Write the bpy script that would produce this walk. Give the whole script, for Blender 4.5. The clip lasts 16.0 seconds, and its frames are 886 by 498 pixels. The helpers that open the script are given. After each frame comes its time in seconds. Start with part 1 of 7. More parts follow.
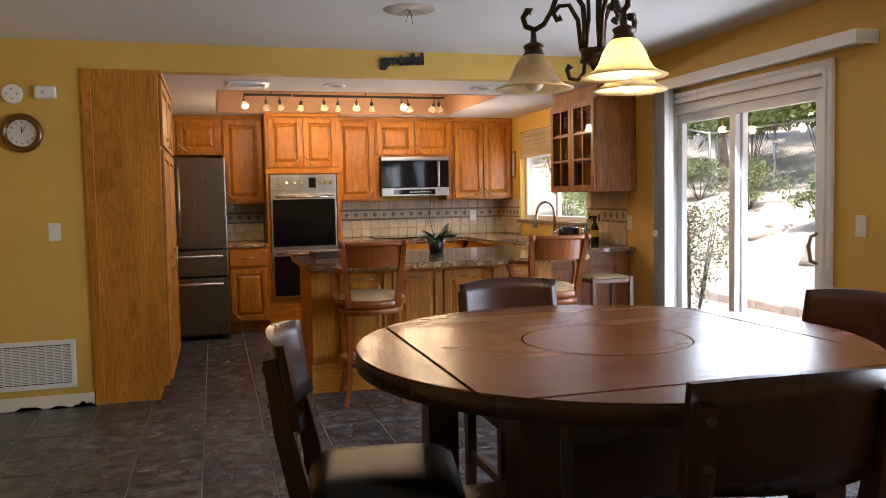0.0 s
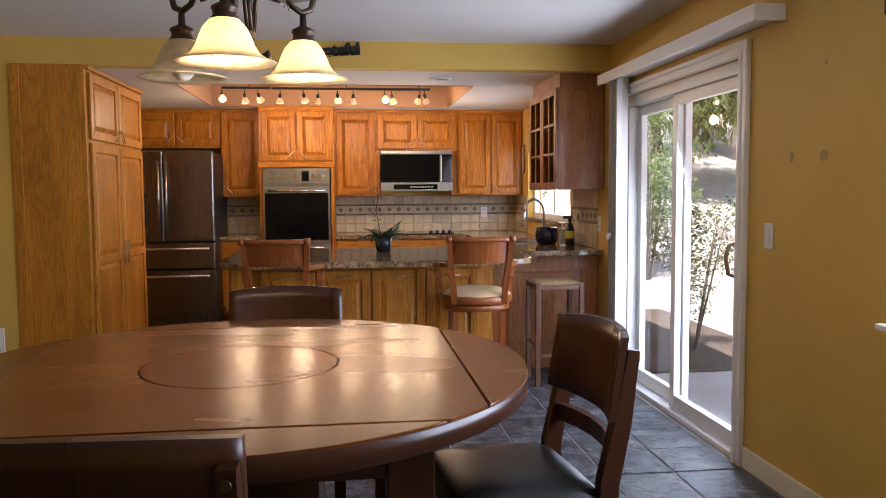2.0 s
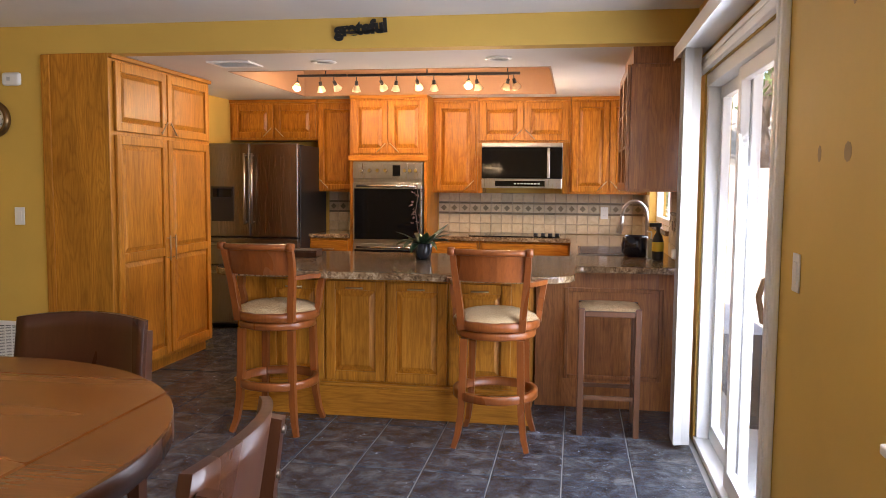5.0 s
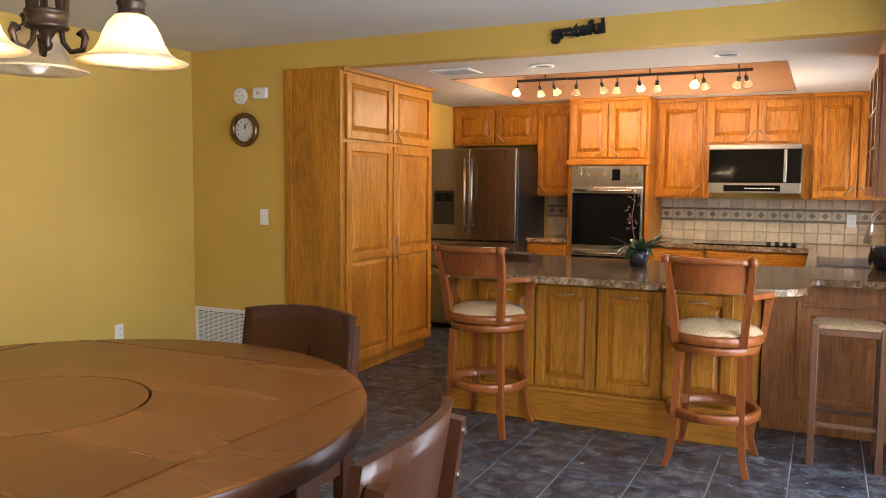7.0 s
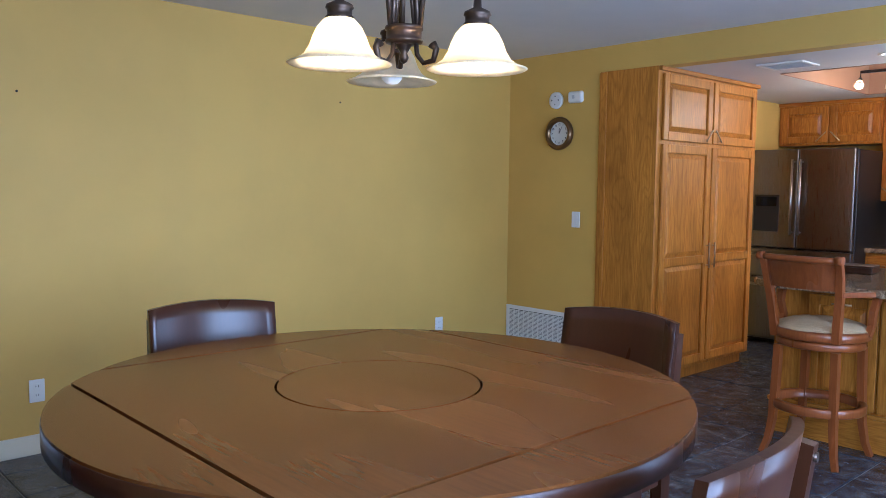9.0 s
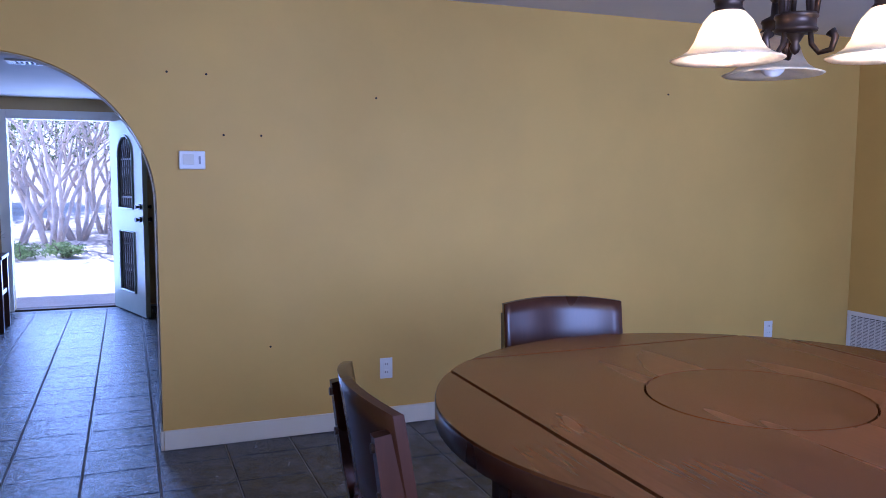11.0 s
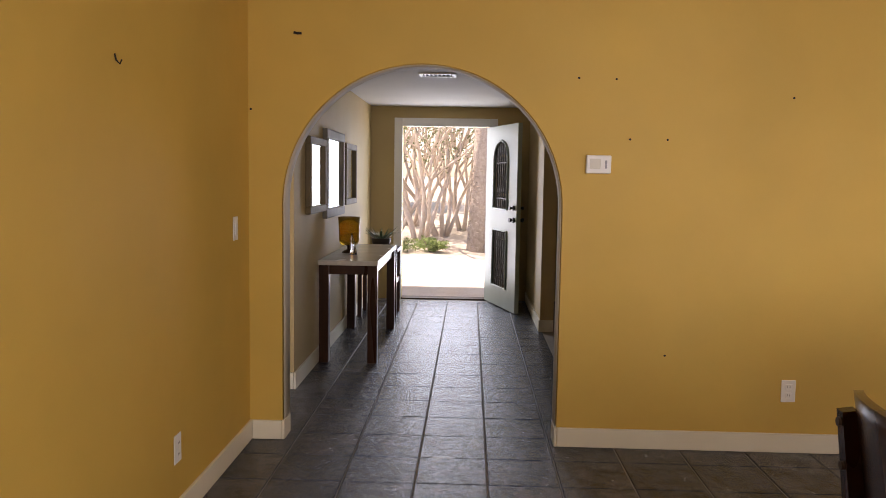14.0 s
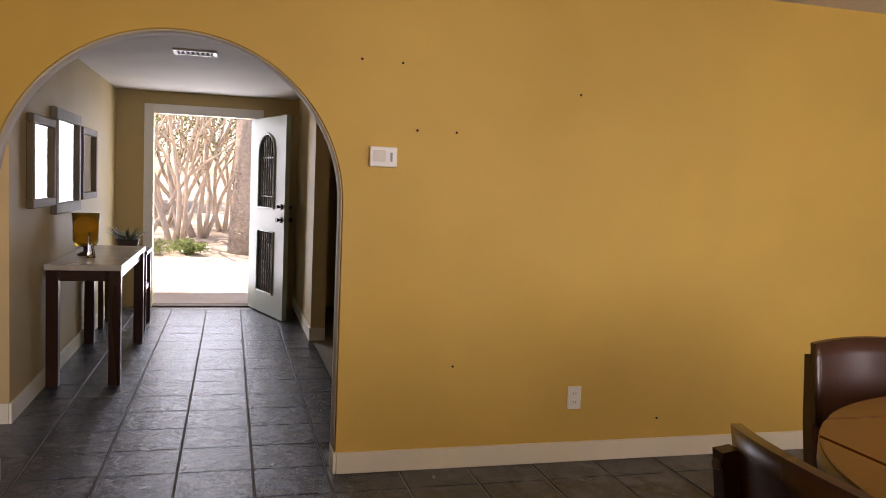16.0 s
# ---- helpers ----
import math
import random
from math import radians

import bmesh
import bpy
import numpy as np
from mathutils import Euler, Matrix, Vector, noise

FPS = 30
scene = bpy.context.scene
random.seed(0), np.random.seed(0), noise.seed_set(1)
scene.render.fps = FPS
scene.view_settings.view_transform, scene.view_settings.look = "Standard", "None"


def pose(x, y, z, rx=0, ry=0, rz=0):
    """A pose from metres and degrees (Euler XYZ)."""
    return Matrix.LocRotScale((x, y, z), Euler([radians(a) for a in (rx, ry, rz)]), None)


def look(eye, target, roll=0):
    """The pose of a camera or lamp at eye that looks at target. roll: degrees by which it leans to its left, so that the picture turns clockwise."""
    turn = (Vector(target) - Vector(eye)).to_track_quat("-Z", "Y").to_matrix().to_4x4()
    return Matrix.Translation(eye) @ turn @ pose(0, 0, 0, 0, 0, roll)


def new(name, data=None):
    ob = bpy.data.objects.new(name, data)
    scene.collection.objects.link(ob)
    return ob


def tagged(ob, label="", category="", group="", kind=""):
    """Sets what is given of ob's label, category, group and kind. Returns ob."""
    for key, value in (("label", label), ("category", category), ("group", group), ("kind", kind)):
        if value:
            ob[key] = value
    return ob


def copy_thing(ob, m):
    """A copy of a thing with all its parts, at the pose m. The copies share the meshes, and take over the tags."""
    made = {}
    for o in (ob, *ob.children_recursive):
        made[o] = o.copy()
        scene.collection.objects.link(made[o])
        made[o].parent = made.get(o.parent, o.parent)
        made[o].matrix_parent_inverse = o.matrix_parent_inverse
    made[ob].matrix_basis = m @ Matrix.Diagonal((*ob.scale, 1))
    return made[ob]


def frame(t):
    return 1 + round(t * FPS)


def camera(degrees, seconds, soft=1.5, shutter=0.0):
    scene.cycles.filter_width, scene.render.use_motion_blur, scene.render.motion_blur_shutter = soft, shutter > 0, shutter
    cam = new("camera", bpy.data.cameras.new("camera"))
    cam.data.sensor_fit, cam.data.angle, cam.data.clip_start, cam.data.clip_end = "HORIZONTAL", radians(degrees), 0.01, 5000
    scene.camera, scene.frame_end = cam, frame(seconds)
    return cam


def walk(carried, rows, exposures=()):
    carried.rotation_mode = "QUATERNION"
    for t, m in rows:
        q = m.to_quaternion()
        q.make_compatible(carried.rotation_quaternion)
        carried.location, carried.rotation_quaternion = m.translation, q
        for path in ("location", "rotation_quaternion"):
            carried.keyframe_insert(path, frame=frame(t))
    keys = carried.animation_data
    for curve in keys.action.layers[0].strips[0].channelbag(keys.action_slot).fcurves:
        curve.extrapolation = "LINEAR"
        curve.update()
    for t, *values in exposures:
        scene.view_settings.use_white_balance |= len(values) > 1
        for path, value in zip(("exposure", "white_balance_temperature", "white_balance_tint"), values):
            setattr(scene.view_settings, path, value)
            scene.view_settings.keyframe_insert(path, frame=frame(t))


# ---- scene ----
cam = camera(58.5, 16.0, 0.6)
PATH = [
    (0, (1.977, 0.296, 1.305), (2.529, 2.214, 1.174), -1.1),
    (0.5, (2.341, 0.329, 1.325), (2.801, 2.27, 1.189), -0.9),
    (1, (2.697, 0.269, 1.317), (3.078, 2.228, 1.176), -0.9),
    (1.5, (3.03, 0.312, 1.307), (3.312, 2.288, 1.167), -0.6),
    (2, (3.349, 0.331, 1.32), (3.585, 2.312, 1.174), -0.4),
    (2.5, (3.685, 0.336, 1.307), (3.858, 2.323, 1.165), 0.0),
    (3, (3.943, 0.457, 1.308), (3.911, 2.451, 1.161), -0.1),
    (3.5, (4.15, 0.616, 1.324), (3.968, 2.602, 1.17), -0.1),
    (3.7, (4.237, 0.683, 1.337), (4.016, 2.665, 1.177), -0.4),
    (5.8, (4.607, 1.329, 1.368), (4.185, 3.278, 1.206), 1.1),
    (6, (4.613, 1.293, 1.35), (4.145, 3.231, 1.194), 0.9),
    (6.5, (4.61, 1.251, 1.36), (4.007, 3.151, 1.203), 0.8),
    (7, (4.614, 1.241, 1.36), (3.75, 3.038, 1.202), 0.5),
    (7.5, (4.598, 1.219, 1.364), (3.544, 2.911, 1.203), 0.4),
    (8, (4.579, 1.191, 1.362), (3.365, 2.772, 1.198), 0.3),
    (8.5, (4.556, 1.182, 1.37), (3.217, 2.659, 1.202), 0.4),
    (8.7, (4.556, 1.221, 1.351), (3.164, 2.648, 1.189), 0.5),
    (11, (4.444, 1.065, 1.374), (2.593, 1.801, 1.192), 0.2),
    (11.5, (4.434, 1.048, 1.372), (2.502, 1.532, 1.186), -0.0),
    (12, (4.469, 1.03, 1.38), (2.498, 1.309, 1.192), -0.1),
    (12.5, (4.476, 0.991, 1.38), (2.489, 1.112, 1.192), 0.1),
    (13, (4.445, 0.93, 1.374), (2.453, 0.931, 1.187), 0.3),
    (13.5, (4.39, 0.828, 1.372), (2.4, 0.765, 1.189), 0.6),
    (14, (4.338, 0.727, 1.376), (2.347, 0.661, 1.195), 0.9),
    (14.5, (4.293, 0.662, 1.369), (2.302, 0.607, 1.191), 0.9),
    (15, (4.222, 0.647, 1.355), (2.23, 0.662, 1.181), 1.2),
    (15.5, (4.017, 0.696, 1.349), (2.038, 0.935, 1.181), 1.7),
    (16, (3.859, 0.706, 1.331), (1.935, 1.228, 1.173), 2.4),
]
EXPOSURES = [(0, 1.3, 6500, 21), (2.5, 1.25, 6200, 25), (3.5, 1.4, 6200, 25), (6, 1.7, 6900, 22), (7, 1.72, 6500, 18), (8.5, 1.65, 4900, 15),
             (11, 1.2, 4400, 40), (11.5, 1.2, 4800, 38), (12.5, 1.2, 6400, 32), (13.5, 1.22, 7600, 31), (14.5, 1.22, 8100, 31), (16, 1.24, 8100, 33)]
walk(cam, [(t, look(eye, target, roll)) for t, eye, target, roll in PATH], EXPOSURES)

# ---- world, sun, daylight in the openings ----
SUN_EL, SUN_AZ = 64.0, 200.0   # degrees; azimuth from +y clockwise
world = bpy.data.worlds.new("sky")
scene.world = world
world.use_nodes = True
wn = world.node_tree.nodes
sky = wn.new("ShaderNodeTexSky")
sky.sky_type = "NISHITA"
sky.sun_disc = False
sky.sun_elevation = radians(SUN_EL)
sky.sun_rotation = radians(SUN_AZ)
wn["Background"].inputs[1].default_value = 0.15
world.node_tree.links.new(sky.outputs[0], wn["Background"].inputs[0])
sun = new("sun", bpy.data.lights.new("sun", "SUN"))
sun.data.energy, sun.data.angle, sun.data.color = 5.0, radians(0.5), (1.0, 0.95, 0.86)
sun_dir = Vector((math.sin(radians(SUN_AZ)) * math.cos(radians(SUN_EL)), math.cos(radians(SUN_AZ)) * math.cos(radians(SUN_EL)), math.sin(radians(SUN_EL))))
sun.matrix_world = look((0, 0, 30), Vector((0, 0, 30)) - sun_dir)


def daylight(name, eye, target, w, h, watts, colour=(0.74, 0.87, 1.0)):
    """Sky light standing in an opening."""
    la = bpy.data.lights.new(name, "AREA")
    la.shape, la.size, la.size_y, la.energy, la.color = "RECTANGLE", w, h, watts, colour
    ob = new(name, la)
    ob.matrix_world = look(eye, target)
    return ob


daylight("slider_daylight", (5.37, 4.60, 1.05), (3.2, 4.6, 0.5), 1.1, 1.7, 22, (0.68, 0.84, 1.0))
daylight("dining_window_daylight", (5.40, 1.95, 1.42), (3.0, 1.95, 1.0), 1.6, 1.1, 40.9)
daylight("kitchen_window_daylight", (5.38, 7.5, 1.45), (3.0, 7.5, 1.0), 1.0, 0.7, 8.7)
daylight("front_door_daylight", (-4.75, 0.45, 1.1), (-1.0, 0.45, 0.8), 0.9, 1.9, 13.6, (0.56, 0.77, 1.0))

# ---- materials ----


def mat(name, base, rough=0.5, metal=0.0, **kw):
    """A principled material; returns it with its tree, shader and a maker of linked nodes."""
    m = bpy.data.materials.new(name)
    m.use_nodes = True
    b = m.node_tree.nodes["Principled BSDF"]
    b.inputs["Base Color"].default_value = (*base, 1)
    b.inputs["Roughness"].default_value = rough
    b.inputs["Metallic"].default_value = metal
    for k, v in kw.items():
        b.inputs[k.replace("_", " ")].default_value = v
    return m


def node(m, kind, **ins):
    n = m.node_tree.nodes.new(kind)
    for k, v in ins.items():
        n.inputs[k].default_value = v
    return n


def link(m, a, b):
    m.node_tree.links.new(a, b)


def coords(m, scale=(1, 1, 1), jitter=False):
    tc = m.node_tree.nodes.new("ShaderNodeTexCoord")
    mp = m.node_tree.nodes.new("ShaderNodeMapping")
    mp.inputs["Scale"].default_value = scale
    link(m, tc.outputs["Object"], mp.inputs["Vector"])
    if jitter:
        oi = m.node_tree.nodes.new("ShaderNodeObjectInfo")
        mul = m.node_tree.nodes.new("ShaderNodeVectorMath")
        mul.operation = "SCALE"
        cmb = m.node_tree.nodes.new("ShaderNodeCombineXYZ")
        for i in range(3):
            link(m, oi.outputs["Random"], cmb.inputs[i])
        link(m, cmb.outputs[0], mul.inputs[0])
        mul.inputs["Scale"].default_value = 37.0
        link(m, mul.outputs[0], mp.inputs["Location"])
    return mp.outputs["Vector"]


def ramp(m, fac, stops):
    r = m.node_tree.nodes.new("ShaderNodeValToRGB")
    e = r.color_ramp.elements
    while len(e) < len(stops):
        e.new(0.5)
    for el, (p, c) in zip(e, stops):
        el.position, el.color = p, (*c, 1)
    link(m, fac, r.inputs[0])
    return r.outputs[0]


def bump(m, height, strength, distance=0.005):
    b = node(m, "ShaderNodeBump", Strength=strength, Distance=distance)
    link(m, height, b.inputs["Height"])
    link(m, b.outputs[0], m.node_tree.nodes["Principled BSDF"].inputs["Normal"])


def mix_colour(m, fac, a, b, how="MULTIPLY"):
    x = m.node_tree.nodes.new("ShaderNodeMix")
    x.data_type, x.blend_type = "RGBA", how
    if isinstance(fac, float):
        x.inputs[0].default_value = fac
    else:
        link(m, fac, x.inputs[0])
    link(m, a, x.inputs[6])
    link(m, b, x.inputs[7])
    return x.outputs[2]


def noise_tex(m, vec, scale, detail=4.0, rough=0.55, dist=0.0):
    n = node(m, "ShaderNodeTexNoise", Scale=scale, Detail=detail, Roughness=rough, Distortion=dist)
    link(m, vec, n.inputs["Vector"])
    return n.outputs["Fac"]


def base_in(m):
    return m.node_tree.nodes["Principled BSDF"].inputs["Base Color"]


def rough_in(m, fac, lo, hi):
    r = node(m, "ShaderNodeMapRange")
    r.inputs["To Min"].default_value, r.inputs["To Max"].default_value = lo, hi
    link(m, fac, r.inputs["Value"])
    link(m, r.outputs[0], m.node_tree.nodes["Principled BSDF"].inputs["Roughness"])


def paint(name, c, rough=0.6, vary=0.06, bumps=0.12, scale=160):
    m = mat(name, c, rough)
    v = coords(m)
    lo, hi = tuple(x * (1 - vary) for x in c), tuple(min(1, x * (1 + vary)) for x in c)
    link(m, ramp(m, noise_tex(m, v, 1.3, 5), [(0.35, lo), (0.65, hi)]), base_in(m))
    bump(m, noise_tex(m, v, scale, 2), bumps, 0.002)
    rough_in(m, noise_tex(m, v, 3, 3), rough - 0.08, rough + 0.08)
    return m


def wood(name, dark, mid, light, rough=0.35, along="z", grain=1.0, coat=0.0, arcs=True, spec=0.5):
    """Straight-grained wood with cathedral arcs; along: the axis of the grain."""
    m = mat(name, mid, rough, Coat_Weight=coat, Coat_Roughness=0.12, Specular_IOR_Level=spec)
    long_ = 0.06
    s = {"x": (long_, 1, 1), "y": (1, long_, 1), "z": (1, 1, long_)}[along]
    v = coords(m, tuple(a * grain for a in s), True)
    fine = noise_tex(m, v, 95, 5, 0.7, 0.3)
    s2 = {"x": (0.18, 1, 1), "y": (1, 0.18, 1), "z": (1, 1, 0.18)}[along]
    v2 = coords(m, tuple(a * grain for a in s2), True)
    broad = noise_tex(m, v2, 5.5, 2, 0.5, 0.4)
    colour = ramp(m, fine, [(0.36 if arcs else 0.15, dark), (0.5, mid), (0.64 if arcs else 0.85, light)])
    if arcs:
        w = node(m, "ShaderNodeMath")
        w.operation = "MULTIPLY"
        link(m, broad, w.inputs[0])
        w.inputs[1].default_value = 16.0
        f = node(m, "ShaderNodeMath")
        f.operation = "FRACT"
        link(m, w.outputs[0], f.inputs[0])
        rings = ramp(m, f.outputs[0], [(0.0, (0.62, 0.55, 0.46)), (0.3, (1, 1, 1)), (0.8, (1, 1, 1)), (1.0, (0.62, 0.55, 0.46))])
        colour = mix_colour(m, 0.48, colour, rings)
    tone = ramp(m, broad, [(0.36, (0.76, 0.73, 0.70)), (0.62, (1.05, 1.04, 1.02))])
    colour = mix_colour(m, 1.0, colour, tone)
    link(m, colour, base_in(m))
    rough_in(m, fine if arcs else broad, rough - 0.06, rough + 0.1)
    if arcs:
        bump(m, fine, 0.12, 0.001)
    return m


YELLOW = paint("yellow_wall_paint", (0.62, 0.395, 0.080), 0.62)
HALLPAINT = paint("tan_hall_paint", (0.50, 0.37, 0.17), 0.62)
WHITE_CEIL = paint("white_ceiling_paint", (0.68, 0.65, 0.60), 0.8, 0.04, 0.25, 90)
PEACH = paint("peach_paint", (0.33, 0.185, 0.10), 0.7)
TRIM = paint("cream_trim_paint", (0.78, 0.72, 0.56), 0.4, 0.04, 0.04)
VINYL = paint("white_vinyl", (0.80, 0.79, 0.76), 0.35, 0.03, 0.02)
OAK = wood("honey_oak", (0.30, 0.098, 0.006), (0.46, 0.168, 0.012), (0.55, 0.225, 0.022), 0.36, "z", 1.0, 0.0, True, 0.34)
OAK_H = wood("honey_oak_cross_grain", (0.30, 0.098, 0.006), (0.46, 0.168, 0.012), (0.55, 0.225, 0.022), 0.36, "x", 1.0, 0.0, True, 0.34)
OAK_LIGHT = wood("light_oak", (0.40, 0.152, 0.013), (0.52, 0.208, 0.020), (0.59, 0.252, 0.031), 0.38, "z", 1.0, 0.0, True, 0.36)
OAK_LIGHT_H = wood("light_oak_cross_grain", (0.40, 0.152, 0.013), (0.52, 0.208, 0.020), (0.59, 0.252, 0.031), 0.38, "x", 1.0, 0.0, True, 0.36)
OAK_BROWN = wood("brown_oak_panel", (0.244, 0.087, 0.0202), (0.354, 0.133, 0.0324), (0.439, 0.173, 0.0446), 0.45, "z", 1.0, 0.1)
WALNUT = wood("worn_walnut", (0.085, 0.032, 0.014), (0.13, 0.052, 0.022), (0.17, 0.072, 0.032), 0.4, "z", 0.8, 0.15, False)
CHERRY = wood("cherry_stool_wood", (0.18, 0.046, 0.010), (0.27, 0.074, 0.016), (0.34, 0.102, 0.024), 0.28, "z", 0.8, 0.1, False, 0.42)
TABLE = wood("red_brown_table_wood", (0.095, 0.033, 0.0075), (0.132, 0.046, 0.010), (0.162, 0.058, 0.013), 0.24, "x", 0.8, 0.0, False, 0.30)
DARKWOOD = wood("dark_chair_wood", (0.030, 0.0095, 0.0038), (0.042, 0.0135, 0.005), (0.055, 0.018, 0.0068), 0.27, "z", 0.7, 0.0, False, 0.34)
LEATHER = mat("black_leather", (0.008, 0.0075, 0.007), 0.34, 0.0, Specular_IOR_Level=0.3)
bump(LEATHER, noise_tex(LEATHER, coords(LEATHER), 240, 3), 0.15, 0.001)
STEEL = mat("brushed_steel", (0.42, 0.40, 0.37), 0.28, 1.0)
rough_in(STEEL, noise_tex(STEEL, coords(STEEL, (60, 60, 0.6)), 8, 3), 0.22, 0.36)
DARKSTEEL = mat("dark_stainless", (0.19, 0.176, 0.158), 0.26, 1.0)
rough_in(DARKSTEEL, noise_tex(DARKSTEEL, coords(DARKSTEEL, (60, 60, 0.6)), 8, 3), 0.22, 0.36)
CHROME = mat("chrome", (0.75, 0.74, 0.72), 0.12, 1.0)
BLACKGLASS = mat("black_oven_glass", (0.004, 0.004, 0.005), 0.06, 0.0, IOR=1.28)
BLACK = mat("black_plastic", (0.010, 0.010, 0.011), 0.4)
BRONZE = mat("dark_bronze", (0.060, 0.038, 0.024), 0.38, 0.7)
bump(BRONZE, noise_tex(BRONZE, coords(BRONZE), 60, 3), 0.2, 0.001)
WHITE = mat("white_plastic", (0.78, 0.77, 0.72), 0.4)
GLASS = mat("clear_glass", (1, 1, 1), 0.0, 0.0, Transmission_Weight=1.0, IOR=1.45)


def thin_glass():
    """Window glass: lets light straight through, with a little gloss."""
    m = bpy.data.materials.new("window_glass")
    m.use_nodes = True
    nt = m.node_tree
    nt.nodes.remove(nt.nodes["Principled BSDF"])
    tr, gl, mx = nt.nodes.new("ShaderNodeBsdfTransparent"), nt.nodes.new("ShaderNodeBsdfGlossy"), nt.nodes.new("ShaderNodeMixShader")
    gl.inputs["Roughness"].default_value = 0.02
    lw, mu = nt.nodes.new("ShaderNodeLayerWeight"), nt.nodes.new("ShaderNodeMath")
    lw.inputs[0].default_value = 0.35
    mu.operation = "MULTIPLY"
    mu.inputs[1].default_value = 0.16
    nt.links.new(lw.outputs["Facing"], mu.inputs[0])
    nt.links.new(mu.outputs[0], mx.inputs[0])
    nt.links.new(tr.outputs[0], mx.inputs[1])
    nt.links.new(gl.outputs[0], mx.inputs[2])
    nt.links.new(mx.outputs[0], nt.nodes["Material Output"].inputs[0])
    return m


PANE = thin_glass()


def granite():
    m = mat("brown_granite", (0.3, 0.25, 0.2), 0.1)
    v = coords(m)
    a = ramp(m, noise_tex(m, v, 42, 8, 0.75, 0.8), [(0.34, (0.03, 0.020, 0.014)), (0.45, (0.19, 0.115, 0.058)), (0.56, (0.40, 0.28, 0.165)), (0.68, (0.60, 0.50, 0.36))])
    b = ramp(m, noise_tex(m, v, 5, 5, 0.6, 1.5), [(0.35, (0.55, 0.47, 0.40)), (0.62, (1.0, 0.98, 0.95))])
    link(m, mix_colour(m, 1.0, a, b), base_in(m))
    return m


GRANITE = granite()


def slate():
    m = mat("slate_tile", (0.06, 0.06, 0.062), 0.4)
    v = coords(m, (1, 1, 1), True)
    n1 = noise_tex(m, v, 10, 9, 0.68, 0.5)
    n2 = noise_tex(m, v, 26, 6, 0.7, 0.6)
    oi = m.node_tree.nodes.new("ShaderNodeObjectInfo")
    ta = ramp(m, n1, [(0.36, (0.020, 0.022, 0.030)), (0.5, (0.056, 0.061, 0.074)), (0.64, (0.145, 0.142, 0.142))])
    tb = ramp(m, oi.outputs["Random"], [(0.0, (0.8, 0.82, 0.86)), (0.5, (1.0, 0.98, 0.95)), (1.0, (1.12, 1.05, 0.96))])
    link(m, mix_colour(m, 1.0, ta, tb), base_in(m))
    rough_in(m, n2, 0.12, 0.36)
    rd = node(m, "ShaderNodeMath")
    rd.operation = "ADD"
    link(m, n1, rd.inputs[0])
    link(m, n2, rd.inputs[1])
    bump(m, rd.outputs[0], 0.9, 0.010)
    return m


SLATE = slate()
SPLASH_GROUT = paint("tan_splash_grout", (0.36, 0.30, 0.22), 0.85, 0.12, 0.3)
GROUT = paint("grey_grout", (0.27, 0.25, 0.225), 0.85, 0.15, 0.4)


def stone_tile(name, a, b):
    m = mat(name, a, 0.45)
    v = coords(m, (1, 1, 1), True)
    oi = m.node_tree.nodes.new("ShaderNodeObjectInfo")
    c1 = ramp(m, noise_tex(m, v, 14, 6, 0.65, 0.8), [(0.35, a), (0.65, b)])
    c2 = ramp(m, oi.outputs["Random"], [(0.0, (0.80, 0.80, 0.79)), (1.0, (1.1, 1.06, 1.0))])
    link(m, mix_colour(m, 1.0, c1, c2), base_in(m))
    bump(m, noise_tex(m, v, 60, 4), 0.2, 0.002)
    return m


SPLASH = stone_tile("travertine_tile", (0.48, 0.385, 0.25), (0.60, 0.51, 0.36))
SPLASH_DARK = stone_tile("olive_slate_tile", (0.17, 0.135, 0.08), (0.26, 0.215, 0.135))
RUSH = mat("woven_rush", (0.40, 0.28, 0.14), 0.8)
link(RUSH, ramp(RUSH, noise_tex(RUSH, coords(RUSH, (1, 1, 1)), 150, 4, 0.7), [(0.38, (0.34, 0.20, 0.085)), (0.5, (0.60, 0.41, 0.21)), (0.62, (0.74, 0.56, 0.33))]), base_in(RUSH))
bump(RUSH, noise_tex(RUSH, coords(RUSH), 140, 3), 0.7, 0.004)

# ---- mesh makers ----


def box(bm, x0, x1, y0, y1, z0, z1, bevel=0.0, seg=2):
    vs = [bm.verts.new((x, y, z)) for x in (x0, x1) for y in (y0, y1) for z in (z0, z1)]
    fs = [bm.faces.new([vs[i] for i in q]) for q in ((0, 1, 3, 2), (4, 6, 7, 5), (0, 4, 5, 1), (2, 3, 7, 6), (0, 2, 6, 4), (1, 5, 7, 3))]
    if bevel:
        es = list({e for f in fs for e in f.edges})
        bmesh.ops.bevel(bm, geom=es, offset=bevel, segments=seg, affect="EDGES", profile=0.5)
    return bm


def bx(*a, **k):
    return box(bmesh.new(), *a, **k)


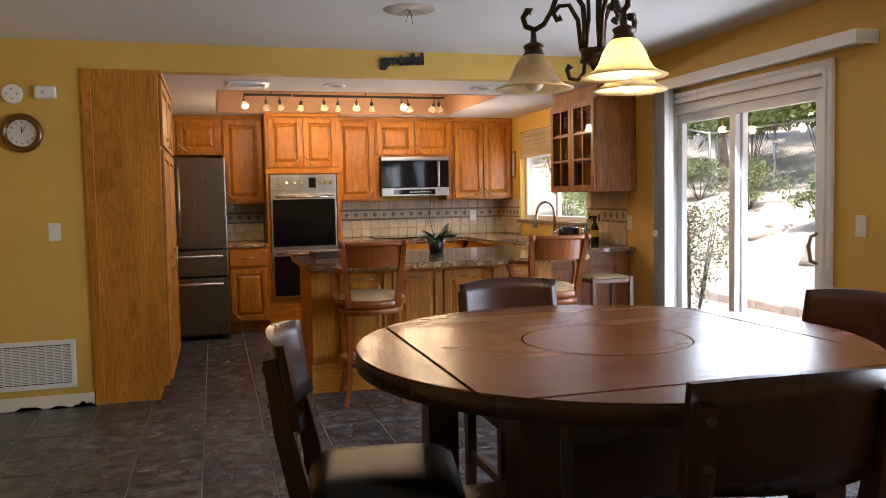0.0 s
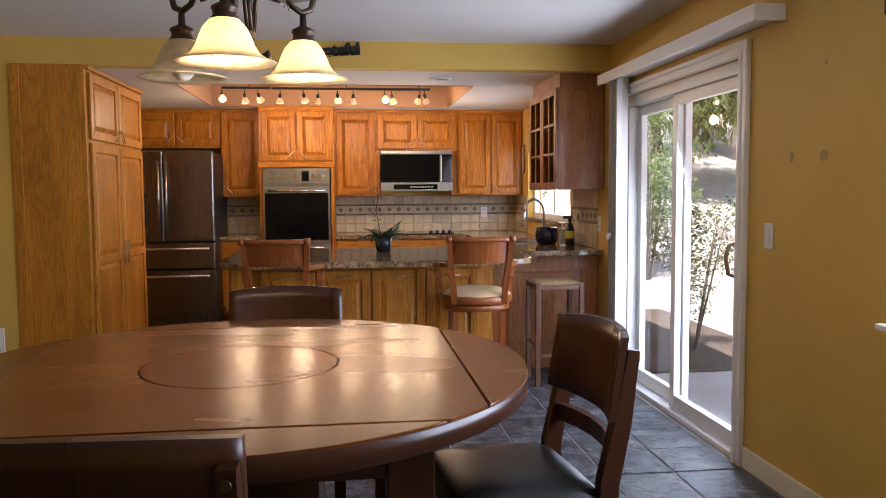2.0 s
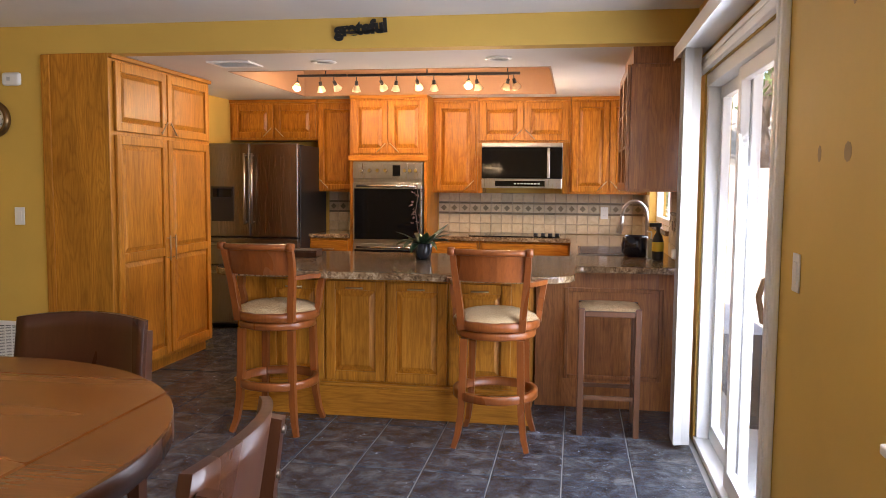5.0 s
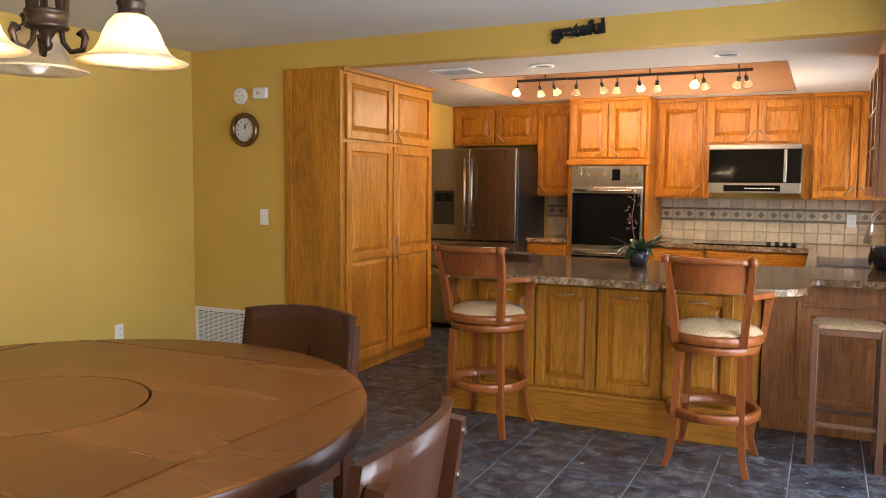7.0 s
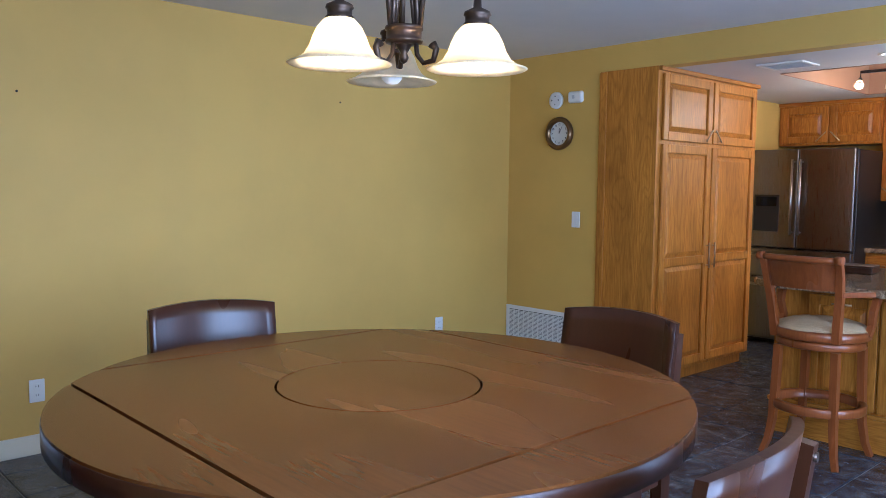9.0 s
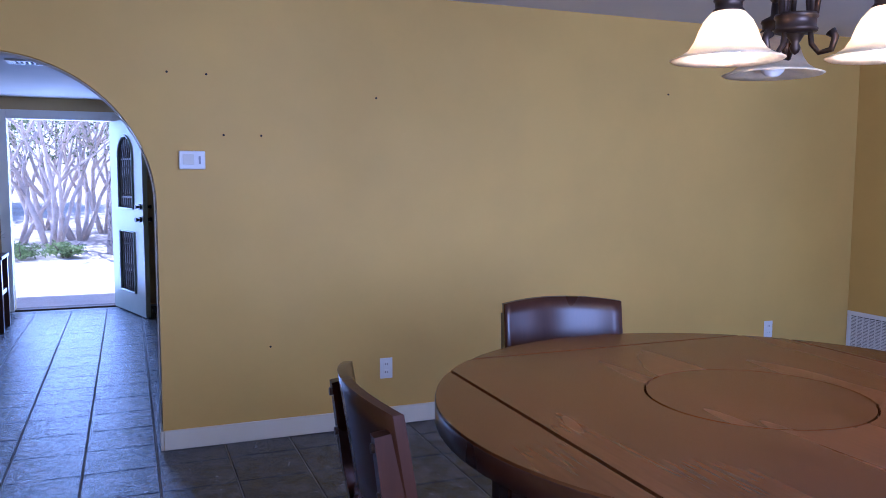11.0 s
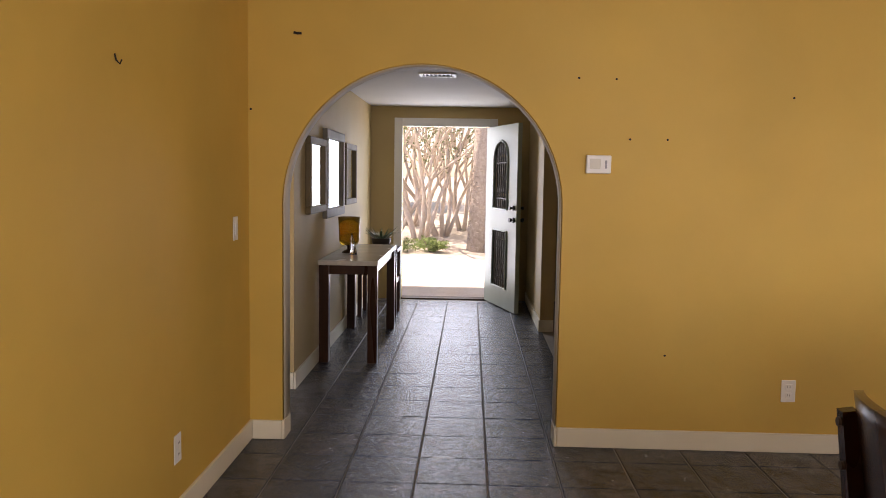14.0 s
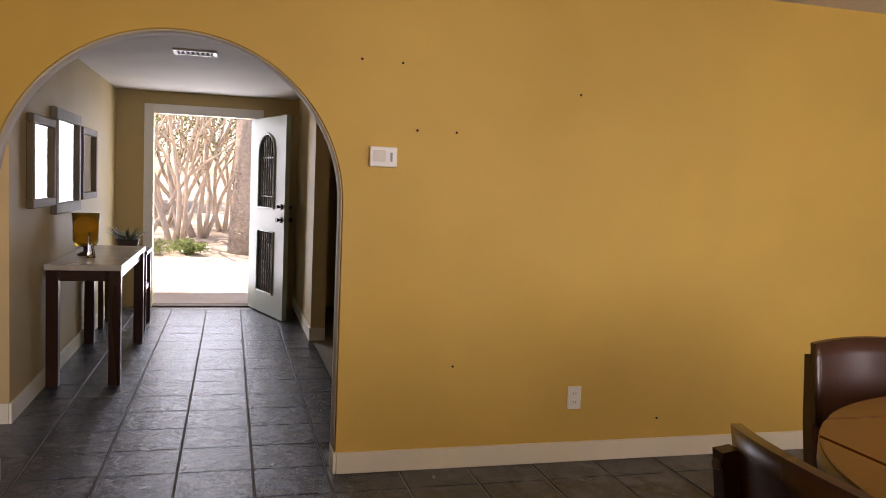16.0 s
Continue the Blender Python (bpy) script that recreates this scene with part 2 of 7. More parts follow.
def tube(bm, pts, radii, seg=12, squash=1.0, up=None):
    """A round (or flattened) bar through points."""
    pts = [Vector(p) for p in pts]
    if not isinstance(radii, (list, tuple)):
        radii = [radii] * len(pts)
    rings = []
    side = None
    for i, p in enumerate(pts):
        d = (pts[min(i + 1, len(pts) - 1)] - pts[max(i - 1, 0)]).normalized()
        if side is None:
            ref = Vector(up) if up else (Vector((0, 0, 1)) if abs(d.z) < 0.9 else Vector((1, 0, 0)))
            side = d.cross(ref).normalized()
        side = (side - d * side.dot(d)).normalized()
        nrm = d.cross(side)
        rings.append([bm.verts.new(p + (side * math.cos(a) + nrm * math.sin(a) * squash) * radii[i]) for a in (2 * math.pi * k / seg for k in range(seg))])
    for a, b in zip(rings, rings[1:]):
        for k in range(seg):
            bm.faces.new((a[k], a[(k + 1) % seg], b[(k + 1) % seg], b[k])).smooth = True
    bm.faces.new(rings[0][::-1])
    bm.faces.new(rings[-1])
    return bm


def bar(bm, pts, w, t, wdir=(1, 0, 0), bevel=0.0):
    """A rectangular bar through points; w along wdir (may be a list of widths), t across."""
    pts = [Vector(p) for p in pts]
    ws = w if isinstance(w, (list, tuple)) else [w] * len(pts)
    ts = t if isinstance(t, (list, tuple)) else [t] * len(pts)
    wd = Vector(wdir).normalized()
    rings = []
    for i, p in enumerate(pts):
        d = (pts[min(i + 1, len(pts) - 1)] - pts[max(i - 1, 0)]).normalized()
        s = (wd - d * wd.dot(d)).normalized()
        n = d.cross(s)
        rings.append([bm.verts.new(p + s * a * ws[i] / 2 + n * b * ts[i] / 2) for a, b in ((-1, -1), (1, -1), (1, 1), (-1, 1))])
    fs = []
    for a, b in zip(rings, rings[1:]):
        for k in range(4):
            fs.append(bm.faces.new((a[k], a[(k + 1) % 4], b[(k + 1) % 4], b[k])))
    fs += [bm.faces.new(rings[0][::-1]), bm.faces.new(rings[-1])]
    if bevel:
        es = [e for e in {e for f in fs for e in f.edges} if e.calc_face_angle(0) > 0.6]
        bmesh.ops.bevel(bm, geom=es, offset=bevel, segments=2, affect="EDGES", profile=0.5)
    return bm


def lathe(bm, prof, seg=32, at=(0, 0, 0)):
    """A turned shape: profile of (radius, height)."""
    o = Vector(at)
    rings = [[bm.verts.new(o + Vector((max(r, 1e-4) * math.cos(a), max(r, 1e-4) * math.sin(a), z))) for a in (2 * math.pi * k / seg for k in range(seg))] for r, z in prof]
    for a, b in zip(rings, rings[1:]):
        for k in range(seg):
            bm.faces.new((a[k], a[(k + 1) % seg], b[(k + 1) % seg], b[k])).smooth = True
    return bm


def slab(bm, outline, z0, z1, bevel=0.0):
    """A flat slab from an outline in plan."""
    lo = [bm.verts.new((x, y, z0)) for x, y in outline]
    hi = [bm.verts.new((x, y, z1)) for x, y in outline]
    n = len(outline)
    fs = [bm.faces.new(lo[::-1]), bm.faces.new(hi)]
    for k in range(n):
        fs.append(bm.faces.new((lo[k], lo[(k + 1) % n], hi[(k + 1) % n], hi[k])))
    if bevel:
        bmesh.ops.bevel(bm, geom=list(fs[0].edges) + list(fs[1].edges), offset=bevel, segments=2, affect="EDGES", profile=0.5)
    return bm


def mesh_ob(name, bm, material):
    bmesh.ops.recalc_face_normals(bm, faces=bm.faces)
    me = bpy.data.meshes.new(name)
    bm.to_mesh(me)
    bm.free()
    me.materials.append(material)
    return new(name, me)


def part(name, bm, material, parent, label="", kind=""):
    ob = mesh_ob(name, bm, material)
    ob.parent = parent
    return tagged(ob, label, kind=kind)


def thing(name, label, category, m=None, group="", kind=""):
    ob = new(name)
    if m is not None:
        ob.matrix_basis = m
    return tagged(ob, label, category, group, kind)


def structure(name, bm, material, label, category):
    return tagged(mesh_ob(name, bm, material), label, category, kind="structure")

# ---- plan ----
EW, WW, SW, NW = 5.20, 0.335, -0.40, 5.80      # inner faces of the dining room's walls
CEIL, KCEIL, HCEIL = 2.335, 2.165, 2.15
KN = 8.95                                        # kitchen's back wall
T = 0.12

# ---- setting: walls, ceilings, floor ----
structure("floor_base", bx(-4.75, EW + T, -2.2, KN + T, -0.12, -0.006), GROUT, "grey grout bed under the slate floor tiles", "floor")


def wall_yz(name, x0, x1, y0, y1, z1, holes, material, label):
    """A wall along y from the floor up, with rectangular holes (y0, y1, z0, z1) in order."""
    bm = bmesh.new()
    y = y0
    for a, b, c, d in holes:
        box(bm, x0, x1, y, a, 0, z1)
        if c > 0:
            box(bm, x0, x1, a, b, 0, c)
        if d < z1:
            box(bm, x0, x1, a, b, d, z1)
        y = b
    box(bm, x0, x1, y, y1, 0, z1)
    return structure(name, bm, material, label, "wall")


WIN = (1.05, 2.855, 0.85, 2.02)
SLD = (3.896, 5.50, 0.0, 1.936)
KWN = (6.78, 8.39, 1.045, 1.99)
wall_yz("wall_east", EW, EW + 0.14, SW - T, KN + T, CEIL + 0.1, [WIN, SLD, KWN], YELLOW, "yellow painted wall with sliding door and two windows")
ARC_C, ARC_R, ARC_S = 0.482, 0.712, 1.228
bm = bmesh.new()
arc = [(ARC_C + ARC_R * math.cos(math.pi * k / 40), ARC_S + ARC_R * math.sin(math.pi * k / 40)) for k in range(41)]
front, back = [], []
for x, keep in ((WW, front), (WW - 0.13, back)):
    for y, z in arc:
        keep.append((bm.verts.new((x, y, z)), bm.verts.new((x, y, CEIL + 0.1))))
for a, b in ((front, None), (back, None)):
    for p, q in zip(a, a[1:]):
        bm.faces.new((p[0], p[1], q[1], q[0]))
for (p, _), (q, _), (r, _), (s, _) in zip(front, front[1:], back, back[1:]):
    bm.faces.new((p, q, s, r)).smooth = True
box(bm, WW - 0.13, WW, ARC_C + ARC_R, NW + 0.13, 0, CEIL + 0.1)
box(bm, WW - 0.13, WW, SW - T, ARC_C - ARC_R, 0, CEIL + 0.1)
structure("wall_west", bm, YELLOW, "yellow painted wall with a plastered round archway", "wall")
# thin lining added inside the arch; its pale colour carries the hall's light
lin = [(ARC_C - ARC_R + 0.007, 0.102), (ARC_C - ARC_R + 0.007, ARC_S)]
lin += [(ARC_C - (ARC_R - 0.007) * math.cos(math.pi * k / 48), ARC_S + (ARC_R - 0.007) * math.sin(math.pi * k / 48)) for k in range(1, 48)]
lin += [(ARC_C + ARC_R - 0.007, ARC_S), (ARC_C + ARC_R - 0.007, 0.102)]
bm = bmesh.new()
edge = [(bm.verts.new((WW + 0.001, y, z)), bm.verts.new((WW - 0.131, y, z))) for y, z in lin]
for p, q in zip(edge, edge[1:]):
    bm.faces.new((p[0], p[1], q[1], q[0])).smooth = True
bmesh.ops.recalc_face_normals(bm, faces=bm.faces)
bmesh.ops.solidify(bm, geom=bm.faces[:], thickness=0.003)
structure("trim_arch", bm, paint("hall_lit_arch_plaster", (0.60, 0.53, 0.40), 0.7, 0.12, 0.4, 60), "added plaster lining of the archway, pale with hall light", "trim")
structure("wall_south", bx(WW, EW, SW - T, SW, 0, CEIL + 0.1), YELLOW, "yellow painted wall beside the archway", "wall")
structure("wall_north", bx(WW, 1.193, NW, NW + T, 0, CEIL + 0.1), YELLOW, "yellow painted wall beside the tall pantry", "wall")
structure("wall_header", bx(1.193, EW, NW, NW + T, KCEIL - 0.01, CEIL + 0.1), YELLOW, "yellow painted header beam over the kitchen opening", "wall")
structure("wall_kitchen_north", bx(0.98, EW, KN, KN + T, 0, 2.5), YELLOW, "yellow painted kitchen wall behind the cabinets", "wall")
structure("wall_kitchen_west", bx(0.98, 1.17, NW + T, KN, 0, 2.5), YELLOW, "yellow painted kitchen wall behind the fridge", "wall")
structure("ceiling_dining", bx(WW - 0.13, EW + 0.14, SW - T, NW, CEIL, CEIL + 0.1), WHITE_CEIL, "white textured dining room ceiling", "ceiling")
TR = (2.03, 4.37, 6.71, 8.355)
bm = bmesh.new()
box(bm, 0.98, TR[0], NW + T, KN + T, KCEIL, KCEIL + 0.1)
box(bm, TR[1], EW + 0.14, NW + T, KN + T, KCEIL, KCEIL + 0.1)
box(bm, TR[0], TR[1], NW + T, TR[2], KCEIL, KCEIL + 0.1)
box(bm, TR[0], TR[1], TR[3], KN + T, KCEIL, KCEIL + 0.1)
structure("ceiling_kitchen", bm, WHITE_CEIL, "white kitchen ceiling around a raised tray", "ceiling")
bm = bmesh.new()
box(bm, TR[0] - 0.05, TR[0], TR[2] - 0.05, TR[3] + 0.05, KCEIL + 0.1, KCEIL + 0.32)
box(bm, TR[1], TR[1] + 0.05, TR[2] - 0.05, TR[3] + 0.05, KCEIL + 0.1, KCEIL + 0.32)
box(bm, TR[0], TR[1], TR[2] - 0.05, TR[2], KCEIL + 0.1, KCEIL + 0.32)
box(bm, TR[0], TR[1], TR[3], TR[3] + 0.05, KCEIL + 0.1, KCEIL + 0.32)
box(bm, TR[0] - 0.05, TR[1] + 0.05, TR[2] - 0.05, TR[3] + 0.05, KCEIL + 0.32, KCEIL + 0.4)
structure("ceiling_tray", bm, PEACH, "peach painted raised ceiling tray", "ceiling")
bm = bmesh.new()
for a in ((TR[0] + 0.002, TR[0] + 0.012, TR[2] + 0.012, TR[3] - 0.012), (TR[1] - 0.012, TR[1] - 0.002, TR[2] + 0.012, TR[3] - 0.012), (TR[0] + 0.002, TR[1] - 0.002, TR[2] + 0.002, TR[2] + 0.012), (TR[0] + 0.002, TR[1] - 0.002, TR[3] - 0.012, TR[3] - 0.002)):
    box(bm, *a, KCEIL - 0.004, KCEIL + 0.2)
structure("trim_tray", bm, PEACH, "peach painted lining of the ceiling tray", "trim")

# hall beyond the arch
HL, HR, FX = -0.385, 1.375, -4.52
structure("wall_hall_left", bx(FX, -0.63, HL - T, HL, 0, HCEIL + 0.1), HALLPAINT, "tan painted hall wall with mirrors", "wall")
structure("wall_hall_right", bx(FX, -2.72, HR, HR + T, 0, HCEIL + 0.1), HALLPAINT, "tan painted hall wall beside the front door", "wall")
structure("wall_hall_right_near", bx(-0.86, WW - 0.13, HR + 0.03, HR + T, 0, HCEIL + 0.1), HALLPAINT, "tan painted hall wall beside the arch", "wall")
FD = (-0.035, 0.93, 1.935)
bm = bmesh.new()
box(bm, FX - 0.14, FX, -2.2, FD[0], 0, HCEIL + 0.1)
box(bm, FX - 0.14, FX, FD[1], 4.2, 0, HCEIL + 0.1)
box(bm, FX - 0.14, FX, FD[0], FD[1], FD[2], HCEIL + 0.1)
structure("wall_front", bm, HALLPAINT, "tan painted wall with the front door opening", "wall")
structure("wall_side_room", bx(FX - 0.14, WW - 0.13, 4.2, 4.32, 0, HCEIL + 0.1), HALLPAINT, "tan painted wall of the room beside the hall", "wall")
structure("wall_passage", bx(FX - 0.14, WW - 0.13, -2.2, -2.08, 0, HCEIL + 0.1), HALLPAINT, "tan painted wall closing the side passage", "wall")
structure("ceiling_hall", bx(FX - 0.14, WW - 0.13, -2.2, 4.32, HCEIL, HCEIL + 0.1), WHITE_CEIL, "white textured hall ceiling", "ceiling")
CARPET = paint("beige_carpet", (0.30, 0.25, 0.19), 0.95, 0.2, 0.9, 300)
structure("floor_carpet", bx(FX, WW - 0.13, HR + 0.02, 4.2, -0.006, 0.004), CARPET, "beige carpet in the side room", "floor")

# ---- kinds of cabinet ----


def raised_door(parent, x0, x1, z0, z1, yf, mat_v, mat_h, rail=0.055, handle=None, mid=None):
    """A raised-panel door on the plane y = yf, facing -y. handle: corner 'l' or 'r', 't' for pulls."""
    bm = bmesh.new()
    th = 0.02
    box(bm, x0, x0 + rail, yf - th, yf, z0, z1, 0.004)
    box(bm, x1 - rail, x1, yf - th, yf, z0, z1, 0.004)
    box(bm, x0 + rail, x1 - rail, yf - th, yf, z0, z0 + rail, 0.004)
    box(bm, x0 + rail, x1 - rail, yf - th, yf, z1 - rail, z1, 0.004)
    if mid:
        box(bm, x0 + rail, x1 - rail, yf - th, yf, mid - rail / 2, mid + rail / 2, 0.004)
    d = part("door", bm, mat_v, parent)
    for c, e in (((z0 + rail, mid - rail / 2), (mid + rail / 2, z1 - rail)) if mid else ((z0 + rail, z1 - rail),)):
        bm = bmesh.new()
        a, b = x0 + rail, x1 - rail
        i1, i2 = 0.008, 0.036
        ring = lambda i, y: [bm.verts.new(p) for p in ((a + i, y, c + i), (b - i, y, c + i), (b - i, y, e - i), (a + i, y, e - i))]
        r = [ring(0, yf - 0.002), ring(i1, yf - 0.003), ring(i2, yf - 0.017), ring(i2 + 0.004, yf - 0.017)]
        for p, q in zip(r, r[1:]):
            for k in range(4):
                bm.faces.new((p[k], p[(k + 1) % 4], q[(k + 1) % 4], q[k]))
        bm.faces.new(r[-1])
        part("panel", bm, mat_v, d)
    if handle:
        bm = bmesh.new()
        L = 0.085
        if handle in "lr":
            xa, xb = (x0 + 0.012, x0 + 0.012 + L) if handle == "l" else (x1 - 0.012, x1 - 0.012 - L)
            tube(bm, [(xa, yf - 0.034, z0 + 0.012 + L), (xb, yf - 0.034, z0 + 0.012)], 0.005, 8)
            for u in (0.15, 0.85):
                px, pz = xa + (xb - xa) * u, z0 + 0.012 + L - L * u
                tube(bm, [(px, yf - 0.034, pz), (px, yf - 0.018, pz)], 0.004, 6)
        elif handle in "pq":
            xa = x1 - 0.03 if handle == "p" else x0 + 0.03
            zc = min(0.95, (z0 + z1) / 2)
            tube(bm, [(xa, yf - 0.045, zc - 0.09), (xa, yf - 0.045, zc + 0.09)], 0.006, 8)
            for u in (-0.07, 0.07):
                tube(bm, [(xa, yf - 0.045, zc + u), (xa, yf - 0.018, zc + u)], 0.004, 6)
        elif handle == "t":
            xa = (x0 + x1) / 2
            tube(bm, [(xa - 0.05, yf - 0.04, z1 - 0.04), (xa + 0.05, yf - 0.04, z1 - 0.04)], 0.005, 8)
            for u in (-0.04, 0.04):
                tube(bm, [(xa + u, yf - 0.04, z1 - 0.04), (xa + u, yf - 0.018, z1 - 0.04)], 0.004, 6)
        part("handle", bm, HANDLE, d, "thin satin metal bar handle")
    return d


HANDLE = mat("satin_brass", (0.50, 0.36, 0.22), 0.35, 0.8)


def cabinet(name, label, m, w, depth, z0, z1, doors, mat_v=None, mat_h=None, toe=0.0, group="", drawers=(), crown=0.0):
    """A cabinet unit whose face looks to local -y. doors: (x0, x1, z0, z1, handle)."""
    mat_v, mat_h = mat_v or OAK, mat_h or OAK_H
    c = thing(name, label, "cabinet", m, group)
    bm = bmesh.new()
    box(bm, 0, w, 0.0, depth, z0 + toe, z1, 0.002, 1)
    if toe:
        box(bm, 0.0, w, 0.06, depth, z0, z0 + toe)
    part("body", bm, mat_v, c)
    if crown:
        bm = bmesh.new()
        box(bm, -0.0, w, -0.028, 0.0, z1 - crown, z1, 0.006)
        part("crown", bm, mat_h, c)
    for a, b, lo, hi, h in doors:
        raised_door(c, a, b, lo, hi, -0.002, mat_v, mat_h, 0.05 if b - a < 0.4 else 0.058, h, 0.86 if hi - lo > 1.2 else None)
    for a, b, lo, hi in drawers:
        d = part("drawer", bx(a, b, -0.022, -0.002, lo, hi, bevel=0.006), mat_h, c)
        bm = bmesh.new()
        xm, zm = (a + b) / 2, (lo + hi) / 2
        tube(bm, [(xm - 0.05, -0.05, zm), (xm + 0.05, -0.05, zm)], 0.005, 8)
        for u in (-0.04, 0.04):
            tube(bm, [(xm + u, -0.05, zm), (xm + u, -0.022, zm)], 0.004, 6)
        part("handle", bm, HANDLE, d, "thin satin metal bar handle")
    return c


# ---- kitchen ----
P = cabinet("pantry_cabinet", "tall light oak pantry with four raised-panel doors", pose(1.652, 5.79, 0, 0, 0, 90), 1.38, 0.457, 0.0, 2.16,
            [(0.05, 0.68, 1.68, 2.115, "r"), (0.70, 1.34, 1.68, 2.115, "l"), (0.05, 0.68, 0.12, 1.655, "p"), (0.70, 1.34, 0.12, 1.655, "q")], OAK_LIGHT, OAK_LIGHT_H, 0.09, crown=0.03)
part("corner_moulding", bx(-0.012, 0.0, 0.40, 0.457, 0.0, 2.155, bevel=0.003), OAK_LIGHT, P)
UY, UTOP, UBOT = 8.62, 2.163, 1.275
upper = [
    ("fridge_cabinet", 1.175, 2.072, 1.77, [(0.03, 0.45, "r"), (0.465, 0.88, "l")]),
    ("wall_cabinet", 2.075, 2.478, UBOT, [(0.015, 0.39, "l")]),
    ("wall_cabinet", 3.214, 3.638, UBOT, [(0.025, 0.405, "r")]),
    ("microwave_cabinet", 3.64, 4.498, 1.745, [(0.02, 0.423, "r"), (0.435, 0.838, "l")]),
    ("wall_cabinet", 4.50, EW - 0.004, UBOT, [(0.02, 0.345, "r"), (0.355, 0.675, "l")]),
]
for nm, a, b, zb, ds in upper:
    cabinet(nm, "honey oak wall cabinet with raised-panel doors", pose(a, UY, 0), b - a, KN - UY - 0.003, zb, UTOP, [(p, q, zb + 0.02, UTOP - 0.05, h) for p, q, h in ds], crown=0.032, group="honey oak wall cabinets")
# microwave side fillers
mwc = [o for o in scene.objects if o.name.startswith("microwave_cabinet")][0]
part("side_filler", bx(0.0, 0.045, 0.02, 0.32, 1.275, 1.744), OAK, mwc)
part("side_filler", bx(0.79, 0.858, 0.02, 0.32, 1.275, 1.744), OAK, mwc)

# oven tower
OY = 8.33
OV = cabinet("oven_cabinet", "tall honey oak cabinet around the double oven", pose(2.482, OY, 0), 0.73, KN - OY - 0.003, 1.56, UTOP,
             [(0.03, 0.358, 1.63, UTOP - 0.05, "r"), (0.372, 0.70, 1.63, UTOP - 0.05, "l")], crown=0.032)
part("shelf_trim", bx(-0.012, 0.742, -0.034, -0.001, 1.565, 1.612, bevel=0.006), OAK_H, OV)
part("side_panel", bx(0.0, 0.03, 0.0, 0.606, 0.0, 1.56), OAK, OV)
part("side_panel", bx(0.70, 0.73, 0.0, 0.606, 0.0, 1.56), OAK, OV)
part("base_panel", bx(0.03, 0.70, 0.0, 0.5, 0.0, 0.32), OAK_H, OV)
oven = thing("double_wall_oven", "stainless double wall oven with black glass doors", "oven", pose(2.516, OY, 0) @ Matrix.Diagonal((0.945, 1, 1, 1)))
part("body", bx(0, 0.69, -0.004, 0.5, 0.325, 1.558), STEEL, oven)
pn = part("control_panel", bx(0.0, 0.69, -0.03, -0.004, 1.40, 1.545, bevel=0.004), STEEL, oven)
part("display", bx(0.40, 0.475, -0.034, -0.0305, 1.425, 1.525), BLACKGLASS, pn, "black glass clock display")
for k, x in enumerate((0.09, 0.17, 0.25, 0.33, 0.52, 0.575, 0.63)):
    bm = bmesh.new()
    tube(bm, [(x, -0.03, 1.475), (x, -0.052, 1.475)], [0.02, 0.016], 14)
    part("knob", bm, CHROME, pn)
for lo, hi in ((0.83, 1.365), (0.335, 0.80)):
    d = part("door", bx(0.0, 0.69, -0.035, -0.004, lo, hi, bevel=0.005), STEEL, oven)
    part("window", bx(0.018, 0.672, -0.0385, -0.0355, lo + 0.012, hi - 0.055), BLACKGLASS, d, "black oven door glass")
    bm = bmesh.new()
    tube(bm, [(0.05, -0.075, hi - 0.03), (0.64, -0.075, hi - 0.03)], 0.011, 12)
    for x in (0.07, 0.62):
        tube(bm, [(x, -0.075, hi - 0.03), (x, -0.035, hi - 0.03)], 0.008, 8)
    part("handle", bm, CHROME, d, "chrome bar handle")

mw = thing("microwave", "stainless over-the-range microwave with black door", "microwave", pose(3.688, 8.55, 1.324) @ Matrix.Diagonal((0.913, 1, 0.905, 1)))
part("body", bx(0.0, 0.81, 0.0, 0.395, 0.0, 0.46), BLACK, mw)
part("top_vent", bx(0.0, 0.81, -0.025, 0.0, 0.415, 0.46, bevel=0.004), STEEL, mw)
part("door", bx(0.0, 0.81, -0.022, 0.0, 0.10, 0.412, bevel=0.004), BLACKGLASS, mw)
cp = part("control_strip", bx(0.0, 0.81, -0.026, 0.0, 0.0, 0.097, bevel=0.004), STEEL, mw)
part("display", bx(0.14, 0.64, -0.0295, -0.0265, 0.018, 0.075), BLACKGLASS, cp)
for k in range(8):
    part("button", bx(0.33 + k * 0.034, 0.352 + k * 0.034, -0.031, -0.0297, 0.04, 0.05), WHITE, cp)
bm = bmesh.new()
box(bm, 0.662, 0.688, -0.06, -0.046, 0.105, 0.41, 0.004)
box(bm, 0.666, 0.684, -0.046, -0.022, 0.12, 0.14)
box(bm, 0.666, 0.684, -0.046, -0.022, 0.375, 0.395)
part("handle", bm, STEEL, mw, "stainless bar handle")

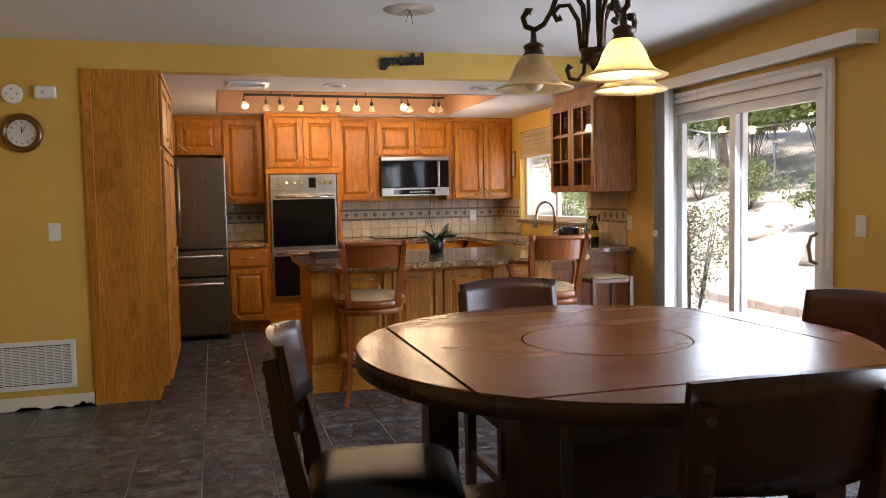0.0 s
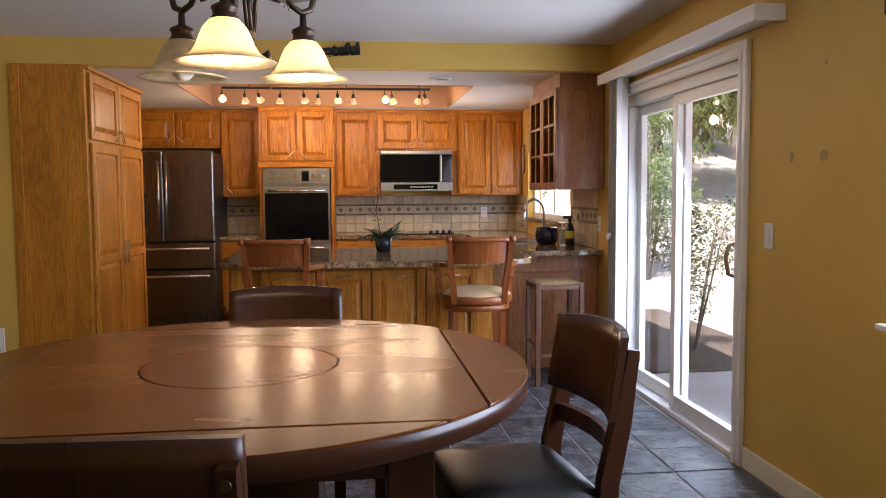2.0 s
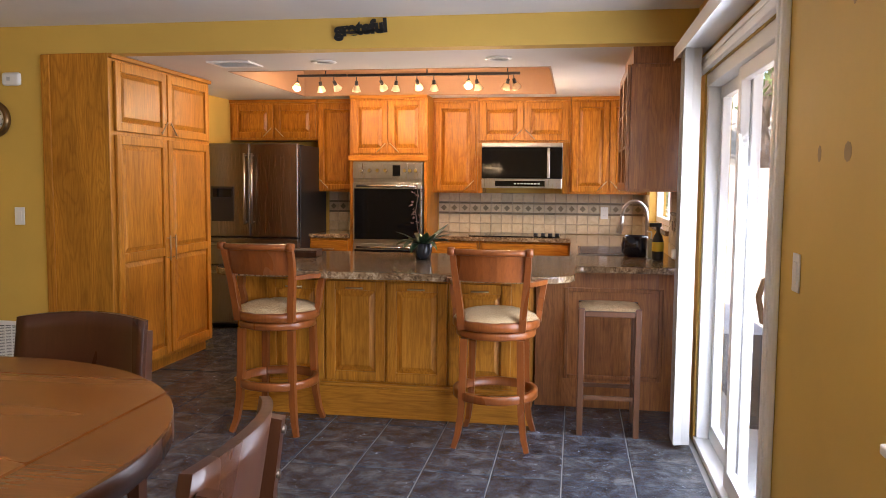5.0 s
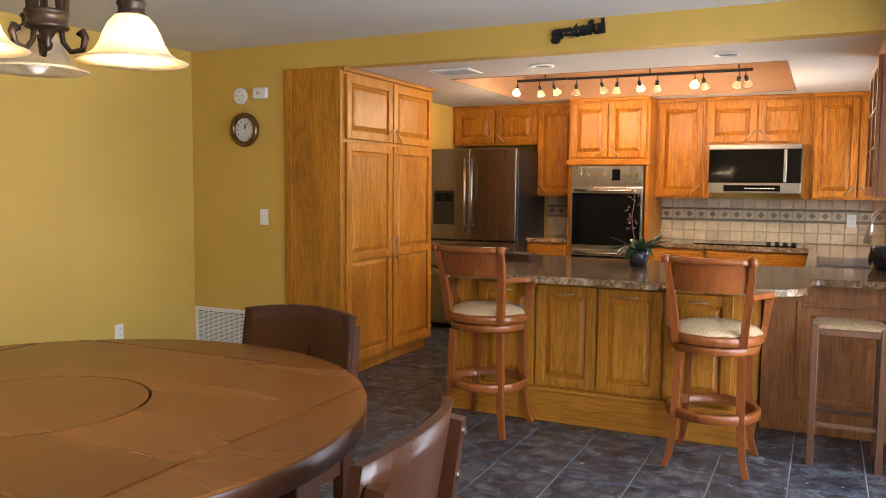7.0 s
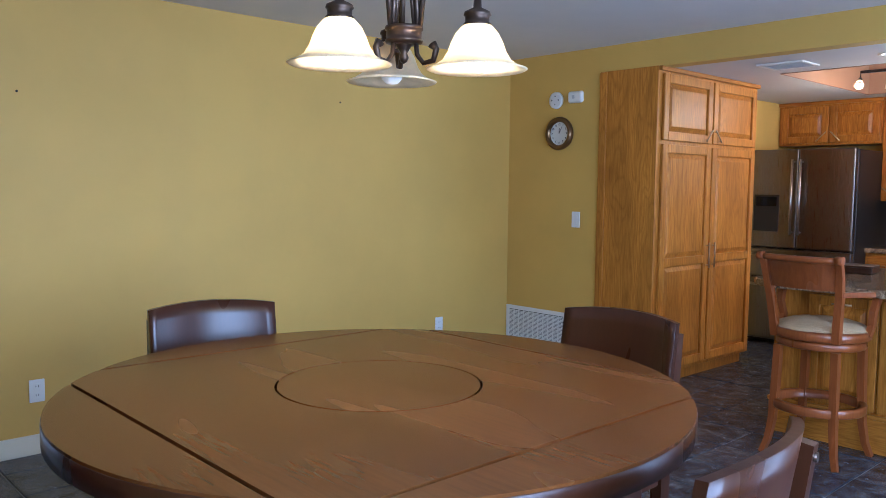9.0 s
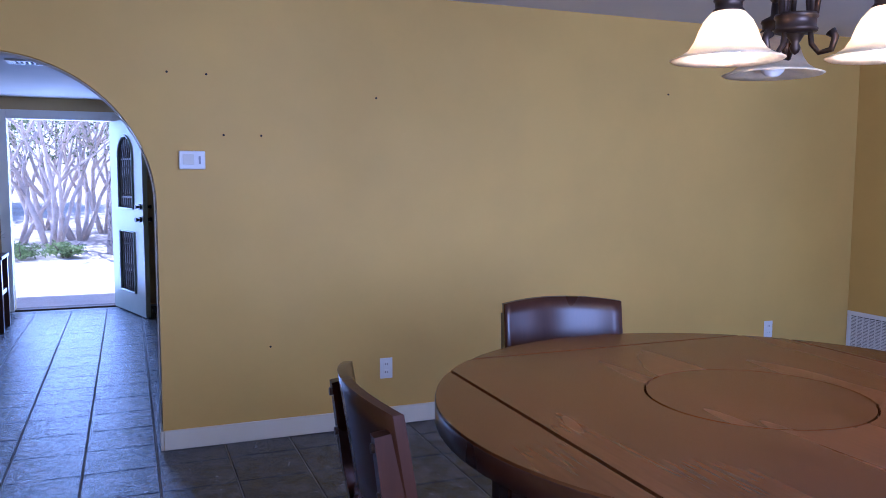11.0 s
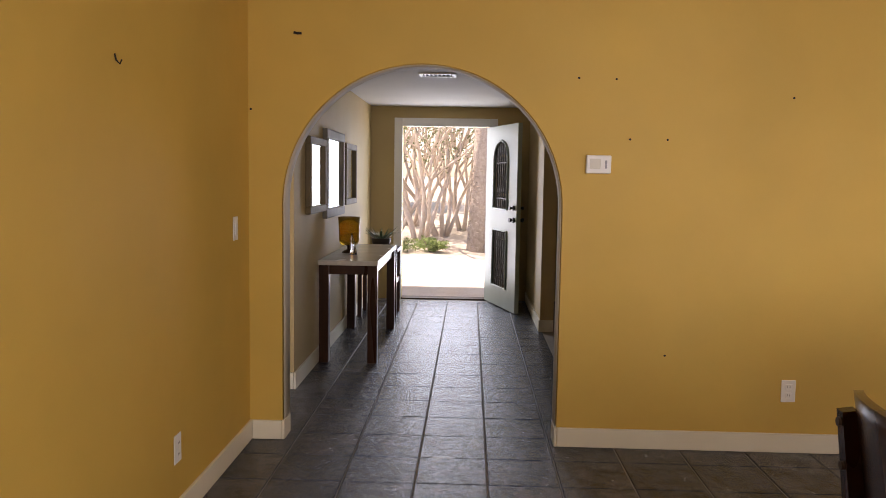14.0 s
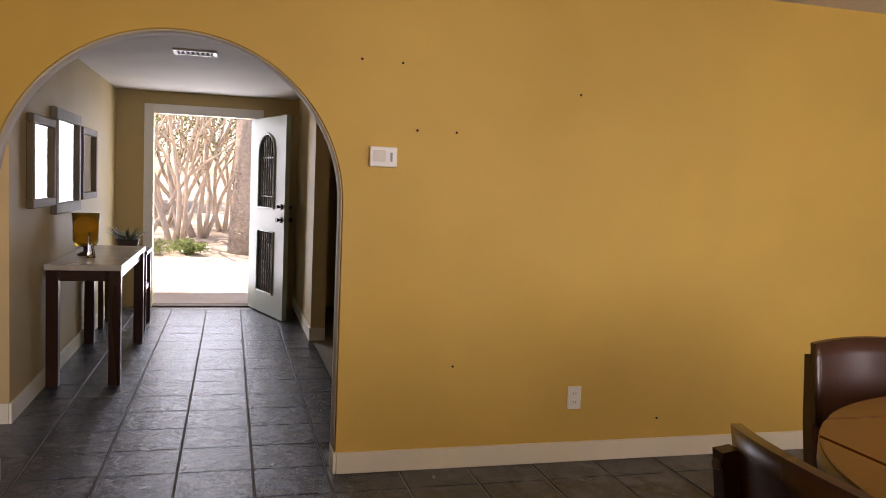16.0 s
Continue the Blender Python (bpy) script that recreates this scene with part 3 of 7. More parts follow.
fr = thing("refrigerator", "dark stainless french-door refrigerator with two drawers", "refrigerator", pose(1.178, 8.02, 0))
part("body", bx(0.0, 0.91, 0.06, 0.82, 0.02, 1.70, bevel=0.008), BLACK, fr)
for a, b in ((0.0, 0.452), (0.458, 0.91)):
    d = part("door", bx(a, b, -0.01, 0.055, 0.86, 1.71, bevel=0.012, seg=3), DARKSTEEL, fr)
    hx = 0.42 if a == 0 else 0.49
    bm = bmesh.new()
    tube(bm, [(hx, -0.055, 0.98), (hx, -0.062, 1.28), (hx, -0.055, 1.62)], 0.011, 10)
    for z in (1.0, 1.6):
        tube(bm, [(hx, -0.055, z), (hx, -0.01, z)], 0.008, 8)
    part("handle", bm, STEEL, d, "curved steel bar handle")
    if a == 0:
        dsp = part("dispenser", bx(0.08, 0.30, -0.016, -0.0105, 1.0, 1.32, bevel=0.004), BLACK, d, "black water and ice dispenser")
        part("dispenser_panel", bx(0.10, 0.28, -0.019, -0.0165, 1.22, 1.30), BLACKGLASS, d)
for lo, hi in ((0.60, 0.85), (0.05, 0.59)):
    d = part("drawer", bx(0.0, 0.91, -0.01, 0.055, lo, hi, bevel=0.012, seg=3), DARKSTEEL, fr)
    bm = bmesh.new()
    tube(bm, [(0.05, -0.055, hi - 0.055), (0.86, -0.055, hi - 0.055)], 0.012, 10)
    for x in (0.1, 0.81):
        tube(bm, [(x, -0.055, hi - 0.055), (x, -0.01, hi - 0.055)], 0.008, 8)
    part("handle", bm, STEEL, d, "steel bar handle")

# base cabinets along the back wall
CT = 0.882
cabinet("base_cabinet", "honey oak base cabinet with a drawer over a door", pose(2.085, OY, 0), 0.395, 0.6, 0.0, CT - 0.04, [(0.02, 0.375, 0.12, 0.63, "l")], toe=0.1, drawers=[(0.02, 0.375, 0.66, 0.825)], group="honey oak base cabinets")
for a, b in ((3.214, 3.70), (3.702, 4.52)):
    w = b - a
    ds = [(0.02, w - 0.02, 0.12, 0.63, "r")] if w < 0.6 else [(0.02, w / 2 - 0.006, 0.12, 0.63, "r"), (w / 2 + 0.006, w - 0.02, 0.12, 0.63, "l")]
    cabinet("base_cabinet", "honey oak base cabinet with a drawer over doors", pose(a, OY, 0), w, 0.6, 0.0, CT - 0.04, ds, toe=0.1, drawers=[(0.02, w - 0.02, 0.66, 0.825)], group="honey oak base cabinets")
cabinet("sink_cabinet", "honey oak sink base cabinet under the window", pose(4.56, 8.31, 0, 0, 0, -90), 2.0, 0.6, 0.0, CT - 0.04,
        [(0.02 + 0.5 * k, 0.49 + 0.5 * k, 0.12, 0.80, "r" if k % 2 == 0 else "l") for k in range(4)], toe=0.1)

# island base towards the dining room, and the recessed panel beside it
IX0, IX1, IY, PY = 2.58, 4.315, 5.59, 6.03
isl = thing("kitchen_island", "light oak peninsula base with raised panels", "kitchen island", pose(0, 0, 0))
part("body", bx(IX0, IX1, IY, 6.3, 0.0, CT - 0.04), OAK_LIGHT, isl)
part("base_board", bx(IX0 - 0.012, IX1 + 0.012, IY - 0.014, IY, 0.0, 0.175, bevel=0.004), OAK_LIGHT_H, isl)
part("base_moulding", bx(IX0 - 0.018, IX1 + 0.018, IY - 0.024, IY, 0.176, 0.20, bevel=0.006), OAK_LIGHT_H, isl)
part("top_moulding", bx(IX0 - 0.012, IX1 + 0.012, IY - 0.018, IY, 0.815, 0.842, bevel=0.006), OAK_LIGHT_H, isl)
n = 4
w = 0.363
for k in range(n):
    raised_door(isl, IX0 + 0.185 + k * w + 0.006, IX0 + 0.185 + (k + 1) * w - 0.006, 0.215, 0.80, IY - 0.001, OAK_LIGHT, OAK_LIGHT_H, 0.055, "t")
pen = thing("peninsula_panel", "brown oak end panel of the peninsula with framed panel", "cabinet panel", pose(0, 0, 0))
part("body", bx(IX1 + 0.014, EW - 0.003, PY, 6.43, 0.0, CT - 0.04), OAK_BROWN, pen)
bm = bmesh.new()
for a in ((4.50, 4.525, 0.18, 0.74), (5.06, 5.085, 0.18, 0.74), (4.525, 5.06, 0.18, 0.205), (4.525, 5.06, 0.715, 0.74)):
    box(bm, a[0], a[1], PY - 0.014, PY - 0.001, a[2], a[3], 0.004)
part("frame_moulding", bm, OAK_BROWN, pen)


def fillet(pts, corner_r):
    """Round the given corners of an outline: {index: radius}."""
    out = []
    nn = len(pts)
    for i, p in enumerate(pts):
        if i not in corner_r:
            out.append(p)
            continue
        a, b, c = Vector(pts[i - 1]), Vector(p), Vector(pts[(i + 1) % nn])
        u, v = (a - b).normalized(), (c - b).normalized()
        r = corner_r[i]
        s, e = b + u * r, b + v * r
        o = b + (u + v) * r
        for k in range(9):
            f = k / 8 * math.pi / 2
            q = o + (s - o) * math.cos(f) + (e - o) * math.sin(f)
            out.append((q.x, q.y))
    return out


wt = thing("granite_worktop", "polished brown speckled granite worktop with rough edge", "worktop", pose(0, 0, 0))
outl = fillet([(2.53, 5.30), (4.56, 5.30), (4.56, 5.92), (EW - 0.004, 5.92), (EW - 0.004, KN - 0.02), (3.216, KN - 0.02), (3.216, OY - 0.03), (4.53, OY - 0.03), (4.53, 6.55), (2.53, 6.55)], {0: 0.16, 1: 0.2, 2: 0.06, 9: 0.1})
part("slab", slab(bmesh.new(), outl, CT - 0.038, CT, 0.008), GRANITE, wt)
part("slab", slab(bmesh.new(), [(2.085, OY - 0.03), (2.478, OY - 0.03), (2.478, KN - 0.02), (2.085, KN - 0.02)], CT - 0.038, CT, 0.008), GRANITE, wt)

# ---- dining table ----
TX, TY, TZ, TRAD = 3.07, 2.38, 0.88, 0.73
tb = thing("dining_table", "round red-brown counter-height wooden table with four leaves", "table", pose(TX, TY, 0))
SQ, GAP, TH = 0.558, 0.0035, 0.05


def chord(t0, t1, n=24):
    return [(TRAD * math.cos(t0 + (t1 - t0) * k / n), TRAD * math.sin(t0 + (t1 - t0) * k / n)) for k in range(n + 1)]


# centre panel: the circle cut by the square, with the turntable's ring let into it
pts = []
ac = math.acos(SQ / TRAD)
for q in range(4):
    t = math.pi / 2 * q
    pts += chord(t + ac, t + math.pi / 2 - ac, 6)
RS = 0.243
bm = bmesh.new()


def ring_slab(bm, outer, r, z0, z1, seg=64):
    """A slab with a round hole."""
    inner = [(r * math.cos(2 * math.pi * k / seg), r * math.sin(2 * math.pi * k / seg)) for k in range(seg)]
    for z in (z0, z1):
        vo = [bm.verts.new((x, y, z)) for x, y in outer]
        vi = [bm.verts.new((x, y, z)) for x, y in inner]
        eo = [bm.edges.new((vo[k], vo[(k + 1) % len(vo)])) for k in range(len(vo))]
        ei = [bm.edges.new((vi[k], vi[(k + 1) % seg])) for k in range(seg)]
        bmesh.ops.triangle_fill(bm, use_beauty=True, use_dissolve=False, edges=eo + ei)
        if z == z0:
            lo = (vo, vi)
    for a, b in zip(lo, (vo, vi)):
        for k in range(len(a)):
            bm.faces.new((a[k], a[(k + 1) % len(a)], b[(k + 1) % len(a)], b[k]))
    return bm


part("tabletop", ring_slab(bm, pts, RS + 0.006, TZ - TH, TZ), TABLE, tb)
bm = bmesh.new()
slab(bm, [(RS * math.cos(2 * math.pi * k / 64), RS * math.sin(2 * math.pi * k / 64)) for k in range(64)], TZ - 0.03, TZ, 0.0015)
part("turntable", bm, TABLE, tb)
for q in range(4):
    t = math.pi / 2 * q
    m = pose(0, 0, 0, 0, 0, 90 * q)
    a2 = math.acos((SQ + 2 * GAP) / TRAD)
    seg = [(x, y) for x, y in chord(-a2, a2, 30)]
    bm = slab(bmesh.new(), seg, TZ - TH, TZ, 0.004)
    bm.transform(m)
    part("leaf", bm, TABLE, tb)
# rim band: dark stain, with the shade on the edge put into its colour
bm = lathe(bmesh.new(), [(TRAD + 0.0005, TZ - TH - 0.001), (TRAD + 0.0022, TZ - TH), (TRAD + 0.0022, TZ - 0.007), (TRAD + 0.0005, TZ - 0.006)], 96)
part("edge_band", bm, DARKWOOD, tb, "dark edge of the tabletop, stain and shade in one colour")
for a, b in ((1, 1), (1, -1), (-1, 1), (-1, -1)):
    part("leg", bx(a * 0.40 - 0.05, a * 0.40 + 0.05, b * 0.40 - 0.05, b * 0.40 + 0.05, 0.0, TZ - TH - 0.001, bevel=0.004), DARKWOOD, tb)
for r in range(4):
    bm = bx(-0.349, 0.349, -0.43, -0.405, TZ - TH - 0.11, TZ - TH - 0.001, bevel=0.003)
    bm.transform(pose(0, 0, 0, 0, 0, 90 * r))
    part("apron", bm, DARKWOOD, tb)
part("shelf", bx(-0.349, 0.349, -0.42, 0.42, 0.30, 0.33, bevel=0.003), DARKWOOD, tb)
part("pedestal_box", bx(-0.20, 0.20, -0.20, 0.20, 0.331, TZ - TH - 0.001, bevel=0.003), DARKWOOD, tb)
for r in range(4):
    bm = bx(-0.349, 0.349, -0.43, -0.405, 0.22, 0.295, bevel=0.003)
    bm.transform(pose(0, 0, 0, 0, 0, 90 * r))
    part("stretcher", bm, DARKWOOD, tb)


# ---- dining chair: back at local -y, seat towards +y, origin under the back ----
def dining_chair(m):
    c = thing("dining_chair", "dark-stained counter-height wooden chair with black leather seat", "chair", m, "chairs round the dining table")
    # curved back panel
    bm = bmesh.new()
    nx, nz = 14, 5
    W, Z0, Z1 = 0.214, 0.765, 0.98
    grid = []
    for side in (0, 1):
        g = []
        for j in range(nz + 1):
            row = []
            for i in range(nx + 1):
                u = -1 + 2 * i / nx
                v = j / nz
                x = W * u
                y = -0.045 * (1 - u * u) - 0.035 * v - 0.012 + (0.02 if side else 0.0)
                z = Z0 + (Z1 - Z0) * v + 0.018 * (1 - u * u) * (v - 0.2)
                row.append(bm.verts.new((x, y, z)))
            g.append(row)
        grid.append(g)
    for s in (0, 1):
        for j in range(nz):
            for i in range(nx):
                bm.faces.new((grid[s][j][i], grid[s][j][i + 1], grid[s][j + 1][i + 1], grid[s][j + 1][i])).smooth = True
    rim = lambda a, b: [bm.faces.new((grid[0][a[k]][b[k]], grid[0][a[k + 1]][b[k + 1]], grid[1][a[k + 1]][b[k + 1]], grid[1][a[k]][b[k]])) for k in range(len(a) - 1)]
    rim([0] * (nx + 1), list(range(nx + 1)))
    rim([nz] * (nx + 1), list(range(nx + 1)))
    rim(list(range(nz + 1)), [0] * (nz + 1))
    rim(list(range(nz + 1)), [nx] * (nz + 1))
    es = [e for e in bm.edges if e.calc_face_angle(0) > 1.0]
    bmesh.ops.bevel(bm, geom=es, offset=0.006, segments=2, affect="EDGES", profile=0.5)
    br = part("backrest", bm, DARKWOOD, c)
    for a in (-1, 1):
        bm = bmesh.new()
        bar(bm, [(a * 0.195, 0.03, 0.0), (a * 0.195, 0.045, 0.30), (a * 0.195, 0.035, 0.60), (a * 0.195, 0.0, 0.76), (a * 0.195, -0.03, 0.945)], [0.034, 0.036, 0.038, 0.036, 0.03], [0.036, 0.042, 0.05, 0.046, 0.03], (1, 0, 0), 0.004)
        bm.transform(pose(0, -0.034, 0))
        lg = part("rear_leg", bm, DARKWOOD, c)
        for z in (0.83, 0.92):
            bm = bmesh.new()
            tube(bm, [(a * 0.195, -0.085 + (0.945 - z) * 0.12, z), (a * 0.195, -0.066 + (0.945 - z) * 0.12, z)], 0.009, 10)
            part("bolt", bm, BRONZE, lg)
        part("front_leg", bx(a * 0.195 - 0.02, a * 0.195 + 0.02, 0.355, 0.395, 0.0, 0.545, bevel=0.003), DARKWOOD, c)
        part("seat_rail", bx(a * 0.195 - 0.012, a * 0.195 + 0.012, 0.035, 0.354, 0.49, 0.55, bevel=0.003), DARKWOOD, c)
        part("side_stretcher", bx(a * 0.195 - 0.01, a * 0.195 + 0.01, 0.035, 0.354, 0.27, 0.305, bevel=0.003), DARKWOOD, c)
    bm = bmesh.new()
    bar(bm, [(-0.178, -0.02, 0.69), (-0.09, -0.042, 0.69), (0.0, -0.05, 0.69), (0.09, -0.042, 0.69), (0.178, -0.02, 0.69)], 0.05, 0.02, (0, 0, 1), 0.003)
    part("back_rail", bm, DARKWOOD, c)
    part("front_rail", bx(-0.174, 0.174, 0.362, 0.388, 0.49, 0.55, bevel=0.003), DARKWOOD, c)
    part("rear_rail", bx(-0.174, 0.174, 0.0, 0.024, 0.49, 0.55, bevel=0.003), DARKWOOD, c)
    part("foot_rail", bx(-0.174, 0.174, 0.364, 0.386, 0.20, 0.24, bevel=0.003), DARKWOOD, c)
    # padded seat
    bm = bmesh.new()
    nx, ny = 12, 12
    g = []
    for j in range(ny + 1):
        row = []
        for i in range(nx + 1):
            u, v = -1 + 2 * i / nx, -1 + 2 * j / ny
            puff = (1 - abs(u) ** 5) * (1 - abs(v) ** 5)
            wd = 0.205 + 0.02 * (v + 1) / 2
            row.append(bm.verts.new((u * wd, 0.205 + v * 0.205, 0.563 + 0.052 * puff ** 0.6)))
        g.append(row)
    for j in range(ny):
        for i in range(nx):
            bm.faces.new((g[j][i], g[j][i + 1], g[j + 1][i + 1], g[j + 1][i])).smooth = True
    bot = [bm.verts.new((v.co.x, v.co.y, 0.551)) for v in g[0] + [r[-1] for r in g[1:]] + g[-1][-2::-1] + [r[0] for r in g[-2:0:-1]]]
    top = g[0] + [r[-1] for r in g[1:]] + g[-1][-2::-1] + [r[0] for r in g[-2:0:-1]]
    for k in range(len(top)):
        bm.faces.new((top[k], top[(k + 1) % len(top)], bot[(k + 1) % len(top)], bot[k])).smooth = True
    bm.faces.new(bot)
    part("seat", bm, LEATHER, c, "black padded leather seat")
    return c


SIZE = Matrix.Diagonal((0.98, 1.0, 0.988, 1))
ch = dining_chair(pose(2.985, 1.53, 0, 0, 0, -3) @ SIZE)               # south
copy_thing(ch, pose(2.19, 2.40, 0, 0, 0, -101) @ SIZE)                 # west
copy_thing(ch, pose(3.115, 3.265, 0, 0, 0, 181) @ SIZE)                # north
copy_thing(ch, pose(3.96, 2.39, 0, 0, 0, 97) @ SIZE)                  # east


# ---- swivel bar stool with arms: back at local -y ----
def bar_stool(m):
    c = thing("bar_stool", "cherry swivel bar stool with arms and rush seat", "stool", m, "swivel bar stools at the island")
    for a, b in ((1, 1), (1, -1), (-1, 1), (-1, -1)):
        bm = bmesh.new()
        bar(bm, [(a * 0.19, b * 0.19, 0.0), (a * 0.17, b * 0.17, 0.07), (a * 0.156, b * 0.156, 0.18), (a * 0.15, b * 0.15, 0.35), (a * 0.145, b * 0.145, 0.57)], [0.026, 0.03, 0.034, 0.036, 0.036], [0.026, 0.03, 0.034, 0.036, 0.036], (1, 0, 0), 0.004)
        part("leg", bm, CHERRY, c)
    bm = bmesh.new()
    lathe(bm, [(0.196, 0.245), (0.222, 0.245), (0.226, 0.25), (0.226, 0.285), (0.222, 0.29), (0.196, 0.29), (0.196, 0.245)], 40)
    part("footrest_ring", bm, CHERRY, c)
    bm = bmesh.new()
    lathe(bm, [(0.0, 0.572), (0.205, 0.572), (0.212, 0.578), (0.212, 0.606), (0.207, 0.612), (0.0, 0.612)], 40)
    part("swivel_ring", bm, CHERRY, c)
    bm = bmesh.new()
    lathe(bm, [(0.0, 0.618), (0.222, 0.618), (0.23, 0.625), (0.23, 0.658), (0.222, 0.665), (0.0, 0.665)], 40)
    part("seat_frame", bm, CHERRY, c)
    # rush seat: a woven cushion in four quarters
    bm = bmesh.new()
    nr, ns = 10, 72
    rows = []
    for j in range(nr + 1):
        r = 0.223 * j / nr
        ring = []
        for k in range(ns):
            a = 2 * math.pi * k / ns
            x, y = r * math.cos(a), r * math.sin(a)
            quarter = max(abs(x), abs(y))
            z = 0.668 + 0.042 * (1 - (r / 0.223) ** 4) - 0.01 * math.exp(-(r / 0.05) ** 2) + 0.0022 * math.sin(quarter * 420)
            z -= 0.006 * math.exp(-((abs(x) - abs(y)) / 0.012) ** 2)
            ring.append(bm.verts.new((x, y, z)))
        rows.append(ring)
    for p, q in zip(rows[1:], rows[2:]):
        for k in range(ns):
            bm.faces.new((p[k], p[(k + 1) % ns], q[(k + 1) % ns], q[k])).smooth = True
    bm.faces.new(rows[1])
    for v in rows[0]:
        bm.verts.remove(v)
    part("rush_seat", bm, RUSH, c, "woven natural rush seat")
    # back posts, splayed and curved, with a rolled top rail
    for a in (-1, 1):
        bm = bmesh.new()
        bar(bm, [(a * 0.155, -0.165, 0.62), (a * 0.162, -0.178, 0.72), (a * 0.175, -0.195, 0.84), (a * 0.186, -0.225, 0.95), (a * 0.19, -0.255, 1.03)], [0.036, 0.036, 0.034, 0.03, 0.028], [0.034, 0.036, 0.036, 0.03, 0.026], (1, 0, 0), 0.005)
        part("back_post", bm, CHERRY, c)
        bm = bmesh.new()
        tube(bm, [(a * 0.178, -0.262, 1.028), (a * 0.212, -0.262, 1.028)], 0.021, 14)
        part("scroll_end", bm, CHERRY, c)
        # arm and its curved support
        bm = bmesh.new()
        bar(bm, [(a * 0.182, -0.20, 0.862), (a * 0.215, -0.12, 0.862), (a * 0.245, -0.02, 0.86), (a * 0.25, 0.07, 0.857), (a * 0.243, 0.115, 0.852)], [0.03, 0.036, 0.044, 0.046, 0.036], 0.024, (1, 0, 0), 0.005)
        arm = part("arm", bm, CHERRY, c)
        bm = bmesh.new()
        bar(bm, [(a * 0.222, 0.02, 0.645), (a * 0.226, 0.045, 0.70), (a * 0.236, 0.03, 0.77), (a * 0.246, 0.06, 0.848)], [0.026, 0.028, 0.028, 0.03], [0.03, 0.034, 0.034, 0.04], (1, 0, 0), 0.004)
        part("arm_support", bm, CHERRY, c)
    bm = bmesh.new()
    n = 10
    bar(bm, [(-0.176 + 0.352 * k / n, -0.212 - 0.04 * (1 - (2 * k / n - 1) ** 2), 0.945) for k in range(n + 1)], 0.135, 0.02, (0, -0.22, 1), 0.004)
    part("backrest", bm, CHERRY, c)
    bm = bmesh.new()
    tube(bm, [(-0.178 + 0.356 * k / n, -0.262 - 0.034 * (1 - (2 * k / n - 1) ** 2), 1.026) for k in range(n + 1)], 0.016, 12)
    part("top_rail", bm, CHERRY, c)
    return c


st = bar_stool(pose(4.153, 5.315, 0, 0, 0, -2))
copy_thing(st, pose(2.93, 5.345, 0, 0, 0, -4))

# backless rush stool
rs = thing("rush_stool", "tall backless brown stool with square rush seat", "stool", pose(4.75, 5.62, 0))
for a, b in ((1, 1), (1, -1), (-1, 1), (-1, -1)):
    part("leg", bx(a * 0.15 - 0.016, a * 0.15 + 0.016, b * 0.14 - 0.016, b * 0.14 + 0.016, 0.0, 0.70, bevel=0.003), WALNUT, rs)
for b in (-1, 1):
    part("seat_rail", bx(-0.133, 0.133, b * 0.14 - 0.012, b * 0.14 + 0.012, 0.655, 0.685, bevel=0.003), WALNUT, rs)
    part("seat_rail", bx(b * 0.15 - 0.012, b * 0.15 + 0.012, -0.123, 0.123, 0.655, 0.685, bevel=0.003), WALNUT, rs)
    part("stretcher", bx(-0.133, 0.133, b * 0.14 - 0.009, b * 0.14 + 0.009, 0.20, 0.222, bevel=0.002), WALNUT, rs)
    part("stretcher", bx(b * 0.15 - 0.009, b * 0.15 + 0.009, -0.123, 0.123, 0.26, 0.282, bevel=0.002), WALNUT, rs)
bm = bmesh.new()
g = []
N = 28
for j in range(N + 1):
    row = []
    for i in range(N + 1):
        u, v = -1 + 2 * i / N, -1 + 2 * j / N
        q = max(abs(u), abs(v))
        z = 0.69 + 0.02 * (1 - q ** 6) + 0.002 * math.sin(q * 60) - 0.005 * math.exp(-((abs(u) - abs(v)) / 0.07) ** 2)
        row.append(bm.verts.new((u * 0.166, v * 0.156, z)))
    g.append(row)
for j in range(N):
    for i in range(N):
        bm.faces.new((g[j][i], g[j][i + 1], g[j + 1][i + 1], g[j + 1][i])).smooth = True
bmesh.ops.solidify(bm, geom=bm.faces[:], thickness=0.014)
part("rush_seat", bm, RUSH, rs, "woven natural rush seat")

# ---- glass-door wall cabinet beside the window ----
gc = thing("glass_door_cabinet", "brown oak wall cabinet with two muntined glass doors", "cabinet", pose(4.857, 6.75, 0, 0, 0, -90))
for nm, a in (("bottom_panel", (0, 0.825, 0.0, 0.34, 1.325, 1.343)), ("top_panel", (0, 0.825, 0.0, 0.34, 2.04, 2.058)), ("side_panel", (0, 0.018, 0.0, 0.34, 1.343, 2.04)), ("side_panel", (0.807, 0.825, 0.0, 0.34, 1.343, 2.04)),
              ("back_panel", (0.018, 0.807, 0.324, 0.34, 1.343, 2.04)), ("shelf", (0.018, 0.807, 0.02, 0.324, 1.575, 1.588)), ("shelf", (0.018, 0.807, 0.02, 0.324, 1.81, 1.823))):
    part(nm, bx(*a), OAK_BROWN, gc)
part("corner_strip", bx(0.8255, 0.837, 0.30, 0.34, 1.325, 2.058, bevel=0.003), OAK_BROWN, gc)
part("top_filler", bx(0.0, 0.825, 0.01, 0.34, 2.059, KCEIL - 0.001), OAK_BROWN, gc)
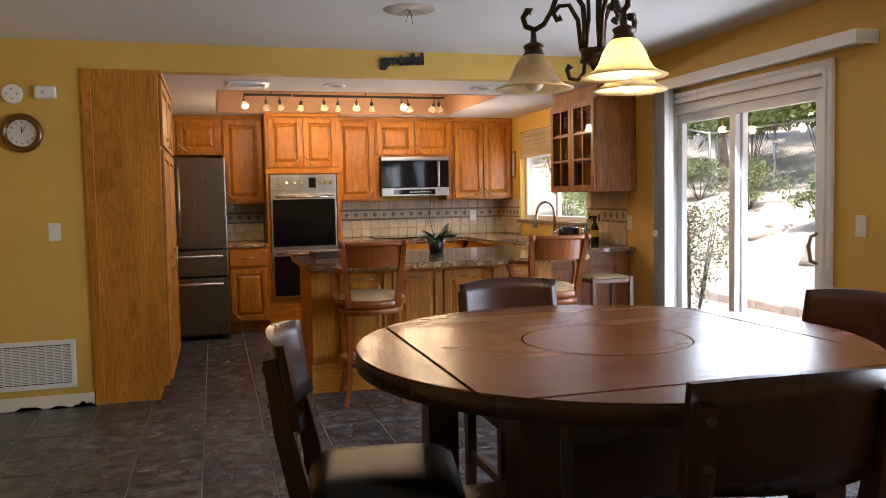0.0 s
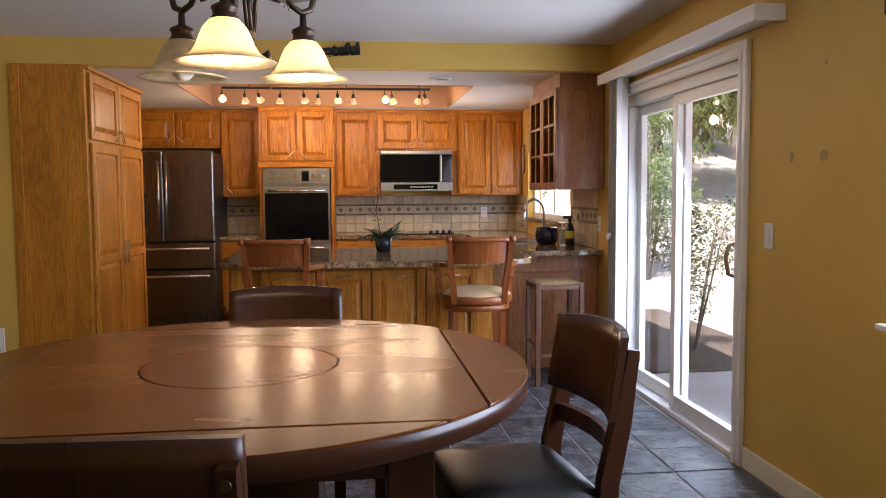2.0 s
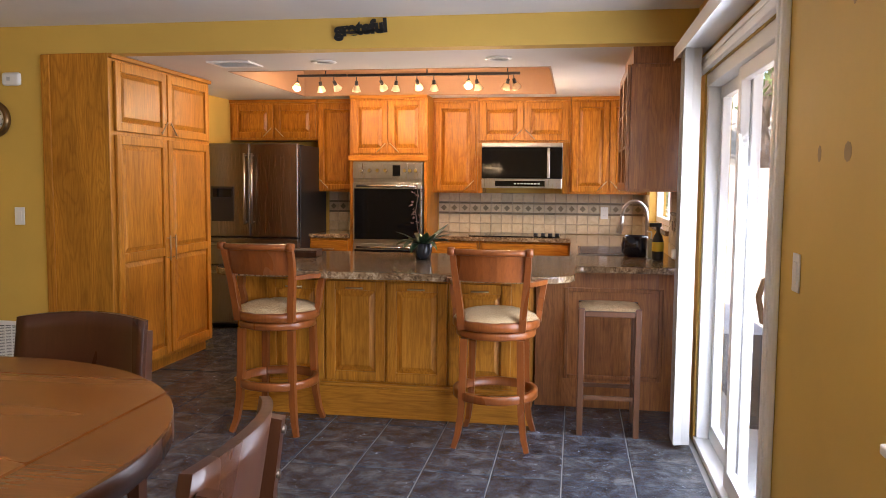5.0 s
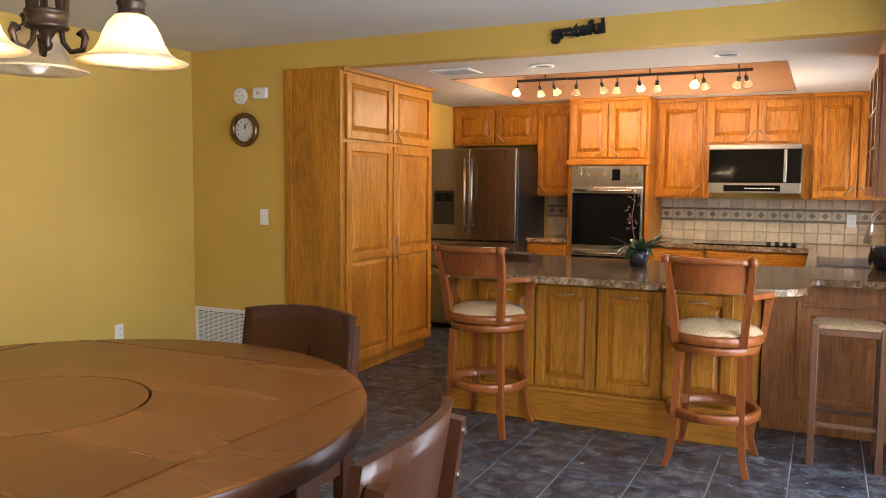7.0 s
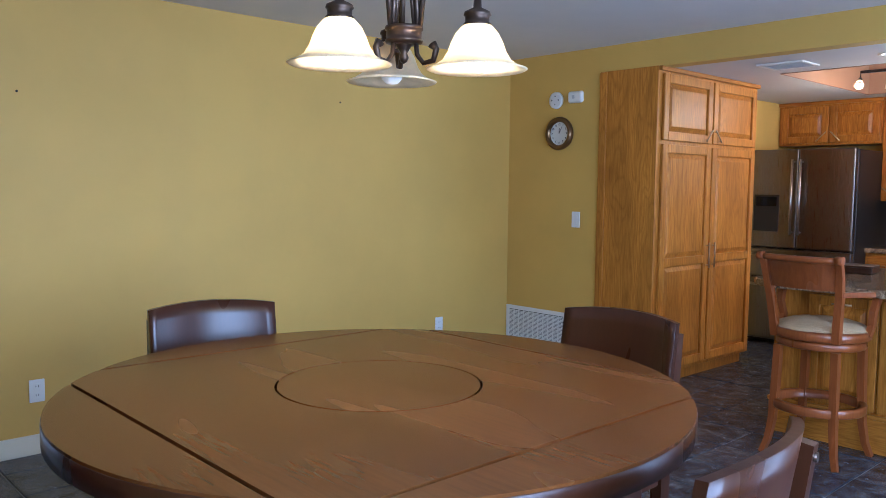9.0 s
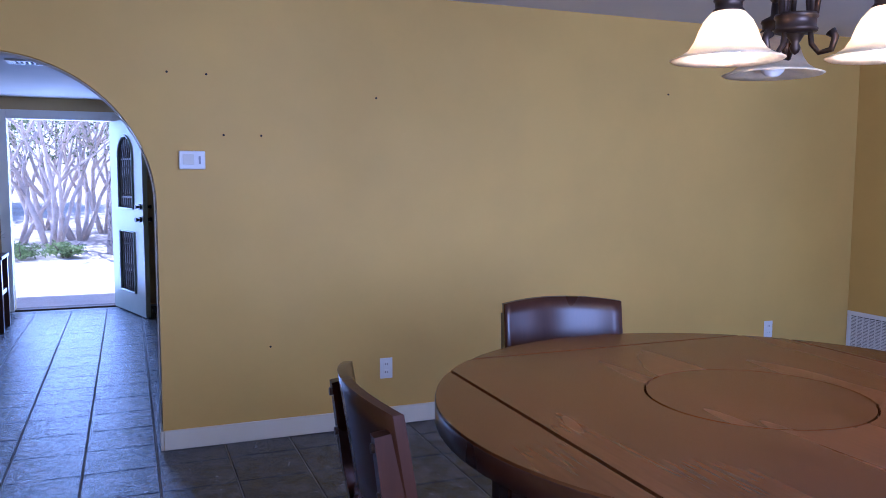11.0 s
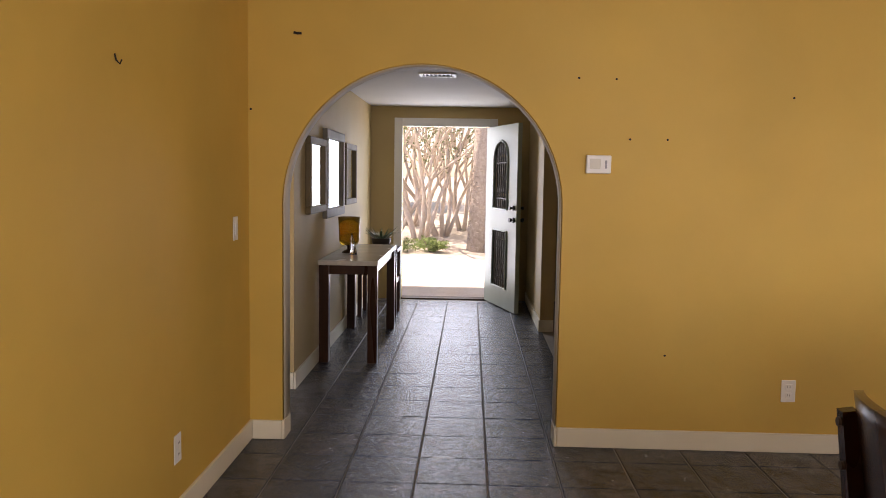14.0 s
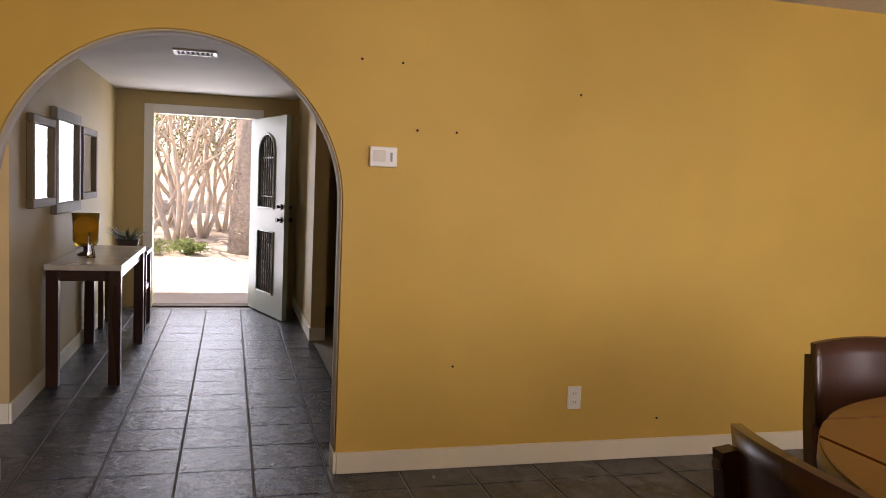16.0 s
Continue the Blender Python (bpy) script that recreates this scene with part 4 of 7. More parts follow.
for a, b in ((0.003, 0.41), (0.415, 0.822)):
    bm = bmesh.new()
    z0, z1, rl = 1.328, 2.055, 0.05
    box(bm, a, a + rl, -0.022, -0.002, z0, z1, 0.003)
    box(bm, b - rl, b, -0.022, -0.002, z0, z1, 0.003)
    box(bm, a + rl, b - rl, -0.022, -0.002, z0, z0 + rl, 0.003)
    box(bm, a + rl, b - rl, -0.022, -0.002, z1 - rl, z1, 0.003)
    d = part("door", bm, OAK_BROWN, gc)
    mid = (a + b) / 2
    part("muntin", bx(mid - 0.008, mid + 0.008, -0.02, -0.008, z0 + rl, z1 - rl), OAK_BROWN, d)
    for k in (1, 2):
        zz = z0 + rl + (z1 - z0 - 2 * rl) * k / 3
        part("muntin", bx(a + rl, b - rl, -0.0195, -0.0085, zz - 0.008, zz + 0.008), OAK_BROWN, d)
    part("pane", bx(a + rl - 0.005, b - rl + 0.005, -0.007, -0.004, z0 + rl - 0.005, z1 - rl + 0.005), PANE, d, "clear cabinet door glass")


# ---- windows and sliding door ----
def window_unit(name, label, y0, y1, z0, z1, rail=0.05, split=True, inset=0.06):
    """A white sliding window set into the east wall."""
    w = tagged(new(name), label, "window", kind="structure")
    xa, xb = EW + inset, EW + inset + 0.055
    bm = bmesh.new()
    box(bm, xa, xb, y0, y0 + rail, z0, z1, 0.004)
    box(bm, xa, xb, y1 - rail, y1, z0, z1, 0.004)
    box(bm, xa, xb, y0 + rail, y1 - rail, z0, z0 + rail, 0.004)
    box(bm, xa, xb, y0 + rail, y1 - rail, z1 - rail, z1, 0.004)
    part("window_frame", bm, VINYL, w)
    ym = (y0 + y1) / 2
    if split:
        part("meeting_rail", bx(xa + 0.008, xb - 0.008, ym - 0.025, ym + 0.025, z0 + rail, z1 - rail, bevel=0.003), VINYL, w)
    for a, b in ((y0 + rail, ym - 0.025), (ym + 0.025, y1 - rail)):
        p = part("pane", bx(xa + 0.025, xa + 0.029, a, b, z0 + rail, z1 - rail), PANE, w)
        p.visible_shadow = False
    return w


window_unit("window_1", "white sliding window over the kitchen sink", *KWN)
window_unit("window_2", "white window of the dining room", *WIN, inset=0.006)
part("window_sill", bx(EW - 0.03, EW + 0.005, WIN[0] - 0.02, WIN[1] + 0.02, WIN[2] - 0.024, WIN[2] - 0.001, bevel=0.005), VINYL, bpy.data.objects["window_2"])
part("window_sill", bx(EW - 0.035, EW + 0.058, KWN[0] + 0.01, KWN[1] + 0.04, KWN[2] - 0.032, KWN[2] + 0.003, bevel=0.005), GRANITE, bpy.data.objects["window_1"])
FABRIC = paint("woven_shade_cloth", (0.46, 0.36, 0.22), 0.85, 0.2, 0.6, 220)
bl = thing("window_blind", "folded tan woven shade hanging in the kitchen window", "blind", pose(0, 0, 0))
for k in range(6):
    bm = bmesh.new()
    zt = 1.965 - k * 0.043
    bar(bm, [(EW + 0.012, KWN[0] + 0.02, zt - 0.02), (EW + 0.012, KWN[1] - 0.012, zt - 0.02)], 0.046, 0.028 - 0.002 * (k % 2), (0.25, 0, 1), 0.006)
    part("fold", bm, FABRIC, bl)
vb = thing("roller_shade", "rolled brown shade at the top of the dining window", "blind", pose(0, 0, 0))
part("headrail", bx(EW - 0.056, EW - 0.002, WIN[0] + 0.01, WIN[1] - 0.01, 1.90, 2.018, bevel=0.006), mat("brown_shade_cloth", (0.10, 0.065, 0.04), 0.8), vb)
part("hem_bar", bx(EW - 0.045, EW - 0.015, WIN[0] + 0.02, WIN[1] - 0.02, 1.872, 1.899, bevel=0.004), VINYL, vb)

sd = tagged(new("door_1"), "white vinyl sliding glass patio door", "sliding door", kind="structure")
y0, y1, zt = SLD[0], SLD[1], SLD[3]
part("threshold", bx(EW + 0.002, EW + 0.13, y0, y1, -0.004, 0.025, bevel=0.004), VINYL, sd)
part("head_frame", bx(EW + 0.01, EW + 0.13, y0 + 0.001, y1 - 0.001, zt - 0.065, zt - 0.001, bevel=0.004), VINYL, sd)
for a, b in ((y0 + 0.001, y0 + 0.045), (y1 - 0.045, y1 - 0.001)):
    part("jamb", bx(EW + 0.012, EW + 0.13, a, b, 0.026, zt - 0.066, bevel=0.004), VINYL, sd)
ym = 4.74
for a, b, xo in ((y0 + 0.046, ym + 0.04, EW + 0.03), (ym - 0.04, y1 - 0.046, EW + 0.075)):
    bm = bmesh.new()
    r = 0.062
    box(bm, xo, xo + 0.04, a, a + r, 0.03, zt - 0.068, 0.004)
    box(bm, xo, xo + 0.04, b - r, b, 0.03, zt - 0.068, 0.004)
    box(bm, xo, xo + 0.04, a + r, b - r, 0.03, 0.03 + 0.085, 0.004)
    box(bm, xo, xo + 0.04, a + r, b - r, zt - 0.068 - r, zt - 0.068, 0.004)
    ps = part("sash", bm, VINYL, sd)
    p = part("pane", bx(xo + 0.018, xo + 0.022, a + r, b - r, 0.115, zt - 0.068 - r), PANE, ps)
    p.visible_shadow = False
bm = bmesh.new()
tube(bm, [(EW + 0.028, 3.985, 1.06), (EW - 0.012, 3.985, 1.045), (EW - 0.028, 3.985, 0.99), (EW - 0.012, 3.985, 0.905), (EW + 0.028, 3.985, 0.89)], 0.011, 10)
part("door_handle", bm, mat("tan_wood_handle", (0.34, 0.22, 0.13), 0.4), sd, "brown loop door handle")
# layered casing
cs = tagged(new("trim_slider"), "white layered casing round the sliding door", "trim", kind="structure")
for off, wd, th in ((0.0, 0.075, 0.022), (0.002, 0.03, 0.032), (0.045, 0.028, 0.029)):
    bm = bmesh.new()
    box(bm, EW - th, EW - 0.001, y0 - off - wd, y0 - off, 0, zt + off + wd, 0.005)
    part("jamb_casing", bm, VINYL, cs)
    part("head_casing", bx(EW - th, EW - 0.001, y0 - off, y1 + 0.075, zt + off, zt + off + wd, bevel=0.005), VINYL, cs)
vl = thing("blind_valance", "long white valance rail over the sliding door", "blind rail", pose(0, 0, 0))
part("rail", bx(EW - 0.135, EW - 0.002, 3.56, 5.66, 2.045, 2.089, bevel=0.005), VINYL, vl)
part("fascia", bx(EW - 0.142, EW - 0.1355, 3.55, 5.66, 2.03, 2.10, bevel=0.002), VINYL, vl)
part("end_cap", bx(EW - 0.142, EW - 0.001, 3.543, 3.5495, 2.03, 2.10), VINYL, vl)
CLOTH = paint("off_white_blind_vane", (0.50, 0.475, 0.43), 0.6, 0.04, 0.2)
vs_ = thing("vertical_blinds", "stack of off-white vertical blind vanes drawn aside", "blinds", pose(0, 0, 0))
for k in range(9):
    yy = 5.31 + k * 0.018
    a = radians(78 + 5 * math.sin(k * 1.7))
    hx, hy = 0.042 * math.sin(a), 0.042 * math.cos(a)
    bm = bmesh.new()
    pts_ = [(EW - 0.085 - hx, yy - hy), (EW - 0.085, yy + 0.006), (EW - 0.085 + hx, yy + hy)]
    for (xa, ya), (xb, yb) in zip(pts_, pts_[1:]):
        v4 = [bm.verts.new(q) for q in ((xa, ya, 0.03), (xb, yb, 0.03), (xb, yb, 2.043), (xa, ya, 2.043))]
        bm.faces.new(v4)
    bmesh.ops.remove_doubles(bm, verts=bm.verts, dist=0.0005)
    bmesh.ops.solidify(bm, geom=bm.faces[:], thickness=0.002)
    part("vane", bm, CLOTH, vs_)
bm = bmesh.new()
tube(bm, [(EW - 0.132, 5.40, 1.01), (EW - 0.15, 5.40, 1.01)], [0.028, 0.024], 18)
part("cord_weight", bm, WHITE, vs_, "round white blind knob")

# ---- baseboards and casings ----
def board(name, bm, label="cream painted baseboard", m=None):
    return structure(name, bm, m or TRIM, label, "baseboard")


BB = 0.1
board("baseboard_west", bx(WW, WW + 0.014, ARC_C + ARC_R + 0.003, NW - 0.001, 0, BB, bevel=0.003))
board("baseboard_west_end", bx(WW - 0.131, WW + 0.014, ARC_C + ARC_R - 0.014, ARC_C + ARC_R + 0.001, 0, BB, bevel=0.003))
board("baseboard_west_short", bx(WW, WW + 0.014, SW + 0.015, ARC_C - ARC_R - 0.002, 0, BB, bevel=0.003))
board("baseboard_west_short_end", bx(WW - 0.131, WW + 0.014, ARC_C - ARC_R - 0.001, ARC_C - ARC_R + 0.013, 0, BB, bevel=0.003))
board("baseboard_south", bx(WW + 0.001, EW - 0.001, SW, SW + 0.014, 0, BB, bevel=0.003))
board("baseboard_north", bx(WW + 0.015, 1.19, NW - 0.014, NW, 0, 0.085, bevel=0.003), "cream baseboard with chipped paint along the floor")
board("baseboard_east", bx(EW - 0.014, EW, SW + 0.015, 3.815, 0, BB, bevel=0.003))
board("baseboard_hall_left", bx(FX + 0.001, -0.616, HL, HL + 0.014, 0, 0.11, bevel=0.003))
board("baseboard_hall_left_end", bx(-0.63, -0.616, HL - T, HL - 0.001, 0, 0.11, bevel=0.003))
board("baseboard_hall_right", bx(FX + 0.02, -2.706, HR - 0.014, HR, 0, 0.11, bevel=0.003))
board("baseboard_hall_right_end", bx(-2.72, -2.706, HR + 0.001, HR + T, 0, 0.11, bevel=0.003))
chips = thing("paint_chips", "bare brown patches of chipped baseboard paint", "paint chips", pose(0, 0, 0))
BARE = paint("bare_board", (0.30, 0.21, 0.10), 0.8)
for x0, w_, h_ in ((0.72, 0.16, 0.03), (0.93, 0.10, 0.026), (1.06, 0.13, 0.036)):
    bm = bmesh.new()
    rr = random.Random(int(x0 * 100))
    top_ = [(x0 + w_ * k / 8, h_ * (0.4 + 0.6 * rr.random()) * math.sin(math.pi * (k + 0.4) / 8.8)) for k in range(9)]
    vv = [bm.verts.new((x, NW - 0.0165, max(z, 0.002) + 0.002)) for x, z in top_] + [bm.verts.new((x, NW - 0.0165, 0.001)) for x, _ in top_[::-1]]
    bm.faces.new(vv)
    bmesh.ops.solidify(bm, geom=bm.faces[:], thickness=0.0015)
    part("chip", bm, BARE, chips)
ct = tagged(new("trim_front_door"), "grey-white casing round the front door", "trim", kind="structure")
for a, b, c, d in ((FD[0] - 0.09, FD[0], 0, FD[2] + 0.09), (FD[1], FD[1] + 0.09, 0, FD[2] + 0.09), (FD[0], FD[1], FD[2], FD[2] + 0.09)):
    part("casing", bx(FX, FX + 0.02, a, b, c, d, bevel=0.004), VINYL, ct)
part("threshold", bx(FX - 0.15, FX + 0.01, FD[0], FD[1], -0.004, 0.012, bevel=0.003), BRONZE, ct)
structure("trim_kitchen_west", bx(1.17, 1.188, 7.60, 7.69, 0, 2.02), VINYL, "white door casing on the kitchen side wall", "trim")

# ---- front door, open into the hall ----
DOORP = paint("pale_green_grey_door_paint", (0.26, 0.30, 0.235), 0.42, 0.08, 0.08)
dl, hz = 0.91, 2.03
ang = math.degrees(math.atan2(1.222 - FD[1], -3.59 - FX))
fd = tagged(new("door_2"), "open grey-green front door with turned spindle grilles", "door", kind="structure")
fd.matrix_basis = pose(FX + 0.005, FD[1] - 0.005, 0.012, 0, 0, ang) @ Matrix.Diagonal((1.06, 1, 0.942, 1))


def pierced(bm, x0, x1, z0, z1, arch, y0, y1):
    """A ring of frame moulding round an opening with an optional round head."""
    return [(x0, z0), (x1, z0)] + ([(x1, z1)] + [((x0 + x1) / 2 + (x1 - x0) / 2 * math.cos(math.pi * k / 16), z1 + (x1 - x0) / 2 * math.sin(math.pi * k / 16)) for k in range(1, 16)] + [(x0, z1)] if arch else [(x1, z1), (x0, z1)])


op = [(0.25, 0.66, 1.10, 1.66, True), (0.25, 0.66, 0.22, 0.86, False)]
bm = bmesh.new()
for a in ((0, 0.25, 0, hz), (0.66, dl, 0, hz), (0.25, 0.66, 0, 0.22), (0.25, 0.66, 0.86, 1.10)):
    box(bm, a[0], a[1], -0.022, 0.022, a[2], a[3])
# spandrel over the arched opening
xs = [0.455 + 0.205 * math.cos(math.pi * k / 20) for k in range(21)]
zs = [1.66 + 0.205 * math.sin(math.pi * k / 20) for k in range(21)]
for k in range(20):
    q = [bm.verts.new(p) for y in (-0.022, 0.022) for p in ((xs[k], y, zs[k]), (xs[k + 1], y, zs[k + 1]), (xs[k + 1], y, hz), (xs[k], y, hz))]
    bm.faces.new(q[:4])
    bm.faces.new(q[4:])
    bm.faces.new((q[0], q[1], q[5], q[4]))
part("slab", bm, DOORP, fd)
BLACKIRON = mat("dark_spindle_wood", (0.045, 0.032, 0.024), 0.35)
for n_, (x0, x1, z0, z1, arch) in enumerate(op):
    loop = pierced(None, x0 + 0.002, x1 - 0.002, z0 + 0.002, z1, arch, 0, 0)
    for sgn in (-1, 1):
        bm = bmesh.new()
        pts3 = [(x, sgn * 0.026, z) for x, z in loop]
        tube(bm, pts3 + [pts3[0]], 0.012, 8)
        part("moulding", bm, DOORP, fd)
    ns_ = 7
    for k in range(ns_):
        x = x0 + (x1 - x0) * (k + 0.5) / ns_
        top = z1 + (math.sqrt(max(0, 0.205 ** 2 - (x - 0.455) ** 2)) if arch else 0.0)
        if arch:
            prof = []
            m_ = 14
            for j in range(m_ + 1):
                v = j / m_
                prof.append((0.007 + 0.008 * abs(math.sin(v * math.pi * 5)), z0 + (top - z0) * v))
        else:
            m_ = 20
            prof = [(0.008 + 0.008 * abs(math.sin(j / m_ * math.pi * 7)), z0 + (top - z0) * j / m_) for j in range(m_ + 1)]
        bm = lathe(bmesh.new(), prof, 8, (x, 0, 0))
        part("spindle", bm, BLACKIRON, fd)
    if arch:
        for zz in (1.22, 1.62):
            part("grille_bar", bx(x0, x1, -0.006, 0.006, zz - 0.008, zz + 0.008), BLACKIRON, fd)
for z, r in ((1.0, 0.026), (1.13, 0.02)):
    bm = bmesh.new()
    for s in (-1, 1):
        tube(bm, [(dl - 0.065, s * 0.022, z), (dl - 0.065, s * 0.04, z)], 0.028, 16)
        tube(bm, [(dl - 0.065, s * 0.04, z), (dl - 0.065, s * 0.075, z)], [0.01, r], 14)
    part("door_handle", bm, BLACK, fd, "black round door knob")

# ---- small wall things ----
def plate(name, label, cat, m, kind="outlet"):
    t = thing(name, label, cat, m)
    part("plate", bx(-0.036, 0.036, -0.006, -0.001, -0.057, 0.057, bevel=0.003), WHITE, t)
    if kind == "outlet":
        for z in (-0.022, 0.022):
            s = part("socket", bx(-0.016, 0.016, -0.0085, -0.0062, z - 0.014, z + 0.014, bevel=0.002), WHITE, t)
            for x in (-0.006, 0.006):
                part("slot", bx(x - 0.0012, x + 0.0012, -0.0092, -0.0087, z - 0.004, z + 0.006), BLACK, s)
    elif kind == "switch":
        part("rocker", bx(-0.016, 0.016, -0.0095, -0.0062, -0.033, 0.033, bevel=0.002), WHITE, t)
    return t


plate("light_switch", "white rocker light switch on the yellow wall", "switch", pose(1.0, NW, 1.13), "switch")
plate("light_switch", "white rocker light switch beside the patio door", "switch", pose(EW, 3.635, 1.112, 0, 0, 90 + 180), "switch")
plate("light_switch", "white rocker light switch near the archway", "switch", pose(0.582, SW, 1.115, 0, 0, 180), "switch")
plate("wall_outlet", "white outlet plate low on the yellow wall", "outlet", pose(1.368, SW, 0.305, 0, 0, 180), "outlet")
plate("wall_outlet", "white outlet low on the long yellow wall", "outlet", pose(WW, 2.362, 0.32, 0, 0, 90))
plate("wall_outlet", "white outlet low near the room's corner", "outlet", pose(WW, 5.073, 0.352, 0, 0, 90))
plate("wall_outlet", "white outlet low on the hall wall", "outlet", pose(-1.55, HL, 0.36, 0, 0, 180))
plate("wall_outlet", "tan outlet plate in the tile backsplash", "outlet", pose(4.83, KN - 0.012, 1.09))
tp = thing("thermostat", "white wall thermostat with small panel", "thermostat", pose(WW, 1.363, 1.451, 0, 0, 90))
part("case", bx(-0.062, 0.062, -0.028, -0.001, -0.045, 0.045, bevel=0.005), WHITE, tp)
part("panel", bx(-0.045, 0.008, -0.031, -0.0285, -0.022, 0.028, bevel=0.002), paint("ivory_panel", (0.62, 0.60, 0.50), 0.4), tp)
part("slider", bx(0.03, 0.04, -0.032, -0.0285, -0.02, 0.02), mat("grey_plastic", (0.3, 0.3, 0.3), 0.5), tp)
dt = thing("smoke_detector", "round white smoke detector base on the wall", "smoke detector", pose(0.80, NW, 1.995))
bm = bmesh.new()
tube(bm, [(0, -0.001, 0), (0, -0.018, 0), (0, -0.022, 0)], [0.062, 0.06, 0.05], 28)
part("base", bm, WHITE, dt)
for k in range(4):
    part("slot", bx(-0.004 + 0.03 * math.cos(k * 1.57), 0.004 + 0.03 * math.cos(k * 1.57), -0.0235, -0.0222, 0.03 * math.sin(k * 1.57) - 0.004, 0.03 * math.sin(k * 1.57) + 0.004), BLACK, dt)
da = thing("alarm", "oval white carbon monoxide alarm on the wall", "alarm", pose(0.988, NW, 2.005))
part("case", bx(-0.065, 0.065, -0.036, -0.001, -0.042, 0.042, bevel=0.018, seg=4), WHITE, da)
part("button", bx(-0.022, 0.0, -0.038, -0.0362, -0.012, 0.012), mat("pale_grey_plastic", (0.5, 0.5, 0.48), 0.5), da)
ck = thing("wall_clock", "round bronze wall clock with white dial showing about noon", "clock", pose(0.845, NW, 1.752))
bm = bmesh.new()
ring_prof = [(0.115, -0.001), (0.122, -0.02), (0.116, -0.04), (0.1, -0.046), (0.086, -0.034), (0.083, -0.02)]
bm = lathe(bmesh.new(), [(r, z) for r, z in ring_prof], 48)
bm.transform(Matrix.Rotation(radians(-90), 4, "X") @ Matrix.Identity(4))
part("rim", bm, mat("aged_brass", (0.20, 0.12, 0.055), 0.3, 0.85), ck)
bm = bmesh.new()
tube(bm, [(0, -0.002, 0), (0, -0.02, 0)], 0.086, 40)
dial = part("dial", bm, paint("white_dial", (0.72, 0.71, 0.66), 0.5, 0.02, 0.0), ck)


def text(name, body, size, m, material, parent, depth=0.0008, align="CENTER", label="", fat=0.0):
    cu = bpy.data.curves.new(name, "FONT")
    cu.offset = fat
    cu.body, cu.size, cu.extrude, cu.align_x, cu.align_y = body, size, depth, align, "CENTER"
    o = bpy.data.objects.new(name, cu)
    scene.collection.objects.link(o)
    bpy.context.view_layer.update()
    me = bpy.data.meshes.new_from_object(o.evaluated_get(bpy.context.evaluated_depsgraph_get()))
    bpy.data.objects.remove(o)
    me.materials.clear()
    me.materials.append(material)
    ob = new(name, me)
    ob.matrix_basis = m
    ob.parent = parent
    return tagged(ob, label)


for k in range(1, 13):
    a = radians(90 - 30 * k)
    text("numeral", str(k), 0.02, pose(0.066 * math.cos(a), -0.021, 0.066 * math.sin(a), 90), BLACK, dial)
for a, L, w_ in ((88, 0.04, 0.005), (62, 0.058, 0.0035)):
    bm = bmesh.new()
    bar(bm, [(0, -0.0235, 0), (L * math.cos(radians(a)), -0.0235, L * math.sin(radians(a)))], w_, 0.001, (math.sin(radians(a)), 0, -math.cos(radians(a))))
    part("clock_hand", bm, BLACK, ck)

gr = thing("return_air_grille", "white slotted metal return air grille", "grille", pose(0.32, NW, 0))
x0, x1, z0, z1 = 0.022, 0.768, 0.13, 0.44
bm = bmesh.new()
for a in ((x0, x1, z0, z0 + 0.03), (x0, x1, z1 - 0.03, z1), (x0, x0 + 0.03, z0 + 0.03, z1 - 0.03), (x1 - 0.03, x1, z0 + 0.03, z1 - 0.03)):
    box(bm, a[0], a[1], -0.012, -0.001, a[2], a[3], 0.002, 1)
part("frame", bm, WHITE, gr)
part("backing", bx(x0 + 0.03, x1 - 0.03, -0.003, -0.001, z0 + 0.03, z1 - 0.03), BLACK, gr)
nb = 14
for k in range(1, nb):
    xx = x0 + 0.03 + (x1 - x0 - 0.06) * k / nb
    part("rib", bx(xx - 0.003, xx + 0.003, -0.009, -0.003, z0 + 0.03, z1 - 0.03), WHITE, gr)
for k in range(1, 25):
    zz = z0 + 0.03 + (z1 - z0 - 0.06) * k / 25
    part("slat", bx(x0 + 0.03, x1 - 0.03, -0.0085, -0.0035, zz - 0.0032, zz + 0.0032), WHITE, gr)

# "grateful" sign in bold script on the header
sg = thing("word_sign", "black cut-out word sign reading grateful on the header", "sign", pose(3.285, NW, 2.262))
LET = mat("matt_black_sign", (0.008, 0.008, 0.008), 0.5)
text("word", "grateful", 0.105, pose(0, -0.012, 0.008, 90, -4), LET, sg, 0.006, fat=0.006)
part("underline", bx(-0.13, 0.05, -0.018, -0.006, -0.022, -0.008, bevel=0.003), LET, sg)
part("underline", bx(0.03, 0.145, -0.018, -0.006, -0.012, 0.002, bevel=0.003), LET, sg)

